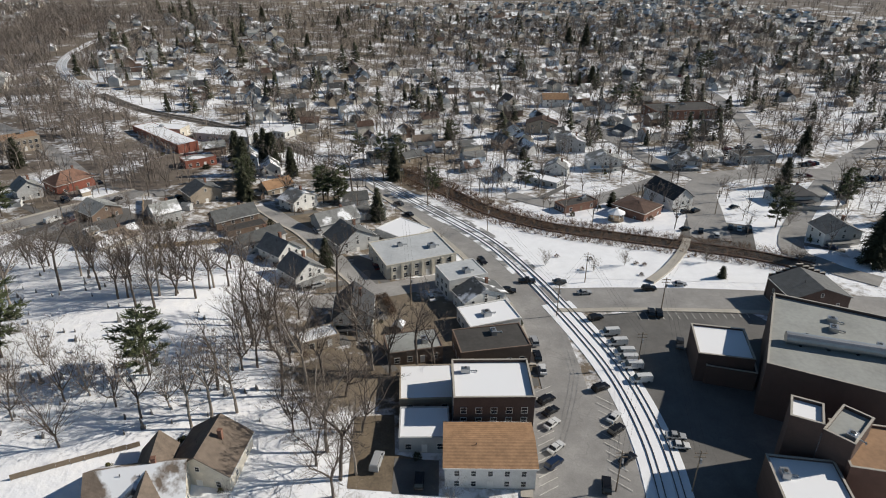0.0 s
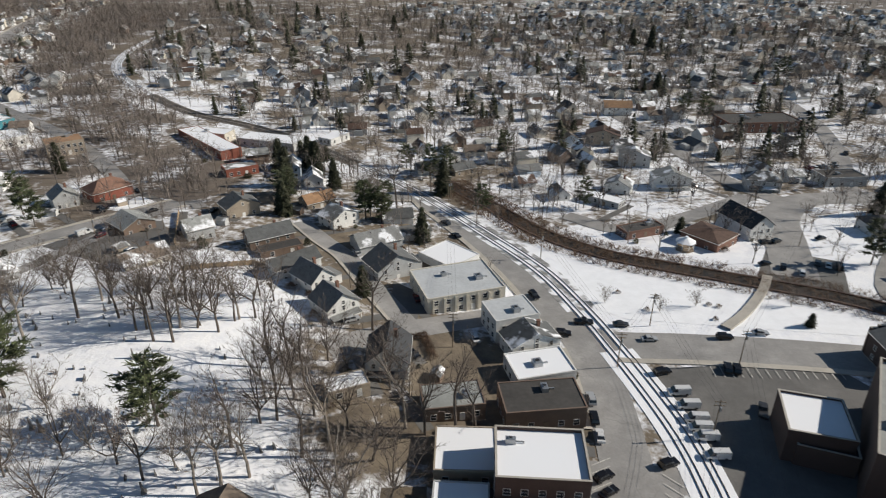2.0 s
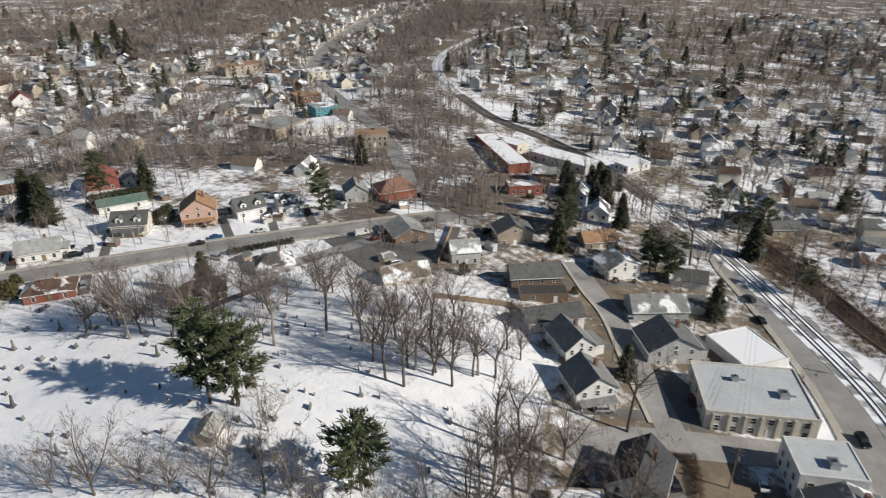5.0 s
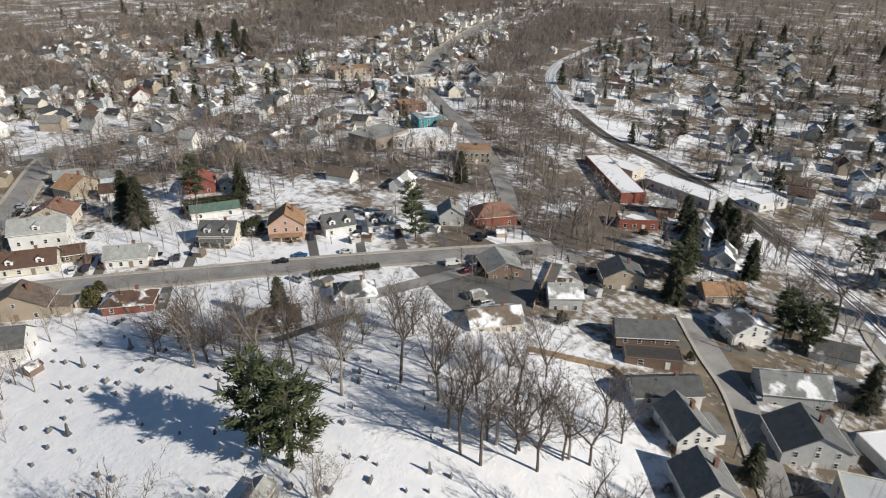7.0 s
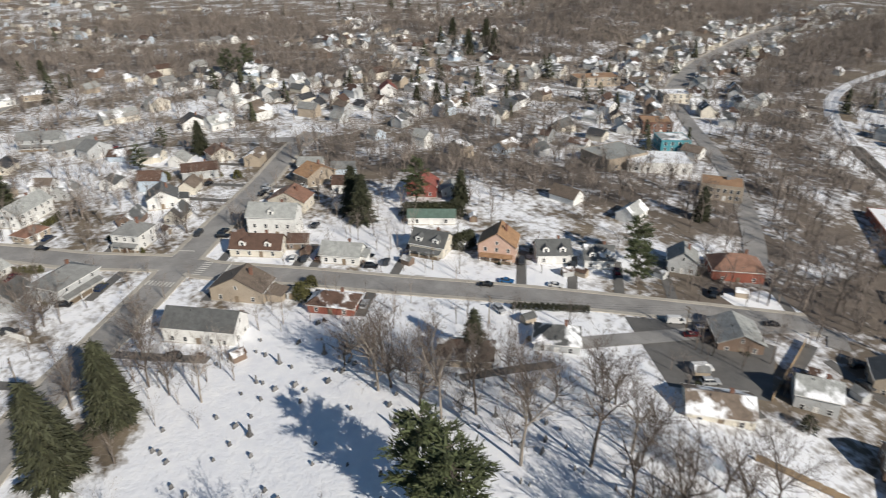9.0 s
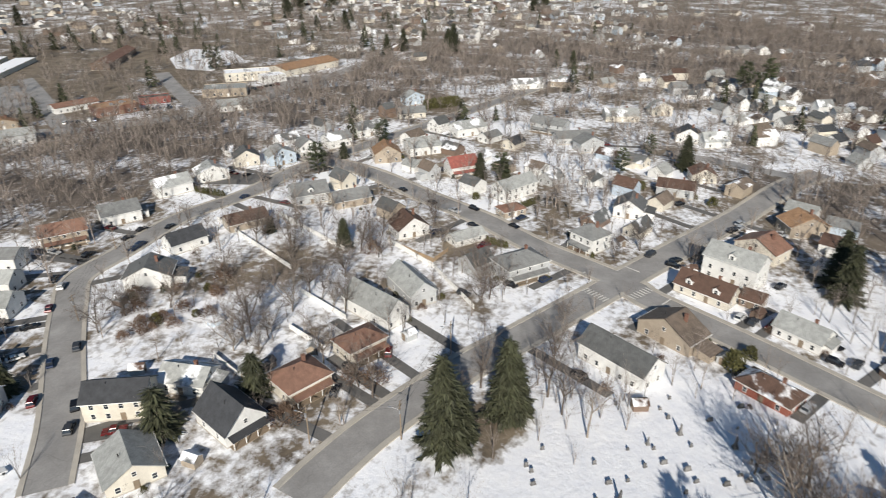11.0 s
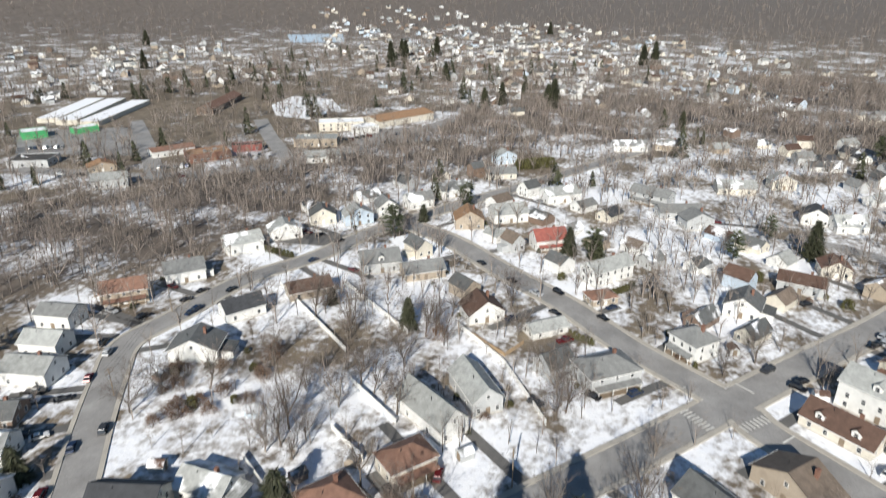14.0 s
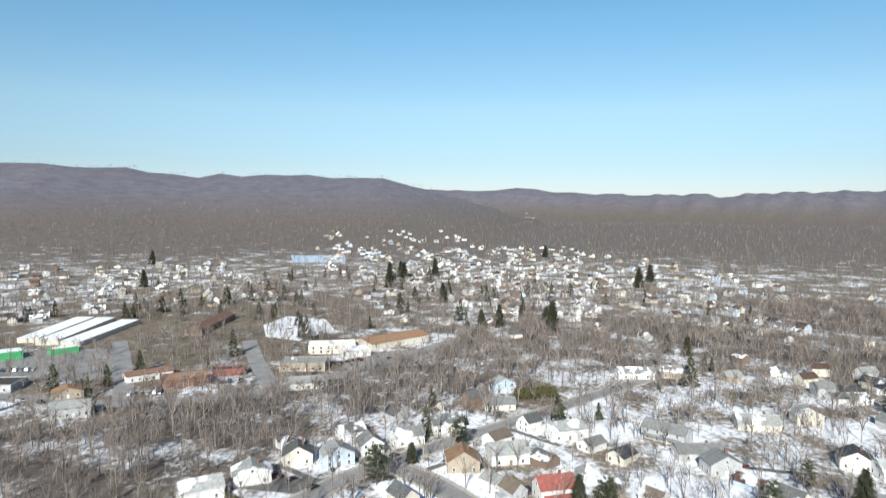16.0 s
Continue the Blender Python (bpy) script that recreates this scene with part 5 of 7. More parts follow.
# ---- trees ----
def bare_tree(seed, h, spread, leaders=3, base=0.3):
    """A leafless broadleaf: a trunk that forks into crooked leaders, limbs, branches and fine twigs."""
    r = random.Random(seed)
    wood, crown = Soup(), Soup()

    def twigs(p, d, n, length):
        for _ in range(n):
            w = (d + Vector((r.gauss(0, 0.5), r.gauss(0, 0.5), r.gauss(0.2, 0.35)))).normalized()
            side = w.orthogonal().normalized()
            side.rotate(Matrix.Rotation(r.uniform(0, 6.28), 3, w))
            l = length * r.uniform(0.5, 1.25)
            k = len(crown.v)
            crown.v += [tuple(p + side * 0.028), tuple(p - side * 0.028), tuple(p + w * l)]
            crown.f.append((k, k + 1, k + 2))

    def grow(p, d, length, rad, level):
        if level == 3:
            twigs(p, d, 1, length)
            twigs(p + d * length * 0.4, d, 3, length * 0.75)
            return p, d
        steps = (4, 4, 2)[level]
        for sg in range(steps):
            wob = (0.07, 0.2, 0.26)[level]
            d = (d + Vector((r.gauss(0, wob), r.gauss(0, wob), (0.0, 0.1, 0.08)[level]))).normalized()
            q = p + d * length / steps
            r0, r1 = (rad * (1 - 0.8 * k / steps) if level else rad * (1 - 0.3 * k / steps) for k in (sg, sg + 1))
            wood.tube(p, q, r0, max(r1, 0.018), (7, 5, 3)[level])
            if level in (1, 2):
                for _ in range((0, 3, 2)[level]):
                    az = r.uniform(0, 6.28)
                    side = d.orthogonal().normalized()
                    side.rotate(Matrix.Rotation(az, 3, d))
                    e = (d * r.uniform(0.45, 0.9) + side * r.uniform(0.6, 1.0) + Vector((0, 0, 0.15))).normalized()
                    f = r.random()
                    grow(p.lerp(q, f), e, length * r.uniform(0.42, 0.62) * (1.1 - 0.5 * (sg + f) / steps), max(r1 * 0.55, 0.03), level + 1)
            if level == 2:
                twigs(p.lerp(q, 0.5), d, 4, 1.5)
            p = q
        twigs(p, d, 6 if level else 0, 1.6)
        return p, d

    lean = Vector((r.gauss(0, 0.05), r.gauss(0, 0.05), 1)).normalized()
    rad = 0.0165 * h
    top, d = grow(Vector((0, 0, -0.3)), lean, h * base + 0.3, rad, 0)
    for i in range(leaders):
        az = i * 6.28 / leaders + r.uniform(-0.5, 0.5)
        tilt = spread * r.uniform(0.6, 1.3) * (0.35 if i == 0 else 1.0)
        grow(top, Vector((math.cos(az) * math.sin(tilt), math.sin(az) * math.sin(tilt), math.cos(tilt))), h * (1 - base) * r.uniform(0.72, 0.98), rad * 0.62, 1)
    for i in range(3):
        k = r.uniform(0.5, 0.95)
        az = r.uniform(0, 6.28)
        grow(Vector((0, 0, -0.3)).lerp(top, k), Vector((math.cos(az), math.sin(az), 0.7)).normalized(), h * 0.22, 0.07, 2)
    return wood, crown


def conifer(seed, h, width, pine=False, bare=0.12):
    """An evergreen: trunk and drooping boughs of many needle sprays."""
    r = random.Random(seed)
    wood, crown = Soup(), Soup()
    wood.tube((0, 0, -0.3), (0.1, 0.1, h * 0.97), 0.018 * h, 0.02, 6)
    whorls = int(h * (0.8 if pine else 1.5))
    for i in range(whorls):
        k = bare + (1 - bare) * (i + 0.5) / whorls
        z = k * h
        reach = width * ((1 - k) ** 0.75 + 0.05) if not pine else width * (0.5 + 0.9 * math.sin(math.pi * min(1.0, (k - bare) / (1 - bare) * 0.85 + 0.12))) * 0.72
        for b in range(6 if pine else 8):
            if pine and r.random() < 0.3:
                continue
            az = b * 6.28 / (6 if pine else 8) + i * 1.1 + r.uniform(-0.35, 0.35)
            l = reach * (r.uniform(0.5, 1.25) if pine else r.uniform(0.65, 1.15))
            rise = r.uniform(0.0, 0.35) if pine else r.uniform(-0.35, -0.05)
            d = Vector((math.cos(az), math.sin(az), rise)).normalized()
            p = Vector((0, 0, z))
            if l > 1.2:
                wood.tube(p, p + d * l * 0.9, 0.06, 0.02, 3)
            n = max(8, int(l * (17 if pine else 9)))
            for j in range(n):
                f = (0.35 + 0.65 * r.random() ** 0.7) if pine else (0.15 + 0.85 * (j + r.random()) / n)
                c = p + d * l * f + Vector((r.gauss(0, 1), r.gauss(0, 1), r.gauss(0, 0.45 if pine else 0.8))) * (0.2 + (0.08 * l * f if pine else 0.0))
                size = r.uniform(0.45, 0.95) * (1.1 if pine else 1.45)
                out = (d + Vector((r.gauss(0, 0.5), r.gauss(0, 0.5), r.gauss(0.1 if pine else -0.25, 0.35)))).normalized()
                side = out.cross(Vector((r.gauss(0, 0.4), r.gauss(0, 0.4), 1))).normalized()
                m = len(crown.v)
                crown.v += [tuple(c + side * size * 0.2), tuple(c - side * size * 0.2), tuple(c + out * size * 1.5)]
                crown.f.append((m, m + 1, m + 2))
    return wood, crown


TREES = []
for k, (h, sp, limbs, base) in enumerate(((20, 0.5, 3, 0.3), (21, 0.42, 3, 0.4), (17, 0.7, 4, 0.18), (22, 0.34, 2, 0.46), (14, 0.8, 4, 0.14), (19, 0.6, 4, 0.24))):
    w, c = bare_tree(11 + k, h, sp, limbs, base)
    TREES.append((w.mesh("tree", M["bark_pale" if k in (1, 4) else "bark"]), c.mesh("crown", M["twig"]), h))
SPRUCE = []
for k, (h, wd, pine, bare) in enumerate(((17, 4.5, False, 0.06), (20, 5.3, False, 0.08), (16, 4.4, True, 0.16), (19, 4.8, True, 0.2), (9, 3.0, False, 0.02))):
    w, c = conifer(41 + k, h, wd, pine, bare)
    SPRUCE.append((w.mesh("tree", M["bark"]), c.mesh("crown", M["needle" if pine else "needle_dark"]), h))


def plant(x, y, kind, scale=1.0, label="", turn=None, family=TREES):
    tm, cm, h = family[kind]
    t = new("tree", tm)
    t.matrix_basis = Matrix.Translation((x, y, height(x, y))) @ Matrix.Rotation(rng.uniform(0, 6.28) if turn is None else turn, 4, "Z") @ Matrix.Diagonal((scale, scale, scale * rng.uniform(0.9, 1.1), 1))
    evergreen = family is SPRUCE
    tagged(t, label or ("dark green conifer with drooping boughs" if evergreen else "bare leafless tree with a brown trunk and fine twigs"), "tree", "evergreen trees" if evergreen else "bare trees")
    part("crown", cm, None, t, "green needle boughs" if evergreen else "fine bare twigs")
    PLANTED.append((x, y))
    return t


PLANTED = []
for p in ((-107.2, 158.8), (-96.8, 160.0), (-82.8, 150.9), (-78.1, 151.6), (-79.6, 158.4), (-75.4, 159.4), (-69.7, 158.9), (-67.2, 166.8), (-123.8, 156.2), (-113.3, 146.5), (-106.8, 169.0), (-89.3, 154.8), (-91.0, 166.4),
          (-84.4, 172.1), (-150.2, 131.8), (-149.9, 134.9), (-163.5, 138.3), (-133.4, 139.6), (-131.3, 147.0)):
    plant(*p, rng.choice((0, 1, 3, 3, 5)), rng.uniform(0.9, 1.1))
for p in ((-117.2, 92.3), (-109.3, 95.9), (-102.8, 101.0), (-97.4, 103.3), (-89.6, 106.1), (-82.0, 112.4), (-77.1, 100.1), (-92.5, 123.8), (-92.8, 113.3), (-77.7, 114.7), (-71.0, 112.1), (-60.2, 113.7)):
    plant(*p, rng.choice((2, 4)), rng.uniform(0.8, 1.0), "crooked bare tree standing in graveyard snow")
for p in ((-48.4, 138.9), (-46.2, 142.4), (-42.3, 142.1), (-49.2, 135.3), (-51.9, 147.4), (-48.9, 151.9), (-50.3, 111.5), (-51.8, 120.8), (-48.3, 128.7), (-50.0, 143.0), (-45.2, 130.5), (-37.9, 133.9), (-39.9, 154.4), (-31.9, 124.6),
          (-24.3, 105.8), (-20.6, 98.6), (-26.0, 101.7), (-17.8, 112.5), (-22.9, 123.7), (-17.5, 134.8), (-13.1, 133.5), (-6.1, 133.5), (-1.8, 135.3), (-32.4, 110.5), (-37.3, 121.5), (-43.7, 138.0), (-29.8, 131.5), (-23.0, 146.9),
          (-21.4, 94.2), (-17.6, 100.3), (-29.0, 111.8), (-53.4, 108.0), (-64.6, 109.6), (-45.7, 114.4), (-31.9, 171.8), (-48.6, 272.9), (-49.4, 260.7), (-40.9, 274.0), (-56.3, 278.4)):
    plant(*p, rng.choice((0, 1, 2, 3, 5)), rng.uniform(0.85, 1.15))
for p in ((-179.7, 6.8), (-182.8, 1.2), (-187.2, 5.5), (-174.7, 88.6), (-163.3, 62.8), (-176.2, 78.0), (-207.9, 16.4), (-205.1, 21.4), (-210.8, 11.2), (-241.8, 18.3), (-246.4, 13.3), (-255.9, 37.6), (-220.1, 59.7), (-223.8, 61.3), (-195.2, 84.3), (-180.6, 84.6),
          (-259.0, 98.1), (-270.0, 106.2), (-180.3, 68.0), (-177.7, 26.9), (-173.2, 38.3), (-204.1, -6.1), (-244.6, -27.0), (-232.6, -10.9), (-211.6, -23.3), (-186.8, -41.6), (-194.2, -31.3), (-177.0, -42.8), (-215.3, 84.8)):
    plant(*p, rng.choice((0, 2, 2, 4, 5)), rng.uniform(0.7, 0.95))
for p, k, s in (((-68.0, 123.0), 2, 1.2), ((-103.5, 125.9), 3, 1.25), ((-109.7, 123.6), 3, 1.2), ((-38.6, 191.8), 0, 0.6), ((-26.2, 239.5), 0, 0.75), ((-83.0, 253.6), 0, 0.8), ((-88.8, 275.9), 1, 0.8), ((-85.0, 311.4), 0, 0.9), ((-258.0, 165.7), 1, 1.0),
                ((-166.6, 225.8), 2, 1.0), ((-178.4, 236.0), 3, 0.9), ((-195.9, 285.8), 0, 0.8), ((-156.6, 64.8), 1, 1.15), ((-160.0, 67.5), 0, 1.0), ((-170.1, 76.3), 1, 1.1), ((-172.0, 77.7), 0, 1.0), ((-145.8, 1.2), 4, 1.5), ((-163.8, 15.0), 4, 1.3),
                ((-148.3, -45.5), 4, 1.0), ((-247.0, 3.3), 0, 0.7), ((-329.1, 46.5), 4, 1.1), ((-348.9, 97.4), 2, 0.8), ((-249.4, 166.3), 1, 1.0), ((-152.6, 158.5), 0, 0.8), ((113.4, 508.3), 1, 0.95), ((120.6, 455.2), 2, 1.1), ((130.6, 447.5), 2, 1.1),
                ((144.1, 691.4), 1, 1.2), ((129.6, 708.3), 1, 1.1), ((199.0, 348.3), 1, 0.9), ((158.9, 211.7), 1, 1.2), ((150.0, 202.1), 0, 1.1), ((180.6, 276.0), 4, 1.2), ((93.2, 191.6), 4, 0.5), ((-102.7, 310.2), 0, 1.0), ((-90.6, 317.7), 1, 0.8),
                ((228.3, 578.4), 3, 1.0), ((227.8, 590.9), 2, 1.0), ((-120.4, 776.4), 1, 0.9), ((-212.2, 798.2), 1, 0.9), ((-130.3, 641.7), 0, 0.9), ((-645.7, -58.1), 1, 1.3), ((-638.8, -61.4), 0, 1.3), ((-637.7, -103.1), 0, 1.2), ((-619.4, -112.5), 0, 1.1),
                ((-538.6, 173.6), 3, 1.0), ((-525.6, 178.2), 2, 1.1), ((-553.1, 191.4), 3, 1.0), ((-593.6, 53.8), 0, 0.9), ((-912.4, -363.6), 1, 1.3), ((-936.0, -358.2), 1, 1.3), ((-746.3, -206.0), 1, 1.1), ((-581.4, 383.7), 1, 1.1), ((-528.6, 370.4), 1, 1.1), ((-520.0, 390.1), 0, 1.2),
                ((-552.2, 401.7), 1, 1.2), ((-400.3, 261.1), 0, 0.8), ((-395.1, 272.0), 0, 0.9), ((-966.8, -318.2), 1, 1.3), ((-965.7, -29.8), 1, 1.4), ((-1032.6, -23.9), 1, 1.3), ((-825.1, -315.1), 1, 1.3), ((-885.6, -326.8), 1, 1.3), ((-882.1, -791.4), 1, 1.3), ((-685.1, -584.9), 1, 1.1), ((-1362.7, -262.0), 1, 1.2)):
    plant(*p, k, s, family=SPRUCE)


def clear_of(x, y, house_gap=1.0, road_gap=1.5):
    for a, b, r in FOOT:
        if abs(x - a) < r + house_gap and abs(y - b) < r + house_gap and (x - a) ** 2 + (y - b) ** 2 < (r + house_gap) ** 2:
            return False
    return not on_road(x, y, road_gap)


def off_line(x, y, gap=8.0):
    return min((x - p.x) ** 2 + (y - p.y) ** 2 for p in RAIL_LINE) > gap * gap


RAIL_LINE = spline(RAIL, 5.0)
CANAL_LINE = spline(CANAL, 5.0)
ROAD_LINES.append((CANAL_LINE, 5.0))

# ---- houses that fill the far streets ----
FAR = {"wall": {}, "roof": {}}


def far_house(x, y, t, r, lone):
    w, d, eave, rise = r.uniform(8, 12), r.uniform(6.5, 8.5), r.choice((2.8, 3.2, 4.4, 5.2)), r.uniform(2.0, 3.2)
    wall = r.choice(("white", "white", "white", "white", "grey", "grey", "tan", "blue", "brown", "cream", "cream"))
    roof = r.choice(("grey", "slate", "slate", "brown", "pale", "dark", "umber"))
    snowy = r.random() < (0.75 if y > 230 else 0.45)
    X, Y, o = w / 2, d / 2, 0.4
    z0 = height(x, y)
    body, top = Soup(), Soup()
    body.prism([(-Y, -0.8), (Y, -0.8), (Y, eave), (0, eave + rise), (-Y, eave)], -X, X)
    ze = eave - rise / Y * o + 0.2
    for sgn in (-1, 1):
        q = [(sgn * (Y + o), -X - o, ze), (sgn * (Y + o), X + o, ze), (0, X + o, eave + rise + 0.2), (0, -X - o, eave + rise + 0.2)]
        top.slab(q if sgn > 0 else list(reversed(q)), 0.2)
    if r.random() < 0.5:
        body.box(-Y - r.uniform(2, 3.5), -X * 0.5, -0.8, -Y, X * 0.4, 2.7)
    wmat, rmat = "w_" + wall, ("rs_" if snowy else "r_") + roof
    FOOT.append((x, y, w / 2))
    if lone:
        e = thing("house", x, y, t, f"{wall} clapboard house with a {roof} shingle roof" + (" under patchy snow" if snowy else " in a snowy yard"), "house", "houses of the far streets")
        part("wall", body, M[wmat], e)
        part("roof", top, M[rmat], e)
        wm = window_meshes(0.95, 1.35)[2]
        fl = 2 if eave > 4.5 else 1
        for k in range(fl):
            for u in (-0.25, 0.25):
                part("window", wm, None, e, at=Matrix.Translation((u * d, -X, 0.95 + 2.6 * k)))
        return
    c, s = math.cos(t), math.sin(t)
    for kind, soup, mat in (("wall", body, wmat), ("roof", top, rmat)):
        m = FAR[kind].setdefault(mat, Soup())
        n = len(m.v)
        m.v += [(x + a * c - b * s, y + a * s + b * c, z0 + v) for a, b, v in soup.v]
        m.f += [tuple(i + n for i in f) for f in soup.f]


KEEP = (-219.1, 94.6)


def quarter(origin, angle, nu, nv, du, dv, lone_within, seed, fill=0.85):
    """A quarter of houses in rows along streets at an angle."""
    r = random.Random(seed)
    c, s = math.cos(angle), math.sin(angle)
    for j in range(nv):
        for i in range(nu):
            if r.random() > fill:
                continue
            u, v = i * du + r.uniform(-6, 6), (j // 2) * dv + (j % 2) * 28 + r.uniform(-6, 6) + 9 * math.sin(i * 0.35 + j)
            x, y = origin[0] + u * c - v * s, origin[1] + u * s + v * c
            if not clear_of(x, y, 6.5, 6.0) or not off_line(x, y, 16) or wooded(x, y) > 0.75 and math.hypot(x, y) < 850:
                continue
            if math.hypot(x - KEEP[0], y - KEEP[1]) < 26:
                continue
            if bump(x, y, 75, 215, 75, 32, 0.1) > 0.4 or bump(x, y, 130, 120, 70, 60) > 0.3:
                continue
            far_house(x, y, angle + r.gauss(0, 0.08) + (math.pi / 2 if r.random() < 0.5 else 0) + (math.pi if r.random() < 0.5 else 0), r, close_by(x, y) < lone_within)


quarter((-20, 330), 1.95, 32, 22, 17.5, 66, 300, 3)
quarter((-30, 330), 0.38, 30, 6, 17.5, 66, 300, 4, 0.5)
quarter((160, 300), 1.95, 20, 8, 18, 66, 300, 5, 0.8)
quarter((60, 500), 0.38, 36, 18, 18, 64, 0, 14, 0.75)
quarter((-560, 60), 0.75, 18, 8, 18, 66, 330, 6, 0.6)
quarter((-420, 330), 0.9, 14, 4, 18, 60, 300, 7, 0.45)
quarter((-1250, -720), 0.7, 46, 14, 21, 84, 0, 8, 0.4)
quarter((-1000, -420), 0.75, 30, 8, 20, 70, 0, 9, 0.45)
quarter((-700, -900), 0.9, 24, 10, 20, 70, 0, 10, 0.6)
quarter((-1500, -900), 0.8, 34, 8, 27, 100, 0, 12, 0.45)
for a, b in zip(spline(FAR_STREET[3:], 17.0), spline(FAR_STREET[3:], 17.0)[1:]):
    d = (b - a).normalized()
    for side in (-1, 1):
        for row, chance in ((15, 0.9), (38, 0.6)):
            q = a + Vector((-d.y, d.x, 0)) * side * (row + rng.uniform(-2, 2))
            if rng.random() < chance and clear_of(q.x, q.y, 4.0, 2.0) and off_line(q.x, q.y, 14):
                far_house(q.x, q.y, math.atan2(d.y, d.x) + (math.pi / 2 if rng.random() < 0.5 else 0), rng, False)
quarter((-330, -95), 1.065, 17, 5, 16, 58, 330, 13, 0.9)
for kind in FAR:
    for mat, soup in FAR[kind].items():
        solo("distant_houses", soup, M[mat], "distant small houses in snowy streets", "houses", "stuff")

for p, k, sc in (((-188.7, -0.7), 2, 1.25), ((-213.3, 5.7), 5, 1.0), ((-241.3, -28.6), 2, 1.15), ((-260.1, 13.1), 5, 0.85), ((-272.1, 30.0), 2, 0.9), ((-230.5, 57.1), 4, 1.1), ((-225.9, 12.6), 2, 1.0), ((-201.8, 5.6), 4, 1.2), ((-179.3, -0.7), 4, 1.1), ((-233.3, -10.3), 5, 0.9)):
    plant(*p, k, sc, "wide many-limbed bare tree in a snowy yard")

# ---- woods as masses ----
def twig_template(seed, limbs, twigs, fat, h=15.0):
    """A small bare tree with a domed crown, as slivers for joining into woods."""
    r = random.Random(seed)
    tri = []

    def sliver(p, q, w):
        d = (Vector(q) - Vector(p)).normalized()
        s = d.orthogonal().normalized()
        s.rotate(Matrix.Rotation(r.uniform(0, 6.28), 3, d))
        p = Vector(p)
        tri.append([tuple(p + s * w), tuple(p - s * w), tuple(q)])

    stem = 0.17
    for a in (0, 1):
        tri.append([(stem * (1 - a), stem * a, -0.5), (-stem * (1 - a), -stem * a, -0.5), (r.uniform(-0.8, 0.8), r.uniform(-0.8, 0.8), h * 0.72)])
    for i in range(limbs):
        z = h * r.uniform(0.18, 0.5)
        az, l = i * 2.4 + r.uniform(-0.6, 0.6), h * 0.4 * math.sqrt(r.uniform(0.05, 1.0))
        top = h * (0.5 + 0.5 * math.sqrt(max(0.0, 1 - (l / (0.42 * h)) ** 2))) * r.uniform(0.82, 1.02)
        q = (math.cos(az) * l, math.sin(az) * l, max(z + 1, top))
        sliver((0, 0, z), q, 0.07 * fat)
        for k in range(twigs):
            f = r.uniform(0.35, 1.0)
            p = (q[0] * f, q[1] * f, z + (q[2] - z) * f)
            sliver(p, (p[0] + r.gauss(0, 0.085 * h), p[1] + r.gauss(0, 0.085 * h), p[2] + r.uniform(-0.02, 0.12) * h), 0.036 * fat)
    return np.array(tri, dtype=np.float32)


def mass(name, spots, templates, material, label, low, high):
    """Many trees joined into one mesh."""
    if not spots:
        return
    g = np.random.default_rng(5)
    spots = np.array(spots, dtype=np.float32)
    kinds = g.integers(0, len(templates), len(spots))
    out = []
    for k, tmpl in enumerate(templates):
        sp = spots[kinds == k]
        a = g.uniform(0, 6.283, len(sp)).astype(np.float32)
        s = g.uniform(low, high, len(sp)).astype(np.float32)
        c, n = np.cos(a) * s, np.sin(a) * s
        x = tmpl[None, :, :, 0] * c[:, None, None] - tmpl[None, :, :, 1] * n[:, None, None] + sp[:, None, None, 0]
        y = tmpl[None, :, :, 0] * n[:, None, None] + tmpl[None, :, :, 1] * c[:, None, None] + sp[:, None, None, 1]
        z = tmpl[None, :, :, 2] * s[:, None, None] + sp[:, None, None, 2]
        out.append(np.stack([x, y, z], -1).reshape(-1, 3))
    v = np.concatenate(out)
    n = len(v) // 3
    me = bpy.data.meshes.new(name)
    me.vertices.add(len(v))
    me.vertices.foreach_set("co", v.ravel())
    me.loops.add(len(v))
    me.loops.foreach_set("vertex_index", np.arange(len(v), dtype=np.int32))
    me.polygons.add(n)
    me.polygons.foreach_set("loop_start", np.arange(0, len(v), 3, dtype=np.int32))
    me.update(calc_edges=True)
    me.materials.append(material)
    tagged(new(name, me), label, "trees", kind="stuff")


NEAR_T = [twig_template(60 + k, 10, 5, 1.5, 13 + k % 4) for k in range(8)]
MID_T = [twig_template(70 + k, 8, 3, 2.3, 13 + k % 4) for k in range(6)]
FAR_T = [twig_template(80 + k, 6, 1, 3.0, 12) for k in range(5)]
for p, k, sc in (((-92.0, 286.9), 1, 0.9), ((-86.5, 311.6), 0, 0.9), ((-82.1, 252.6), 0, 0.8), ((-71.1, 289.1), 1, 0.7), ((-50.6, 256.3), 3, 0.9), ((-43.1, 257.6), 3, 0.8), ((-94.8, 319.9), 0, 0.7), ((-52.2, 263.8), 3, 0.7), ((-44.0, 254.7), 2, 0.7)):
    plant(*p, k, sc, family=SPRUCE)
for p in ((-76.0, 169.6), (-67.9, 165.5), (-63.5, 168.7), (-75.3, 160.8), (-66.8, 181.5), (-62.1, 179.9), (-81.4, 157.9), (-87.1, 155.9), (-85.9, 186.9), (-91.7, 179.2)):
    plant(*p, rng.choice((0, 5, 2)), rng.uniform(0.85, 1.05))
r = random.Random(21)
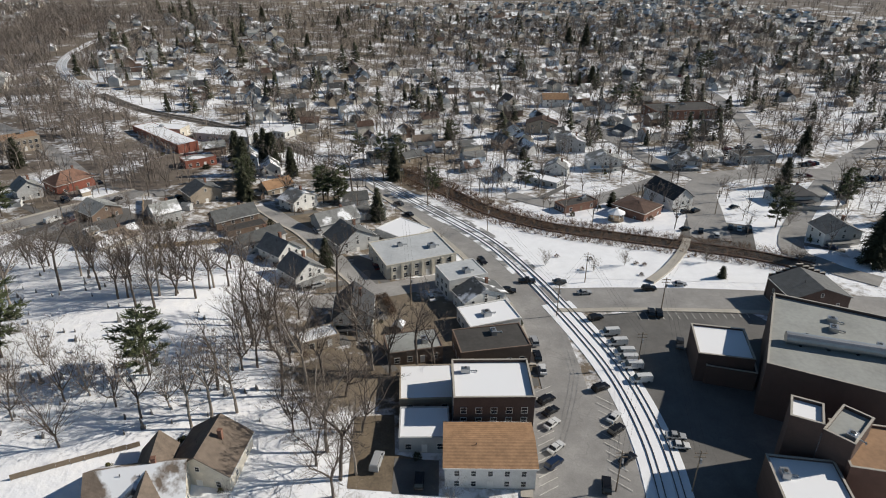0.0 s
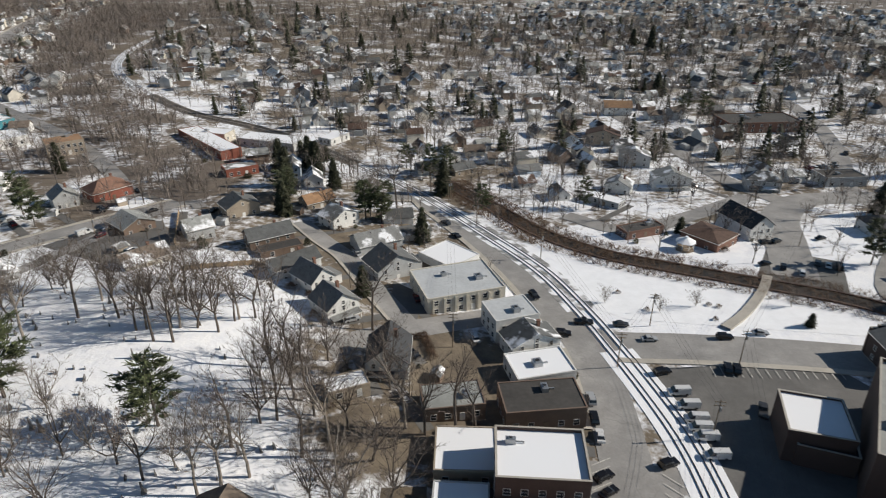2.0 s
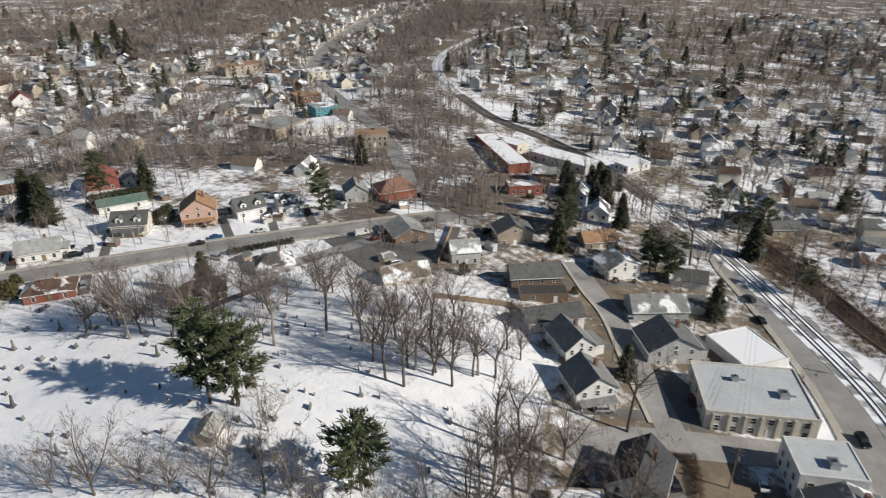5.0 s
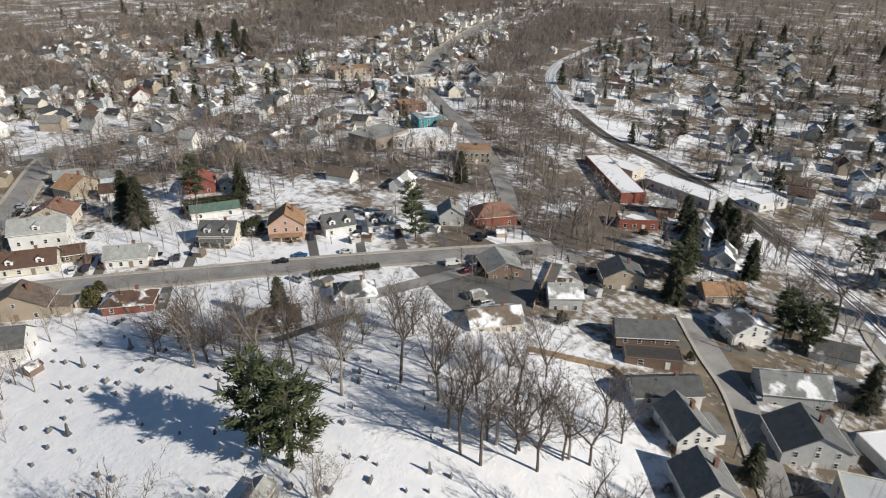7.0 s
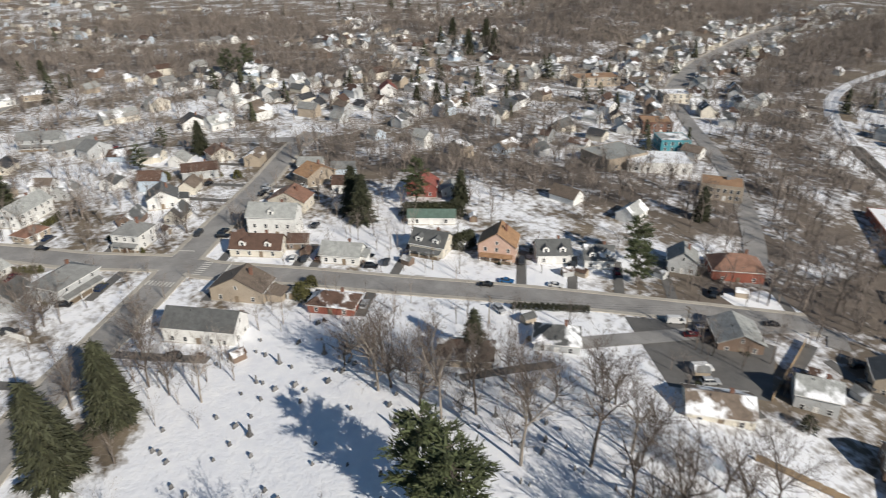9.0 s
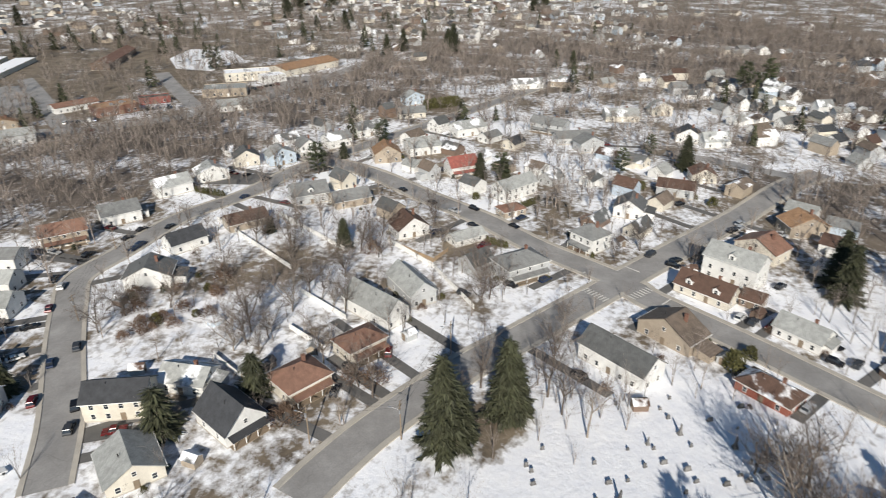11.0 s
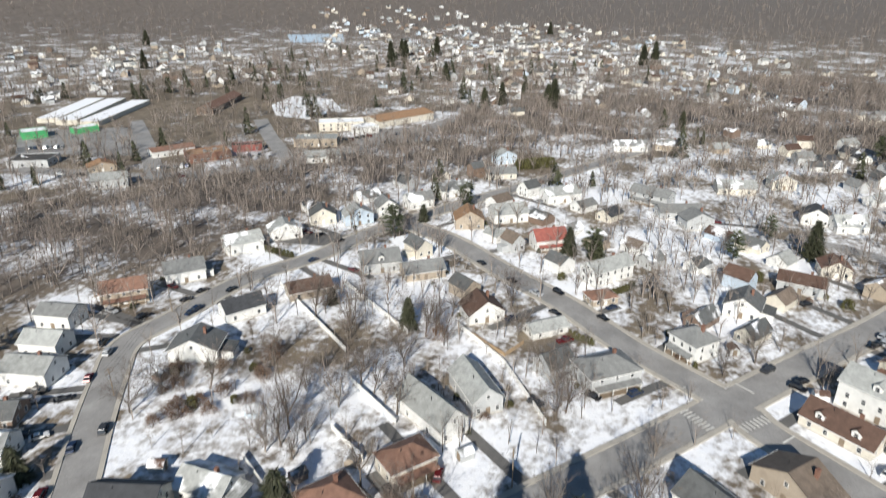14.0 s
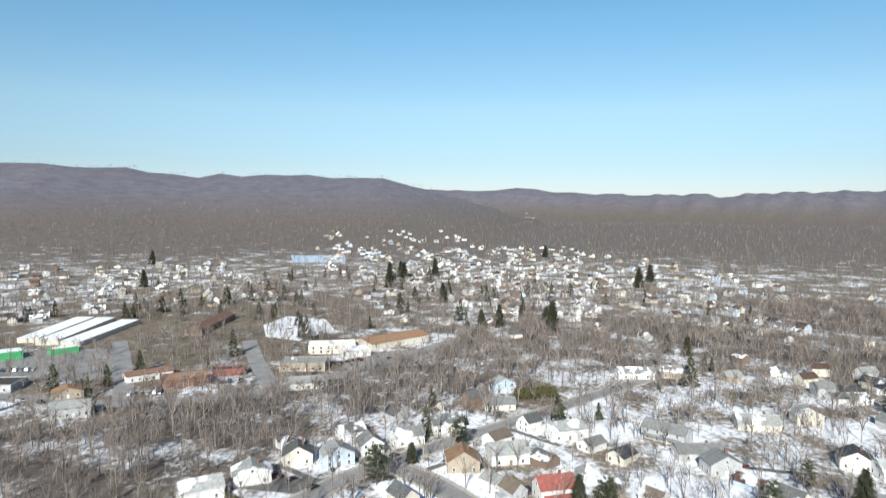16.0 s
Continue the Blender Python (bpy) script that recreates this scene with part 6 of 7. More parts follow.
for a, b, n in (((-167.0, 127.0), (-127.2, 172.6), 18), ((-131.2, 176.0), (-94.8, 172.1), 8), ((-160.1, 130.2), (-113.4, 153.4), 6)):
    for k in range(n):
        f = (k + r.random()) / n
        plant(a[0] + (b[0] - a[0]) * f + r.uniform(-5, 5), a[1] + (b[1] - a[1]) * f + r.uniform(-5, 5), r.choice((0, 2, 4, 5)), r.uniform(0.6, 0.95))
near, mid, far, ever, thick = [], [], [], [], []
for _ in range(60000):
    x, y = r.uniform(-900, 420), r.uniform(-500, 900)
    d = close_by(x, y)
    w = wooded(x, y)
    graves = bump(x, y, -105, 128, 70, 48)
    if graves > 0.35:
        continue
    town = (0.15 + 0.31 * smooth(230, 330, y) * smooth(-300, -120, x)) if bump(x, y, 60, 170, 60, 60) < 0.3 else 0.0
    town += 0.24 * smooth(-130, -200, x) * smooth(200, 150, y) + 0.28 * smooth(-200, -260, x) * smooth(190, 240, y)
    if r.random() > max(w ** 1.5, town):
        continue
    if not clear_of(x, y, 0.0, 1.0) or not off_line(x, y, 7):
        continue
    if d < 175 and r.random() < 0.5:
        near.append((x, y))
    elif w < 0.3 and r.random() < (0.042 if y > 250 else 0.04):
        ever.append((x, y))
    elif d < 165:
        thick.append((x, y, height(x, y)))
    else:
        mid.append((x, y, height(x, y)))
for i, (x, y) in enumerate(near[:26]):
    plant(x, y, i % len(TREES), r.uniform(0.6, 0.9))
ever = [p for p in ever if close_by(*p) > 175]
ever.sort(key=lambda p: close_by(*p))
far_ever = [(x, y, height(x, y)) for x, y in ever[42:]]
for x, y in ever[:42]:
    plant(x, y, r.choice((0, 1, 2, 3, 4)), r.uniform(0.6, 1.0), family=SPRUCE)
thick += [(x, y, height(x, y)) for x, y in near[26:]]
mass("thicket", thick, [twig_template(100 + k, 13, 10, 0.6, 13 + k % 3) for k in range(6)], M["twig_far"], "bare grey-brown thicket trees between the yards", 0.5, 1.0)


def cone_template(seed, h, wide=0.3):
    """A full conifer of drooping sprays in whorls round a stem."""
    r = random.Random(seed)
    tri = []
    for i in range(190):
        k = r.random() ** 1.3
        a = r.uniform(0, 6.28)
        l = ((1 - k) ** 0.8 * h * wide * (0.85 + 0.25 * math.sin(3 * a + seed)) + 0.4) * r.uniform(0.55, 1.1)
        p = Vector((math.cos(a) * l * 0.45, math.sin(a) * l * 0.45, 0.8 + k * h))
        q = Vector((math.cos(a) * l * 1.15, math.sin(a) * l * 1.15, p.z - r.uniform(0.0, 0.8)))
        u = Vector((-math.sin(a), math.cos(a), r.uniform(-0.3, 0.3))) * r.uniform(0.5, 1.0)
        tri.append([tuple(p + u + Vector((0, 0, 0.6))), tuple(p - u), tuple(q)])
    return np.array(tri, dtype=np.float32)


mass("conifer_stand", far_ever, [cone_template(120 + k, 10 + 1.5 * k, (0.26, 0.34, 0.42, 0.3, 0.38)[k]) for k in range(5)], M["needle_dark"], "dark green conifers scattered among the houses", 0.7, 1.25)
mass("woods", [p for p in mid if close_by(p[0], p[1]) < 300], NEAR_T, M["twig_far"], "bare grey-brown winter woods with thin trunks", 0.65, 1.25)
mass("woods", [p for p in mid if close_by(p[0], p[1]) >= 300], MID_T, M["twig_far"], "bare grey-brown winter woods with thin trunks", 0.6, 1.3)
for k in range(23500):
    if k % 5 < 3:
        a, d = radians(r.uniform(160, 248)), 540 * math.exp(r.random() ** 1.6 * 1.9)
    else:
        a, d = radians(r.uniform(48, 165)), 650 * math.exp(r.random() * 1.1)
    x, y = -60 + d * math.cos(a), 80 + d * math.sin(a)
    if -900 < x < 420 and -500 < y < 900:
        continue
    if d < 1500 and not clear_of(x, y, 0.0, 1.0):
        continue
    far.append((x, y, height(x, y)))
mass("far_woods", far, FAR_T, M["twig_far"], "distant bare woods on the hills", 0.8, 1.4)
patch("lake", [(-3476.0, -1066.1), (-3836.4, -996.5), (-3426.6, -883.7), (-3049.1, -906.2)], M["ice"], 0.5, "pale blue frozen lake among the woods", "lake")
patch("pond", [(-1123.1, -696.6), (-1182.9, -613.8), (-1067.4, -536.8), (-1021.3, -612.7)], M["ice"], 0.5, "grey-blue frozen pond with reeds", "pond")

# ---- vehicles ----
def car_meshes(kind, colour):
    """Body with wheel arches, dark glass and tyres, each on its own mesh."""
    L, W, H = {"sedan": (4.6, 1.8, 1.42), "suv": (4.7, 1.9, 1.72), "van": (5.6, 2.0, 2.1), "pickup": (5.6, 1.95, 1.8)}[kind]
    a = L / 2
    low = {"sedan": 0.82, "suv": 0.98, "van": 1.1, "pickup": 1.0}[kind]
    body = Soup()
    nose = 0.7 * low
    body.prism([(-a, 0.32), (a, 0.32), (a, nose), (a - 0.15, low - 0.08), (a - 1.3, low), (-a + 0.15, low + 0.02), (-a, nose)], -W / 2, W / 2)
    if kind == "sedan":
        f, r0, r1, g = a - 1.35, a - 2.1, -a + 1.3, -a + 0.65
    elif kind == "suv":
        f, r0, r1, g = a - 1.3, a - 1.95, -a + 0.45, -a + 0.12
    elif kind == "van":
        f, r0, r1, g = a - 0.9, a - 1.6, -a + 0.15, -a + 0.05
    else:
        f, r0, r1, g = a - 1.5, a - 2.1, a - 3.4, a - 3.6
    i = W / 2 - 0.06
    glass = Soup()
    glass.prism([(f, low), (r0, H - 0.1), (r1, H - 0.1), (g, low)], -i + 0.05, i - 0.05)
    j = i - 0.12
    body.box(min(r0, r1) - 0.05, -j, H - 0.12, max(r0, r1) + 0.05, j, H, 0.08)
    if kind == "van":
        body.box(-a + 0.05, -i, low, a - 2.2, i, H - 0.15)
    for y in (-i, i - 0.07):
        for x in ((r0 + r1) / 2, r1 + 0.05):
            body.box(x - 0.05, y, low, x + 0.05, y + 0.07, H - 0.1)
    wheel = Soup()
    for k, (x0, x1) in enumerate(((-0.12, 0.12),)):
        wheel.tube((0, x0, 0), (0, x1, 0), 0.33, 0.33, 10)
        wheel.f.append(tuple(reversed(range(10))))
    light = Soup()
    light.box(a - 0.02, -W / 2 + 0.1, nose - 0.22, a + 0.03, -W / 2 + 0.5, nose - 0.05)
    return body.mesh("body", M["car_" + colour]), glass.mesh("cabin_glass", M["glass"]), wheel.mesh("wheel", M["tyre"]), light.mesh("headlight", M["trim"]), L, W


CARS = {}


def car(x, y, turn, kind="sedan", colour="black", where_="parked on the street"):
    key = (kind, colour)
    if key not in CARS:
        CARS[key] = car_meshes(kind, colour)
    b, g, w, l, L, W = CARS[key]
    e = thing("car" if kind != "van" else "van", x, y, turn, f"{colour} {kind} {where_}", "van" if kind == "van" else "car", "parked vehicles", z=height(x, y) + 0.25)
    part("body", b, None, e)
    part("cabin_glass", g, None, e, "dark tinted glass")
    if close_by(x, y) < 140:
        part("headlight", l, None, e)
        part("headlight", l, None, e, at=Matrix.Translation((0, W - 0.6, 0)))
    for sx in (-1, 1):
        for sy in (-1, 1):
            part("wheel", w, None, e, at=Matrix.Translation((sx * L * 0.31, sy * (W / 2 - 0.1), 0.33)))


def aim(p, q):
    return math.atan2(q[1] - p[1], q[0] - p[0])


for p, q, kind, col in (((25.5, 151.1), (25.0, 156.1), "suv", "silver"), ((25.4, 144.1), (25.2, 149.1), "suv", "black"), ((26.1, 138.2), (26.1, 142.6), "sedan", "white"), ((25.3, 126.0), (27.8, 127.8), "suv", "black"), ((25.8, 121.9), (28.3, 124.0), "sedan", "black"),
                        ((25.5, 117.6), (27.6, 119.6), "sedan", "white"), ((25.3, 110.0), (27.7, 112.2), "sedan", "white"), ((24.1, 105.2), (26.4, 107.3), "suv", "dark blue"), ((39.7, 131.3), (42.6, 132.8), "suv", "black"), ((40.6, 120.4), (42.4, 122.5), "sedan", "white"),
                        ((40.1, 116.0), (42.3, 117.8), "suv", "black"), ((40.4, 107.0), (42.6, 108.8), "sedan", "black"), ((34.1, 99.3), (34.6, 102.0), "suv", "black"), ((53.2, 114.3), (55.5, 114.0), "sedan", "silver"), ((53.1, 111.3), (55.3, 111.1), "sedan", "white"),
                        ((45.2, 164.2), (48.7, 165.6), "suv", "black"), ((62.7, 167.5), (63.5, 171.5), "suv", "black"), ((65.0, 167.3), (65.8, 171.2), "suv", "black"), ((20.9, 179.5), (24.5, 179.3), "suv", "black"), ((27.4, 186.4), (31.7, 186.5), "pickup", "black"),
                        ((38.1, 186.4), (41.8, 186.5), "sedan", "dark grey"), ((44.9, 179.4), (48.2, 179.8), "sedan", "silver"), ((66.2, 182.5), (70.0, 182.9), "suv", "black"), ((77.1, 185.8), (80.8, 185.8), "sedan", "silver"), ((13.6, 200.8), (16.2, 195.5), "suv", "black"),
                        ((66.1, 151.3), (67.2, 154.7), "pickup", "dark grey"), ((124.9, 260.0), (129.3, 262.4), "sedan", "black"), ((101.8, 253.1), (105.9, 254.6), "suv", "black"), ((106.4, 254.6), (110.4, 257.5), "suv", "black"), ((100.3, 231.1), (102.3, 236.0), "suv", "black"),
                        ((94.9, 233.4), (98.3, 234.7), "sedan", "black"), ((104.8, 226.6), (107.5, 233.7), "suv", "white"), ((-14.0, 247.0), (-17.0, 251.1), "sedan", "black"), ((-19.0, 259.5), (-21.7, 262.6), "suv", "dark grey"), ((-3.6, 173.5), (-4.6, 176.9), "sedan", "white"), ((-13.6, 103.5), (-13.0, 107.0), "van", "silver"), ((-4.5, 99.0), (-4.4, 102.0), "suv", "black"),
                        ((-46.8, 221.4), (-50.1, 225.3), "sedan", "silver"), ((-22.2, 193.0), (-23.5, 196.7), "sedan", "dark red"), ((-152.5, 245.5), (-151.1, 246.6), "suv", "black"), ((-184.6, 189.1), (-182.4, 191.6), "sedan", "bright blue"), ((-175.7, 201.5), (-173.3, 203.6), "sedan", "white"),
                        ((-170.1, 177.3), (-166.3, 177.6), "suv", "silver"), ((-231.0, 134.5), (-235.0, 136.9), "suv", "white"), ((-229.0, 137.8), (-233.0, 140.2), "suv", "dark grey"), ((-226.9, 158.2), (-224.9, 160.3), "sedan", "silver"), ((-221.8, 157.4), (-220.0, 159.3), "sedan", "black"),
                        ((-213.5, 155.3), (-211.9, 158.1), "suv", "black"), ((-213.9, 160.9), (-218.2, 163.7), "suv", "dark grey"), ((-260.2, 117.1), (-259.2, 119.4), "suv", "black"), ((-298.1, 142.8), (-302.4, 145.2), "suv", "silver"), ((-144.2, 220.2), (-141.8, 224.1), "van", "white"),
                        ((-137.1, 218.7), (-135.5, 222.1), "sedan", "dark red"), ((-138.1, 223.8), (-136.6, 227.1), "suv", "dark blue"), ((-118.6, 205.3), (-117.1, 208.4), "suv", "silver"), ((-123.8, 208.0), (-122.3, 211.2), "van", "white"), ((-108.8, 249.2), (-107.5, 252.1), "suv", "black"),
                        ((-151.5, 243.8), (-154.2, 247.8), "suv", "black"), ((-183.4, -65.9), (-188.1, -69.3), "sedan", "dark red"), ((-146.9, -36.0), (-150.9, -38.7), "suv", "dark red"), ((-168.9, -42.7), (-172.8, -45.8), "suv", "dark grey"), ((-125.5, -24.6), (-127.5, -23.7), "sedan", "white"),
                        ((-199.0, -78.5), (-203.3, -80.4), "suv", "black"), ((-216.5, -80.6), (-220.5, -80.3), "suv", "black"), ((-231.8, -76.6), (-235.9, -75.4), "sedan", "black"), ((-239.8, -76.6), (-244.1, -75.4), "sedan", "black"), ((-173.5, -63.5), (-175.5, -62.4), "sedan", "black"),
                        ((-185.4, -78.0), (-187.1, -76.4), "sedan", "silver"), ((-160.3, -54.8), (-162.5, -53.3), "sedan", "white"), ((-275.5, 44.3), (-273.9, 47.9), "sedan", "black"), ((-278.5, 59.8), (-276.7, 62.6), "sedan", "black"), ((-291.2, 41.3), (-289.2, 44.7), "suv", "black"),
                        ((-223.9, 53.1), (-223.2, 55.5), "suv", "dark grey"), ((-233.0, 66.4), (-232.2, 68.6), "suv", "black"), ((-263.9, 118.2), (-267.2, 120.9), "suv", "black"),
                        ((-302.5, 143.2), (-307.7, 146.8), "suv", "silver"), ((-294.9, 139.8), (-300.0, 143.8), "pickup", "black"), ((-141.4, -20.1), (-143.8, -21.4), "suv", "dark grey"), ((-169.3, 33.6), (-172.3, 33.1), "suv", "black"), ((-188.4, 40.9), (-190.7, 40.3), "suv", "dark red"),
                        ((-304.1, -69.4), (-309.4, -68.2), "sedan", "black"), ((-337.1, -50.0), (-342.4, -48.0), "suv", "black"), ((-384.7, -33.1), (-391.3, -30.7), "sedan", "black"), ((-317.2, 122.0), (-320.6, 125.1), "suv", "black"), ((-253.7, 149.2), (-256.8, 151.9), "suv", "black")):
    car(*p, aim(p, q), kind, col, "parked by a snowy verge")
for p, q in (((47.6, 156.2), (51.2, 156.6)), ((48.6, 151.2), (52.2, 151.5)), ((49.4, 146.6), (52.8, 146.7)), ((49.5, 143.5), (52.9, 143.6)), ((50.0, 140.5), (53.3, 140.6)), ((50.8, 134.8), (54.1, 135.1))):
    car(*p, aim(p, q) + math.pi, "van", "white", "parked in a row beside the track")
r = random.Random(77)
for k in range(38):
    line, half = ROAD_LINES[r.choice((7, 7, 7, 5, 6, 9, 10, 12, 14, 14))]
    i = r.randrange(2, len(line) - 2)
    d = (line[i + 1] - line[i]).normalized()
    side = r.choice((-1, 1))
    p = line[i] + Vector((-d.y, d.x, 0)) * side * (half - 1.2)
    if close_by(p.x, p.y) > 95:
        car(p.x, p.y, math.atan2(d.y, d.x), r.choice(("sedan", "suv", "suv", "pickup")), r.choice(CAR_COLOURS[:6])[0], "parked along the kerb")

# ---- graveyard ----
def headstone(kind):
    s = Soup()
    if kind == 0:
        s.box(-0.45, -0.2, -0.1, 0.45, 0.2, 0.2)
        s.prism([(-0.36, 0.2), (0.36, 0.2), (0.36, 0.85), (0.22, 1.02), (0, 1.1), (-0.22, 1.02), (-0.36, 0.85)], -0.09, 0.09)
    elif kind == 1:
        s.box(-0.75, -0.3, -0.1, 0.75, 0.3, 0.22)
        s.box(-0.6, -0.17, 0.22, 0.6, 0.17, 1.0, 0.03)
    else:
        s.box(-0.55, -0.55, -0.1, 0.55, 0.55, 0.35)
        s.box(-0.4, -0.4, 0.35, 0.4, 0.4, 0.9, 0.04)
        s.box(-0.26, -0.26, 0.9, 0.26, 0.26, 2.9, 0.1)
        s.prism([(-0.16, 2.9), (0.16, 2.9), (0, 3.15)], -0.16, 0.16)
    return s.mesh("gravestone", M["stone"])


STONES = [headstone(k) for k in range(3)]
r = random.Random(31)
row = radians(28)
for j in range(-14, 15):
    for i in range(-30, 31):
        u, v = i * 3.3 + r.uniform(-1.2, 1.2), j * 4.6 + r.uniform(-0.7, 0.7)
        x, y = -100 + u * math.cos(row) - v * math.sin(row), 118 + u * math.sin(row) + v * math.cos(row)
        if bump(x, y, -108, 122, 78, 46) < 0.33 or r.random() > (0.24 + 0.35 * noise.noise((x * 0.06, y * 0.06, 0.0))) or not clear_of(x, y, 1.5, 2.0):
            continue
        k = 0 if r.random() < 0.62 else (1 if r.random() < 0.8 else 2)
        g = new("gravestone", STONES[k])
        g.matrix_basis = Matrix.Translation((x, y, height(x, y) - 0.03)) @ Matrix.Rotation(row + math.pi / 2 + r.gauss(0, 0.08), 4, "Z") @ Matrix.Rotation(r.gauss(0, 0.05), 4, "X") @ Matrix.Scale(r.uniform(0.75, 1.15), 4)
        tagged(g, ("weathered grey upright gravestone in snow", "wide grey granite gravestone in snow", "tall grey granite obelisk in snow")[k], "gravestone", "gravestones of the graveyard")
house((-102.2, 113.2), (-98.7, 114.9), 6.0, 2.4, 1.2, "tan", "pale", "across", "small tan wooden shed with a snowy roof", chimney=False, windows=2, snowy=True, category="shed", panes=False)


# ---- street furniture ----
def pole(x, y, h=11.0, turn=0.0, lamp=False):
    e = thing("utility_pole", x, y, turn, "brown wooden utility pole with a crossarm", "utility pole", "utility poles")
    s = Soup()
    s.tube((0, 0, -0.3), (0, 0, h), 0.17, 0.11, 7)
    part("post", s, M["wood"], e)
    for z in (h - 0.6, h - 1.6):
        s = Soup()
        s.box(-1.25, -0.06, z - 0.07, 1.25, 0.06, z + 0.07)
        part("crossarm", s, M["wood"], e)
    s = Soup()
    s.tube((0.35, 0, h - 3.2), (0.35, 0, h - 2.2), 0.24, 0.24, 8)
    part("transformer", s, M["metal"], e, "grey metal can")
    if lamp:
        s = Soup()
        s.tube((0, 0, h - 2.6), (0, -2.2, h - 2.1), 0.05, 0.04, 5)
        s.box(-0.15, -2.8, h - 2.2, 0.15, -2.1, h - 2.05)
        part("lamp_arm", s, M["metal"], e)
    return Vector((x, y, height(x, y) + h - 0.6))


def wires(tops):
    for k in (-1.1, 0.0, 1.1):
        s = Soup()
        for a, b in zip(tops, tops[1:]):
            d = (b - a).normalized()
            n = Vector((-d.y, d.x, 0)) * k
            last = a + n
            for i in range(1, 6):
                f = i / 5
                q = a.lerp(b, f) + n - Vector((0, 0, 4 * f * (1 - f) * 0.8))
                s.tube(last, q, 0.022, 0.022, 3)
                last = q
        solo("overhead_wire", s, M["dark"], "thin black overhead wire between poles", "cable", "structure")


wires([pole(*p, lamp=i % 2 == 0) for i, p in enumerate(((35.9, 98.4), (51.6, 141.1), (46.6, 187.4), (34.0, 165.7), (17.1, 230.4), (-6.7, 259.7), (-19.3, 286.8)))])
wires([pole(*p) for p in ((51.7, 98.7), (66.7, 170.6), (113.8, 251.9))])
wires([pole(*p, lamp=True) for p in ((-151.6, 35.2), (-157.7, 54.7), (-191.8, 57.3))])
wires([pole(*p) for p in ((-9.5, 168.8), (-20.1, 286.0), (-28.6, 293.7), (-57.6, 312.5))])
wires([pole(*p, 9.0) for p in ((-180.8, -52.9), (-223.5, -74.9), (-296.6, -46.0), (-315.5, -46.3), (-356.0, -32.5))])
wires([pole(*p, 9.0, lamp=True) for p in ((-203.0, 172.5), (-165.3, 170.9), (-138.7, 217.9))])


def fence(pts, h=1.7, material="fence", label="tan board fence round a yard"):
    e = thing("fence", pts[0][0], pts[0][1], 0, label, "fence", "garden fences", z=0.0)
    e.matrix_basis = Matrix.Identity(4)
    for a, b in zip(pts, pts[1:]):
        n = max(1, int(math.hypot(b[0] - a[0], b[1] - a[1]) / 2.4))
        for i in range(n):
            f0, f1 = i / n, (i + 1) / n
            p = (a[0] + (b[0] - a[0]) * f0, a[1] + (b[1] - a[1]) * f0)
            q = (a[0] + (b[0] - a[0]) * f1, a[1] + (b[1] - a[1]) * f1)
            t = aim(p, q)
            l = math.hypot(q[0] - p[0], q[1] - p[1])
            s = Soup()
            s.box(0.0, -0.03, 0.05, l - 0.1, 0.03, h)
            s.box(-0.06, -0.07, -0.3, 0.06, 0.07, h + 0.1)
            s.box(0.0, -0.05, h, l - 0.06, 0.05, h + 0.06)
            part("panel", s, M[material], e, at=Matrix.Translation((*p, height(*p))) @ Matrix.Rotation(t, 4, "Z"))


fence([(-95.6, 192.6), (-76.1, 203.0), (-71.4, 200.8)])
fence([(-122.2, 246.6), (-108.0, 214.0)])
fence([(-212.7, 2.9), (-201.3, 23.2)], 1.8, "trim", "white vinyl fence between yards")
fence([(-192.9, 9.2), (-185.9, 22.6)], 1.8, "trim", "white vinyl fence between yards")
fence([(-254.7, 17.2), (-239.0, 39.1), (-216.4, 58.2)], 1.8, "trim", "white vinyl fence between yards")
fence([(-255.3, -53.8), (-225.8, -7.0)], 1.8, "trim", "white vinyl fence between yards")
fence([(-266.4, -32.7), (-243.2, 5.1)], 1.8, "trim", "white vinyl fence between yards")
fence([(-175.4, -4.2), (-167.0, 11.0)], 1.6, "trim", "white vinyl fence between yards")
fence([(-81.9, 91.7), (-61.7, 102.1)], 1.2, "wood", "low dark timber fence by the graveyard")
fence([(-250.6, 24.1), (-243.2, 37.7), (-252.7, 40.6)], 1.5, "fence", "tan board fence round a bare yard")


def shrub(w, h, material, seed, n, wide, long):
    """A clipped or wild bush of many small leaves or twigs."""
    r = random.Random(seed)
    s = Soup()
    for _ in range(n):
        a, z = r.uniform(0, 6.28), r.random()
        k = w / 2 * math.sqrt(max(0.0, 1 - (1.15 * z - 0.15) ** 2)) * math.sqrt(r.uniform(0.25, 1)) * (0.8 + 0.25 * math.sin(3 * a + seed))
        p = Vector((math.cos(a) * k, math.sin(a) * k, h * z * 0.92))
        d = Vector((p.x / w + r.gauss(0, 0.45), p.y / w + r.gauss(0, 0.45), r.gauss(0.55, 0.4))).normalized()
        u = d.orthogonal().normalized()
        u.rotate(Matrix.Rotation(r.uniform(0, 6.28), 3, d))
        c = r.uniform(0.7, 1.3)
        i = len(s.v)
        s.v += [tuple(p - u * wide * c), tuple(p + u * wide * c), tuple(p + d * long * c)]
        s.f.append((i, i + 1, i + 2))
    return s.mesh("bush", M[material])


BUSH = [shrub(2.4, 1.9, "hedge", 1, 420, 0.09, 0.4), shrub(1.6, 2.6, "hedge", 2, 420, 0.08, 0.4), shrub(3.0, 1.8, "shrub", 3, 420, 0.03, 0.9), shrub(2.4, 2.2, "needle_dark", 4, 450, 0.08, 0.4)]
BUSH_TEXT = ["yellow-green evergreen bush beside a house", "tall yellow-green arborvitae in a garden", "brown leafless bush in patchy snow", "dark green evergreen bush in a garden"]


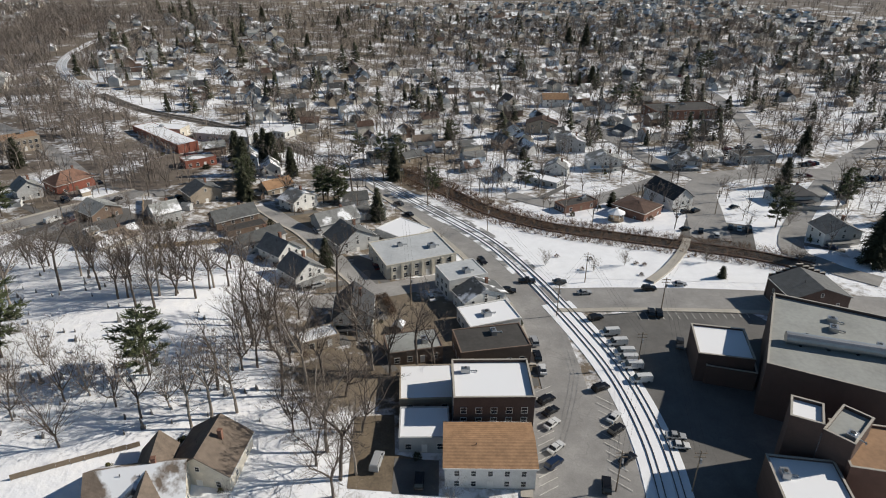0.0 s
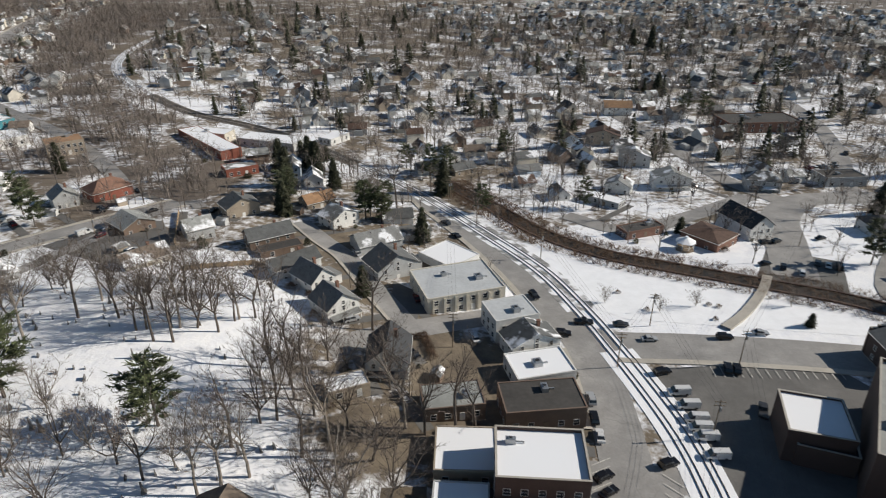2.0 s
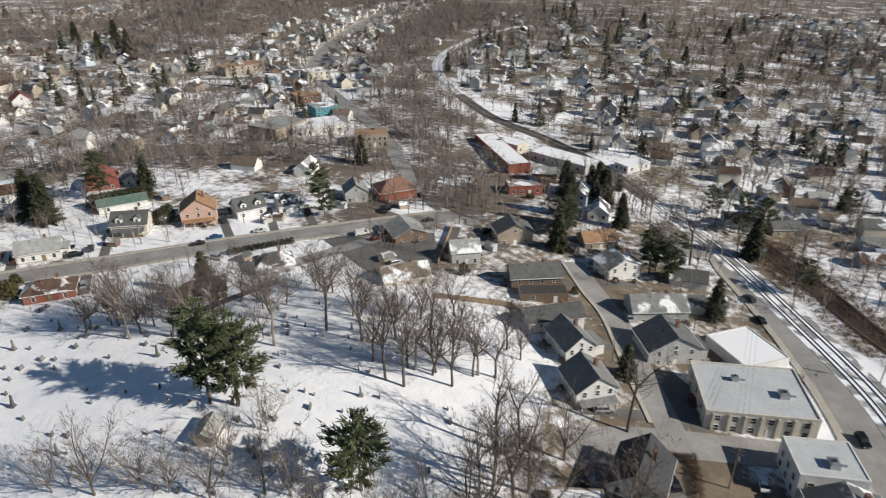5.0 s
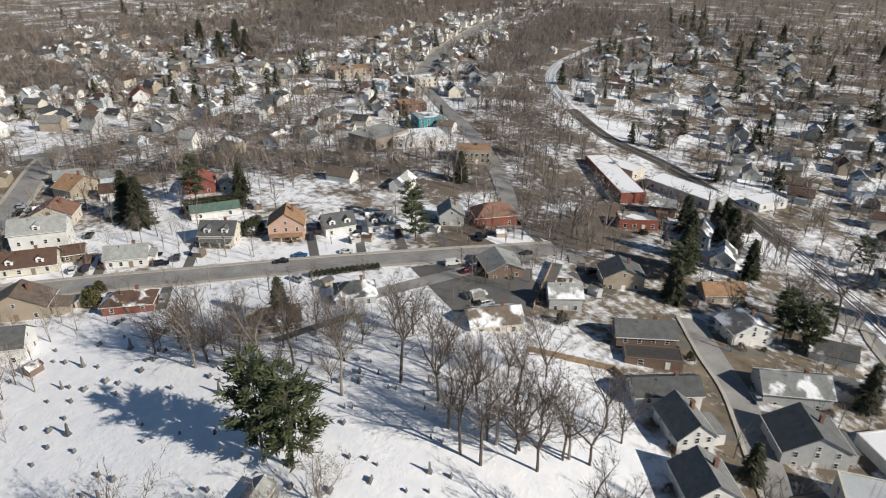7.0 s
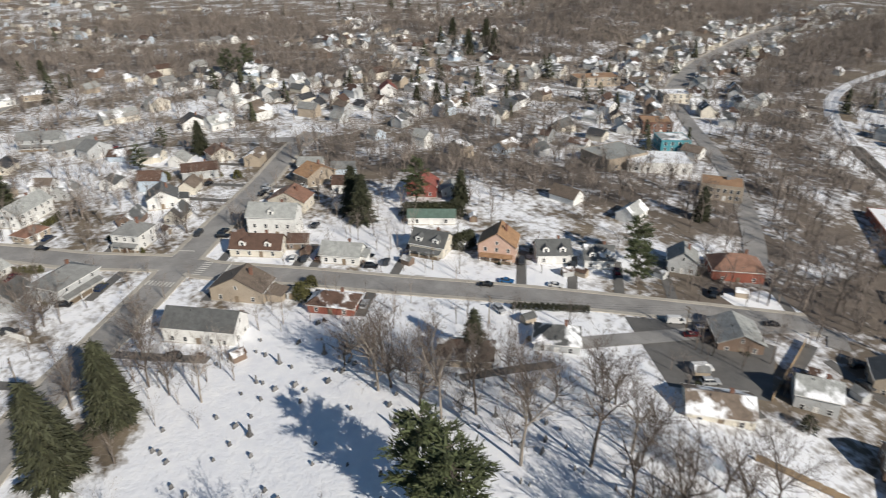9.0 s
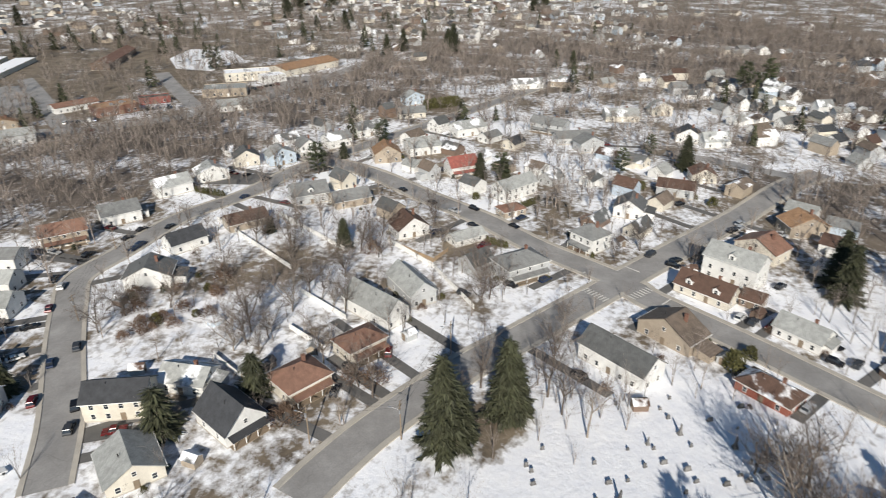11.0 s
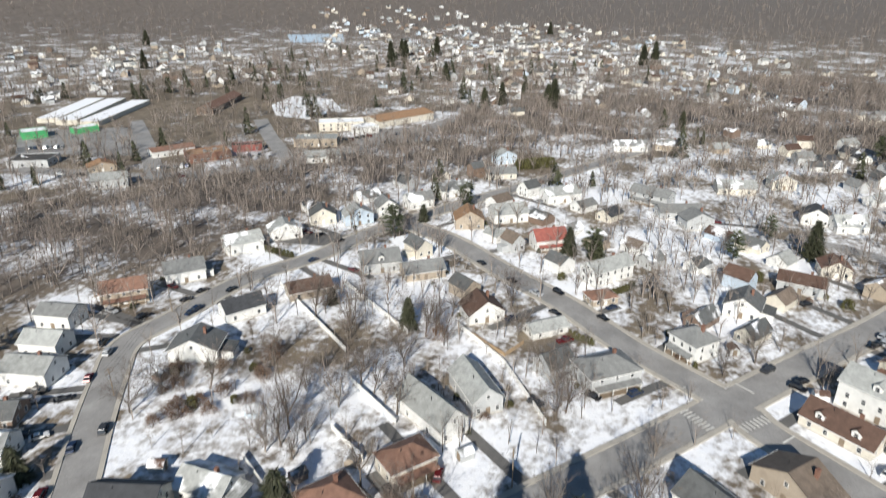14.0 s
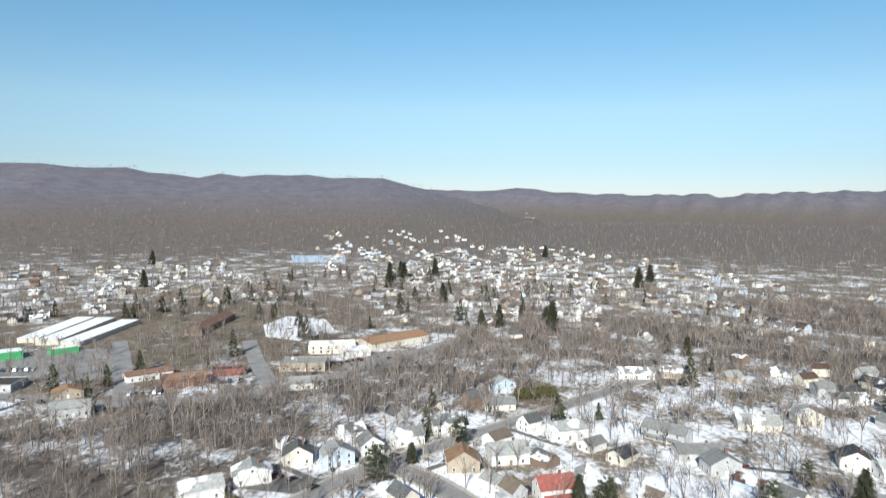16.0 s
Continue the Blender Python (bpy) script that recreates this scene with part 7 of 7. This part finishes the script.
def bush(x, y, k, s=1.0):
    b = new("bush", BUSH[k])
    b.matrix_basis = Matrix.Translation((x, y, height(x, y) - 0.05)) @ Matrix.Rotation(x * 7, 4, "Z") @ Matrix.Scale(s, 4)
    tagged(b, BUSH_TEXT[k], "bush", "garden bushes")


def hedge(p, q, k, step, s=1.0):
    n = max(1, int(math.hypot(q[0] - p[0], q[1] - p[1]) / step))
    for i in range(n + 1):
        bush(p[0] + (q[0] - p[0]) * i / n, p[1] + (q[1] - p[1]) * i / n, k, s)


hedge((-247.9, 183.7), (-239.0, 202.0), 3, 1.6, 2.6)
hedge((-213.5, 187.5), (-215.0, 193.1), 3, 1.6, 2.6)
hedge((-169.8, 182.2), (-159.4, 200.5), 3, 1.6, 1.0)
hedge((-262.6, 52.7), (-260.3, 60.0), 1, 1.5, 1.1)
hedge((-440.7, -23.8), (-454.5, -6.3), 1, 2.2, 2.6)
hedge((-296.4, 58.8), (-304.1, 64.0), 1, 1.5, 1.2)
hedge((-280.0, -79.7), (-278.5, -65.8), 1, 1.8, 1.2)
hedge((-22.3, 169.3), (-17.7, 172.3), 2, 1.6, 0.9)
hedge((-17.7, 172.3), (-14.3, 162.5), 2, 1.6, 0.9)
for p, k, s in (((-203.2, 129.4), 0, 2.4), ((-210.6, 134.4), 0, 2.0), ((-205.7, 129.6), 0, 2.6), ((-175.6, 41.6), 2, 2.4), ((-175.5, 35.7), 2, 2.0), ((-156.8, 26.7), 2, 2.6), ((-332.7, 106.8), 0, 2.0), ((-320.6, 134.8), 0, 2.0), ((-303.4, 39.3), 0, 1.6),
                ((-311.1, 35.0), 0, 1.6), ((-276.5, 81.2), 0, 1.2), ((-259.8, 90.3), 1, 1.0), ((-330.2, 11.7), 2, 2.4), ((-331.8, 5.8), 2, 2.2), ((-240.0, 77.3), 0, 1.0), ((-244.8, 15.0), 2, 2.4), ((-98.0, 213.1), 3, 1.8), ((-65.4, 225.1), 3, 1.2)):
    bush(*p, k, s)
for k in range(26):
    a, b, f, g = (-184.0, -46.4), (-207.5, -21.0), random.Random(k).random(), random.Random(k + 99).uniform(-14, 14)
    x, y = a[0] + (b[0] - a[0]) * f + g, a[1] + (b[1] - a[1]) * f + g * 0.5
    if clear_of(x, y, 0.5, 1.0):
        bush(x, y, 2 if k % 6 else 0, 0.9 + 1.3 * random.Random(k + 7).random())
r = random.Random(55)
for cx, cy, rad in FOOT[:150]:
    for _ in range(2):
        a = r.uniform(0, 6.28)
        x, y = cx + math.cos(a) * (rad + 1.5), cy + math.sin(a) * (rad + 1.5)
        if close_by(x, y) < 260 and not on_road(x, y, 1.0) and off_line(x, y, 7):
            bush(x, y, r.choice((0, 2, 2, 3)), r.uniform(0.5, 1.1))
brush = Soup()
for i in range(len(CANAL_LINE) - 1):
    for _ in range(95):
        d = CANAL_LINE[i + 1] - CANAL_LINE[i]
        n = Vector((-d.y, d.x, 0)).normalized()
        p = CANAL_LINE[i] + d * r.random() + n * (r.choice((-1, 1)) * r.uniform(0.0, 10.5))
        p.z = height(p.x, p.y)
        for _ in range(9):
            d2 = Vector((r.gauss(0, 0.6), r.gauss(0, 0.6), 1)).normalized()
            u = d2.orthogonal().normalized() * 0.05
            k = len(brush.v)
            brush.v += [tuple(p + u), tuple(p - u), tuple(p + d2 * r.uniform(0.8, 3.2))]
            brush.f.append((k, k + 1, k + 2))
solo("brush", brush, M["shrub"], "tangled brown brush along the canal bank", "brush", "stuff")

# ---- yards ----
for cx, cy, rad in FOOT[:150]:
    d = close_by(cx, cy)
    if d > 300:
        continue
    best = min(((cx - p.x) ** 2 + (cy - p.y) ** 2, p.x, p.y, half) for line, half in ROAD_LINES[:18] for p in line)
    l = math.sqrt(best[0])
    if not 12 < l < 40:
        continue
    ux, uy = (best[1] - cx) / l, (best[2] - cy) / l
    side = 1 if int(cx) % 2 else -1
    ox, oy = -uy * side * (rad + 1.6), ux * side * (rad + 1.6)
    a, b = (cx + ox - ux * rad * 0.6, cy + oy - uy * rad * 0.6), (best[1] + ox - ux * best[3], best[2] + oy - uy * best[3])
    solo("driveway", strip([a, b], 1.6, -1.6, 0.07), M["lot"], "dark asphalt driveway beside a house", "driveway", "structure")
    if d > 60 and int(cy) % 3:
        k = 0.35
        car(a[0] + (b[0] - a[0]) * k, a[1] + (b[1] - a[1]) * k, aim(a, b), ("sedan", "suv", "pickup")[int(cx) % 3], CAR_COLOURS[int(cx + cy) % 6][0], "parked on a driveway")


def garden_shed(x, y, turn, wall, roof):
    e = thing("shed", x, y, turn, f"small {wall} garden shed with a {roof} roof", "shed", "garden sheds")
    s = Soup()
    s.prism([(-1.4, -0.3), (1.4, -0.3), (1.4, 2.0), (0, 2.9), (-1.4, 2.0)], -1.8, 1.8)
    part("wall", s, M["w_" + wall], e)
    s = Soup()
    for sgn in (-1, 1):
        q = [(sgn * 1.65, -2.0, 1.95), (sgn * 1.65, 2.0, 1.95), (0, 2.0, 3.03), (0, -2.0, 3.03)]
        s.slab(q if sgn > 0 else list(reversed(q)), 0.1)
    part("roof", s, M["rs_" + roof], e)
    part("door", door_mesh("wood"), None, e, at=Matrix.Translation((0, -1.8, 0)))


def pool(x, y, rad):
    e = thing("pool", x, y, 0, "round above-ground pool with a snowy winter cover", "pool")
    s = Soup()
    s.tube((0, 0, -0.2), (0, 0, 1.2), rad, rad, 24)
    part("wall", s, M["w_blue"], e)
    s = Soup()
    s.tube((0, 0, 1.2), (0, 0, 1.26), rad - 0.15, rad - 0.25, 24)
    part("cover", s, M["snow"], e, "snow-covered tarpaulin")
    for k in range(10):
        s = Soup()
        a = k * math.pi / 5
        s.box(rad * math.cos(a) - 0.08, rad * math.sin(a) - 0.08, -0.2, rad * math.cos(a) + 0.08, rad * math.sin(a) + 0.08, 1.32)
        part("post", s, M["trim"], e)


pool(-190.6, -13.5, 2.6)
r = random.Random(91)
made = 0
for cx, cy, rad in FOOT[30:150]:
    a = r.uniform(0, 6.28)
    x, y = cx + math.cos(a) * (rad + 7), cy + math.sin(a) * (rad + 7)
    if made < 34 and close_by(x, y) < 260 and clear_of(x, y, 2.5, 4.0) and off_line(x, y, 10) and bump(x, y, -105, 128, 70, 48) < 0.25:
        garden_shed(x, y, a, r.choice(("white", "tan", "brown", "grey")), r.choice(("grey", "slate", "brown")))
        made += 1
r = random.Random(17)
for a, b, n in (((-355.4, -220.2), (-366.8, -204.8), 6), ((-394.4, -193.4), (-405.0, -181.9), 5), ((-355.4, -335.6), (-369.3, -316.6), 7), ((-461.9, -157.8), (-481.7, -146.2), 5), ((157.7, 354.9), (176.6, 362.0), 6), ((180.0, 325.0), (198.0, 331.0), 6), ((143.0, 333.0), (160.0, 350.0), 6), ((205.0, 303.0), (232.0, 307.0), 8), ((112.0, 236.0), (121.0, 232.0), 3)):
    for k in range(n):
        f = (k + 0.5) / n
        car(a[0] + (b[0] - a[0]) * f, a[1] + (b[1] - a[1]) * f, aim(a, b) + math.pi / 2 + r.gauss(0, 0.1), r.choice(("sedan", "suv", "van")), r.choice(CAR_COLOURS[:6])[0], "parked in a shop forecourt")

for p, k, sc in (((35.4, 199.8), 4, 0.45), ((51.2, 195.8), 4, 0.35), ((62.9, 200.5), 4, 0.45), ((92.3, 203.3), 4, 0.5), ((138.4, 239.2), 4, 0.6), ((124.2, 201.6), 5, 0.5)):
    plant(*p, k, sc, "small bare tree on a snowy lawn")
for p in ((47.5, 196.6), (67.1, 201.5), (69.8, 200.6), (66.7, 192.8), (40.4, 206.9), (52.0, 204.8)):
    bush(*p, 2, 0.6)
